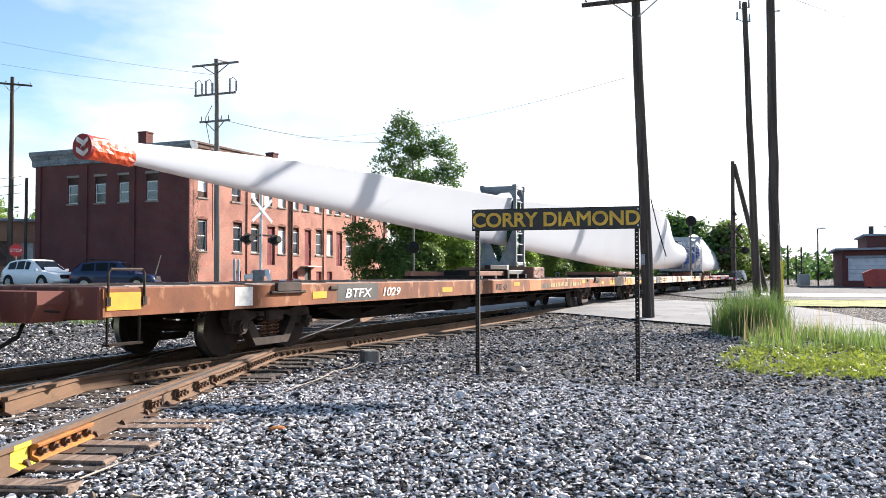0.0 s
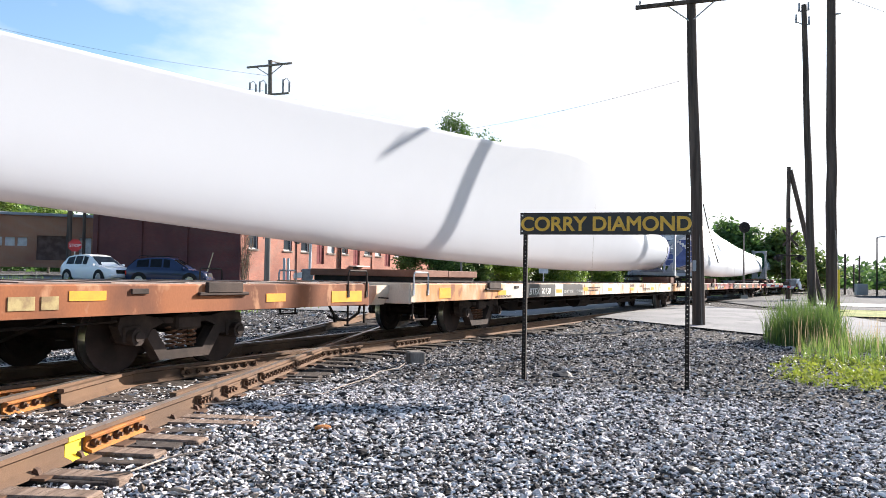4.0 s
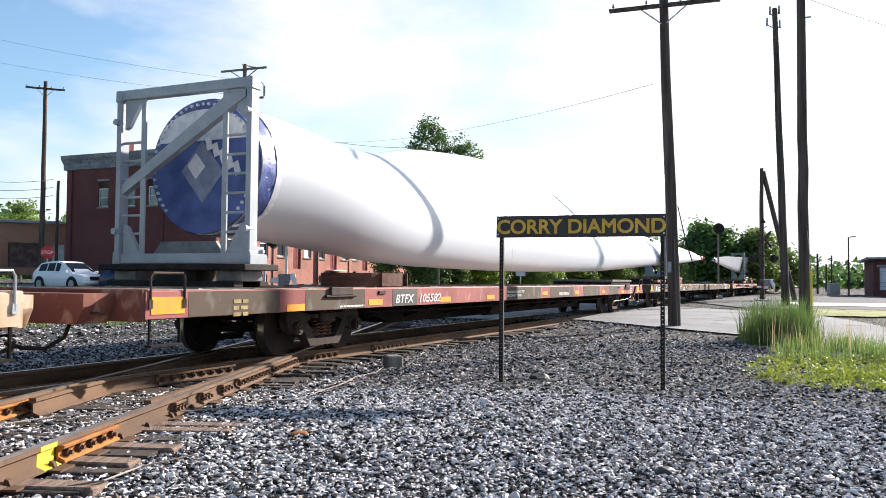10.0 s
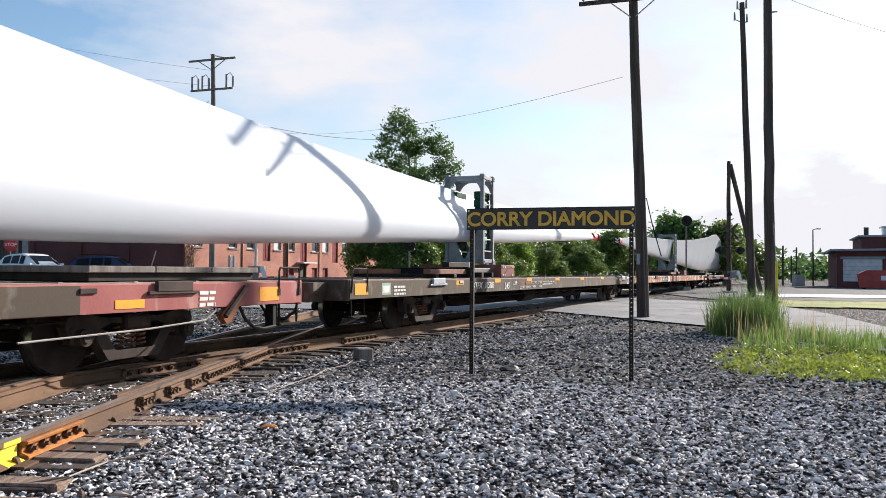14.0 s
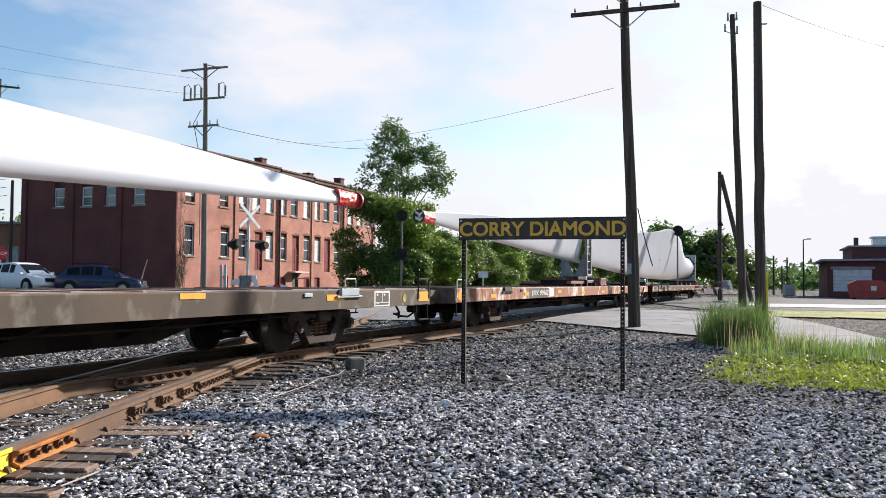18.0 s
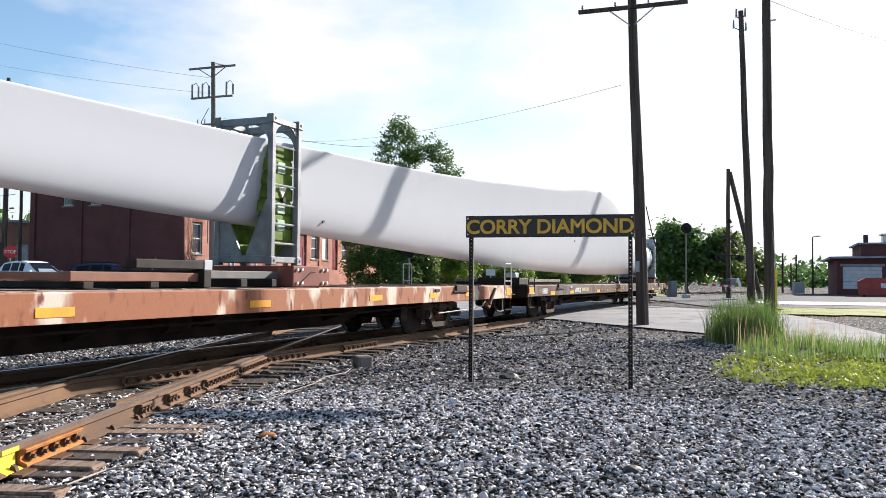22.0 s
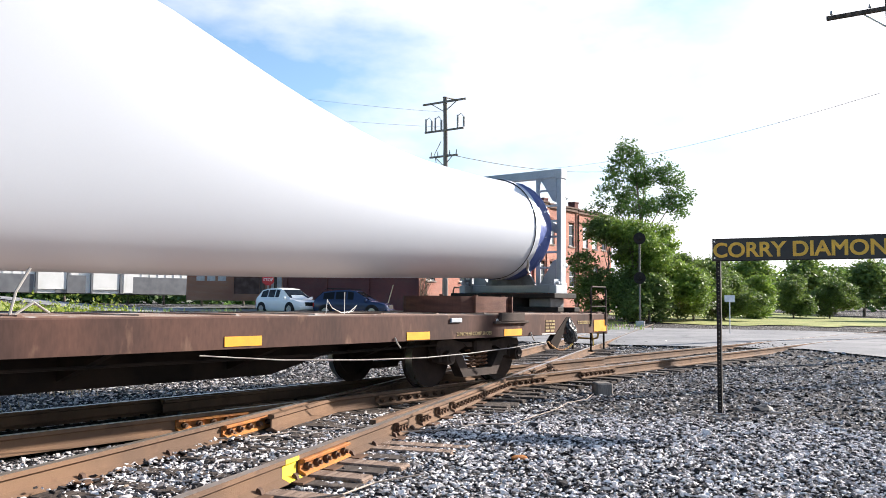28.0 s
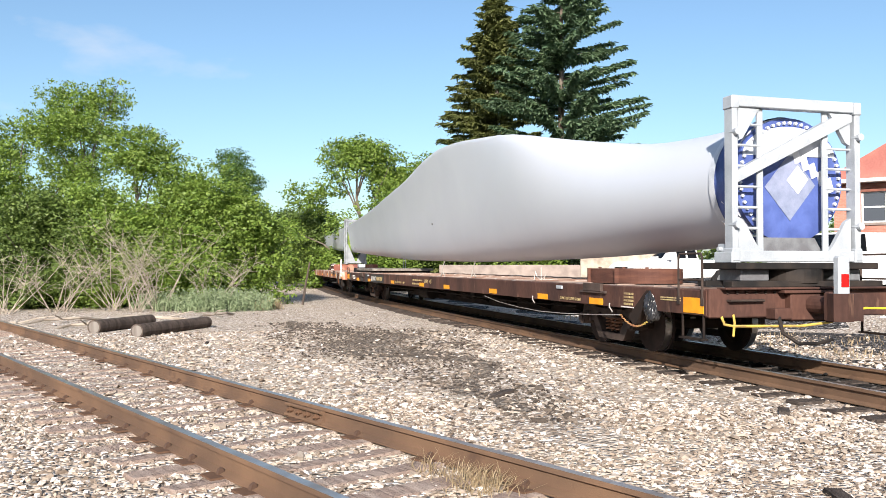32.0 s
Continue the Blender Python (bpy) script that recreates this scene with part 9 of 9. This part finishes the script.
for x, y, l, rot, mt in ((-7.85, -7.5, 0.75, 20, M_tie), (-11.6, -12.8, 0.7, -40, M_tie), (-6.6, -2.1, 0.6, 60, M_tie), (-6.35, -2.7, 0.5, 45, M_tie), (-9.2, -4.6, 0.4, 30, M_tie), (-12.2, -36, 1.2, 10, M_twig)):
    bm = B()
    slab(bm, [(-l / 2, 0.0), (-l / 3, 0.05), (l / 3, 0.045), (l / 2, 0.01)], "y", -0.06, 0.05)
    tagged(part("wood_scrap", bm, mt, at=pose(x, y, ground_z(x, y) + 0.01, 0, 0, rot)), "splintered scrap of old tie lying on gravel", "wood scrap")


# ---- parked vehicles ----
def wheel(parent, x, y, r, w=0.22):
    s = math.copysign(1, y)
    bm = B()
    tube(bm, (x, y - s * w, r), (x, y, r), r, n=22)
    ty = part("wheel", bm, M_tyre, parent)
    bm = B()
    tube(bm, (x, y - s * 0.02, r), (x, y + s * 0.012, r), r * 0.64, r * 0.60, n=18)
    for k in range(5):
        a = k * 2 * math.pi / 5
        tube(bm, (x, y + s * 0.014, r), (x + r * 0.55 * math.cos(a), y + s * 0.014, r + r * 0.55 * math.sin(a)), 0.035, n=5)
    part("rim", bm, M_rim, ty)


def car(x, y, turn, L, Wd, H, paint, label, form, glass, wheels, wr=0.36, rails=False, name="car", z=None, panes=None, category="car"):
    """A car body lofted through stations (x share, z of waist, half-width share at waist); glass: the roof stations."""
    ob = thing(name, pose(x, y, ground_z(x, y) + 0.06 if z is None else z, 0, 0, turn), label, category, "parked vehicles")
    bm = B()
    rings = []
    hw = Wd / 2
    for fx, zl, zw, k in form:
        X = fx * L
        w = hw * k
        rings.append([(X, -w * 0.90, zl), (X, -w, zl + 0.14), (X, -w * 1.0, zw - 0.14), (X, -w * 0.93, zw - 0.02), (X, -w * 0.80, zw), (X, w * 0.80, zw), (X, w * 0.93, zw - 0.02), (X, w, zw - 0.14), (X, w, zl + 0.14), (X, w * 0.90, zl)])
    loft(bm, rings)
    body = part("body", bm, paint, ob, smooth=True)
    bm = B()
    rings = []
    for fx, zw, zr, kw, kr in glass:
        X = fx * L
        rings.append([(X, -hw * kw, zw), (X, -hw * kr, zr), (X, -hw * kr * 0.6, zr + 0.025), (X, hw * kr * 0.6, zr + 0.025), (X, hw * kr, zr), (X, hw * kw, zw)])
    loft(bm, rings)
    part("roof", bm, paint, body, smooth=True)
    # side glass, windscreen and rear glass stand a little proud of the cabin
    for s in (-1, 1):
        for (a, b) in panes or list(zip(glass[1:-1], glass[2:-1])):
            bm = B()
            pts = []
            for q, u0, u1 in ((a, 0.12, 0.86), (b, 0.12, 0.86)):
                for u in (u0, u1):
                    pts.append((q[0] * L + (0.05 if q is a else -0.05), s * hw * (q[3] + (q[4] - q[3]) * u + 0.012), q[1] + (q[2] - q[1]) * u))
            vs = [bm.verts.new(p) for p in (pts[0], pts[1], pts[3], pts[2])]
            bm.faces.new(vs)
            bmesh.ops.solidify(bm, geom=bm.faces[:], thickness=0.01)
            part("side_window", bm, M_carglass, body)
    for a, b, nm in ((glass[0], glass[1], "rear_window"), (glass[-1], glass[-2], "windscreen")):
        bm = B()
        pts = []
        dx = -0.02 if nm == "rear_window" else 0.02
        for q, u in ((a, 0.10), (b, 0.90)):
            zz = a[1] + 0.02 + (b[2] - a[1]) * u
            X = (a[0] + (b[0] - a[0]) * u) * L + dx
            for s in (-1, 1):
                pts.append((X, s * hw * (0.80 - 0.13 * u), zz + 0.012))
        vs = [bm.verts.new(p) for p in (pts[0], pts[1], pts[3], pts[2])]
        bm.faces.new(vs)
        bmesh.ops.solidify(bm, geom=bm.faces[:], thickness=0.01)
        part(nm, bm, M_carglass, body)
    for wx in wheels:
        for s in (-1, 1):
            bm = B()
            tube(bm, (wx * L, s * hw * 0.90, wr), (wx * L, s * hw * 1.004, wr), wr + 0.07, n=22)
            part("wheel_arch", bm, M_tyre, body)
            wheel(ob, wx * L, s * hw * 1.02, wr)
    for s in (-1, 1):
        bm = B()
        box(bm, L * 0.965, L * 0.995, s * hw * 0.66 - 0.17, s * hw * 0.66 + 0.17, form[-1][2] - 0.22, form[-1][2] - 0.08, 0.02)
        part("headlight", bm, M_lamp_glass, body)
        bm = B()
        box(bm, -0.012, L * 0.03, s * hw * 0.78 - 0.10, s * hw * 0.78 + 0.10, form[0][2] - 0.34, form[0][2] - 0.08, 0.02)
        part("tail_light", bm, M_tail, body)
        bm = B()
        wx = glass[-1][0] * L - 0.28
        box(bm, wx - 0.08, wx + 0.08, min(s * hw * 0.98, s * (hw + 0.16)), max(s * hw * 0.98, s * (hw + 0.16)), glass[-1][1] + 0.02, glass[-1][1] + 0.17, 0.03)
        part("wing_mirror", bm, paint, body)
        if rails:
            bm = B()
            path_tube(bm, [(glass[1][0] * L + 0.1, s * hw * glass[1][4] * 0.92, H - 0.02), (glass[1][0] * L + 0.2, s * hw * glass[1][4] * 0.92, H + 0.05), (glass[-2][0] * L - 0.1, s * hw * glass[-2][4] * 0.92, H + 0.03),
                           (glass[-2][0] * L, s * hw * glass[-2][4] * 0.92, H - 0.02)], 0.02)
            part("roof_rail", bm, M_black, body)
    bm = B()
    k = 0.78 if name == "van" else 0.45
    box(bm, L * 0.985, L + 0.01, -hw * k, hw * k, form[-1][1] + 0.18, form[-1][1] + (0.50 if name == "van" else 0.42), 0.02)
    part("grille", bm, M_black, body)
    bm = B()
    box(bm, L * 0.97, L + 0.03, -hw * 0.9, hw * 0.9, form[-1][1], form[-1][1] + 0.16, 0.03)
    part("bumper", bm, M_black if name == "van" else paint, body)
    return ob


SUV_FORM = [(0.0, 0.46, 1.00, 0.82), (0.025, 0.38, 1.08, 0.92), (0.10, 0.30, 1.12, 0.98), (0.35, 0.28, 1.10, 1.0), (0.60, 0.28, 1.07, 1.0), (0.74, 0.28, 1.04, 1.0), (0.88, 0.30, 0.98, 0.97), (0.955, 0.34, 0.90, 0.88), (0.99, 0.38, 0.78, 0.74), (1.0, 0.42, 0.66, 0.62)]
SUV_GLASS = [(0.015, 1.06, 1.10, 0.84, 0.78), (0.13, 1.08, 1.60, 0.93, 0.70), (0.30, 1.08, 1.70, 0.94, 0.73), (0.46, 1.07, 1.72, 0.94, 0.74), (0.56, 1.06, 1.66, 0.94, 0.73), (0.78, 1.01, 1.04, 0.9, 0.84)]
cx, cy = -25.7, 50.2
car(cx, cy, -28, 4.75, 1.92, 1.70, M_carwhite, "parked white SUV in the factory lot", SUV_FORM, SUV_GLASS, (0.18, 0.80), wr=0.39, rails=False, name="suv")
cx, cy = polar(23.7, 53)
car(cx, cy, 3, 4.75, 1.90, 1.76, M_carblue, "parked dark blue SUV with roof rails", SUV_FORM, SUV_GLASS, (0.18, 0.80), wr=0.39, rails=True, name="suv")
SEDAN_FORM = [(0.0, 0.42, 0.86, 0.84), (0.04, 0.30, 0.96, 0.93), (0.2, 0.24, 0.96, 1.0), (0.5, 0.22, 0.94, 1.0), (0.72, 0.24, 0.92, 1.0), (0.92, 0.28, 0.78, 0.94), (1.0, 0.34, 0.66, 0.74)]
SEDAN_GLASS = [(0.12, 0.95, 0.97, 0.86, 0.80), (0.26, 0.95, 1.36, 0.92, 0.70), (0.42, 0.94, 1.43, 0.93, 0.72), (0.54, 0.93, 1.40, 0.93, 0.72), (0.72, 0.91, 0.93, 0.88, 0.82)]
cx, cy = polar(109.4, 28.5)
car(cx, cy, 158, 4.6, 1.80, 1.43, M_cargrey, "parked blue-grey sedan in the yard", SEDAN_FORM, SEDAN_GLASS, (0.18, 0.80), wr=0.31, name="sedan")
VAN_FORM = [(0.0, 0.45, 1.30, 0.94), (0.03, 0.40, 1.40, 1.0), (0.5, 0.36, 1.40, 1.0), (0.80, 0.38, 1.36, 1.0), (0.95, 0.42, 1.24, 0.97), (1.0, 0.45, 1.12, 0.9)]
VAN_GLASS = [(0.0, 1.36, 1.40, 0.95, 0.93), (0.015, 1.36, 2.08, 0.97, 0.88), (0.56, 1.36, 2.14, 0.97, 0.88), (0.66, 1.36, 2.12, 0.97, 0.88), (0.70, 1.36, 2.06, 0.97, 0.87), (0.83, 1.33, 1.35, 0.93, 0.9)]
cx, cy = polar(109.8, 34)
car(cx, cy, 335, 5.6, 2.0, 2.1, M_carwhite, "parked white cargo van with black grille", VAN_FORM, [VAN_GLASS[0], VAN_GLASS[1], VAN_GLASS[4], VAN_GLASS[5]], (0.17, 0.82), wr=0.37, name="van", panes=[(VAN_GLASS[2], VAN_GLASS[4])])
TRUCK_FORM = [(0.0, 0.6, 1.25, 0.96), (0.03, 0.55, 1.28, 1.0), (0.4, 0.48, 1.28, 1.0), (0.62, 0.46, 1.26, 1.0), (0.8, 0.48, 1.24, 1.0), (0.95, 0.5, 1.18, 0.97), (1.0, 0.55, 1.0, 0.9)]
TRUCK_GLASS = [(0.40, 1.26, 1.30, 0.92, 0.88), (0.415, 1.26, 1.84, 0.93, 0.78), (0.52, 1.26, 1.9, 0.94, 0.78), (0.62, 1.25, 1.86, 0.94, 0.78), (0.75, 1.23, 1.26, 0.92, 0.86)]
cx, cy = -35.05, -20.97
car(cx, cy, 345, 5.8, 2.0, 1.9, M_carwhite, "parked white crew-cab pickup truck", TRUCK_FORM, TRUCK_GLASS, (0.2, 0.80), wr=0.40, name="pickup_truck", category="pickup truck")


def box_truck(x, y, turn, label, dump=False, s=1.0):
    ob = thing("box_truck" if not dump else "work_truck", pose(x, y, ground_z(x, y) + 0.06, 0, 0, turn), label, "truck", "parked vehicles")
    bm = B()
    box(bm, 0, 4.6, -1.2, 1.2, 1.0, 2.25 if dump else 3.3, 0.05)
    part("cargo_box", bm, M_carwhite, ob)
    bm = B()
    slab(bm, [(4.75, 0.6), (7.2, 0.6), (7.25, 1.35), (6.2, 1.5), (5.9, 2.35), (4.75, 2.4)] if dump else [(4.7, 0.5), (6.4, 0.5), (6.45, 1.3), (6.1, 1.45), (5.75, 2.35), (4.7, 2.4)], "y", -1.05, 1.05)
    cab_ = part("cab", bm, M_carwhite, ob)
    bm = B()
    a, b = ((6.21, 1.54), (5.96, 2.26)) if dump else ((6.09, 1.5), (5.80, 2.26))
    vs = [bm.verts.new(p) for p in ((a[0] + 0.02, -0.9, a[1]), (a[0] + 0.02, 0.9, a[1]), (b[0] + 0.02, 0.85, b[1]), (b[0] + 0.02, -0.85, b[1]))]
    bm.faces.new(vs)
    bmesh.ops.solidify(bm, geom=bm.faces[:], thickness=0.012)
    part("windscreen", bm, M_carglass, cab_)
    for sg in (-1, 1):
        bm = B()
        box(bm, 4.95, 5.75, sg * 1.05 - 0.012, sg * 1.05 + 0.012, 1.5, 2.2)
        part("side_window", bm, M_carglass, cab_)
        bm = B()
        box(bm, 6.05, 6.15, sg * 1.2 - 0.1, sg * 1.2 + 0.1, 1.4, 1.9, 0.02)
        part("wing_mirror", bm, M_black, cab_)
        bm = B()
        xx = 7.2 if dump else 6.4
        box(bm, xx - 0.02, xx + 0.05, sg * 0.8 - 0.15, sg * 0.8 + 0.15, 0.85, 1.05, 0.02)
        part("headlight", bm, M_lamp_glass, cab_)
        for wx in (1.2, 6.4 if dump else 5.6):
            wheel(ob, wx, sg * 1.12, 0.48, 0.28)
    bm = B()
    box(bm, 0.2, 6.2, -0.5, 0.5, 0.6, 0.98)
    part("chassis", bm, M_black, ob)
    return ob


cx, cy = polar(46.0, 92)
box_truck(cx, cy, -40, "small white box truck parked at the warehouse")
cx, cy = -37.26, -11.9
box_truck(cx, cy, 92, "white work truck with a conventional cab", True)


# ---- what moves ----
def motions():
    grid = [i * 0.5 for i in range(65)]
    for ob, x, a, b, z, side in moving:
        walk(ob, [(t, on_chord(x, a, b, z, side, gone(t))) for t in grid])
    fine = [i / 15 for i in range(481)]
    for w, dx in wheelsets:
        walk(w, [(t, pose(dx, 0, 0.42, 0, -math.degrees(gone(t) / 0.42) % 360, 0)) for t in fine])


motions()
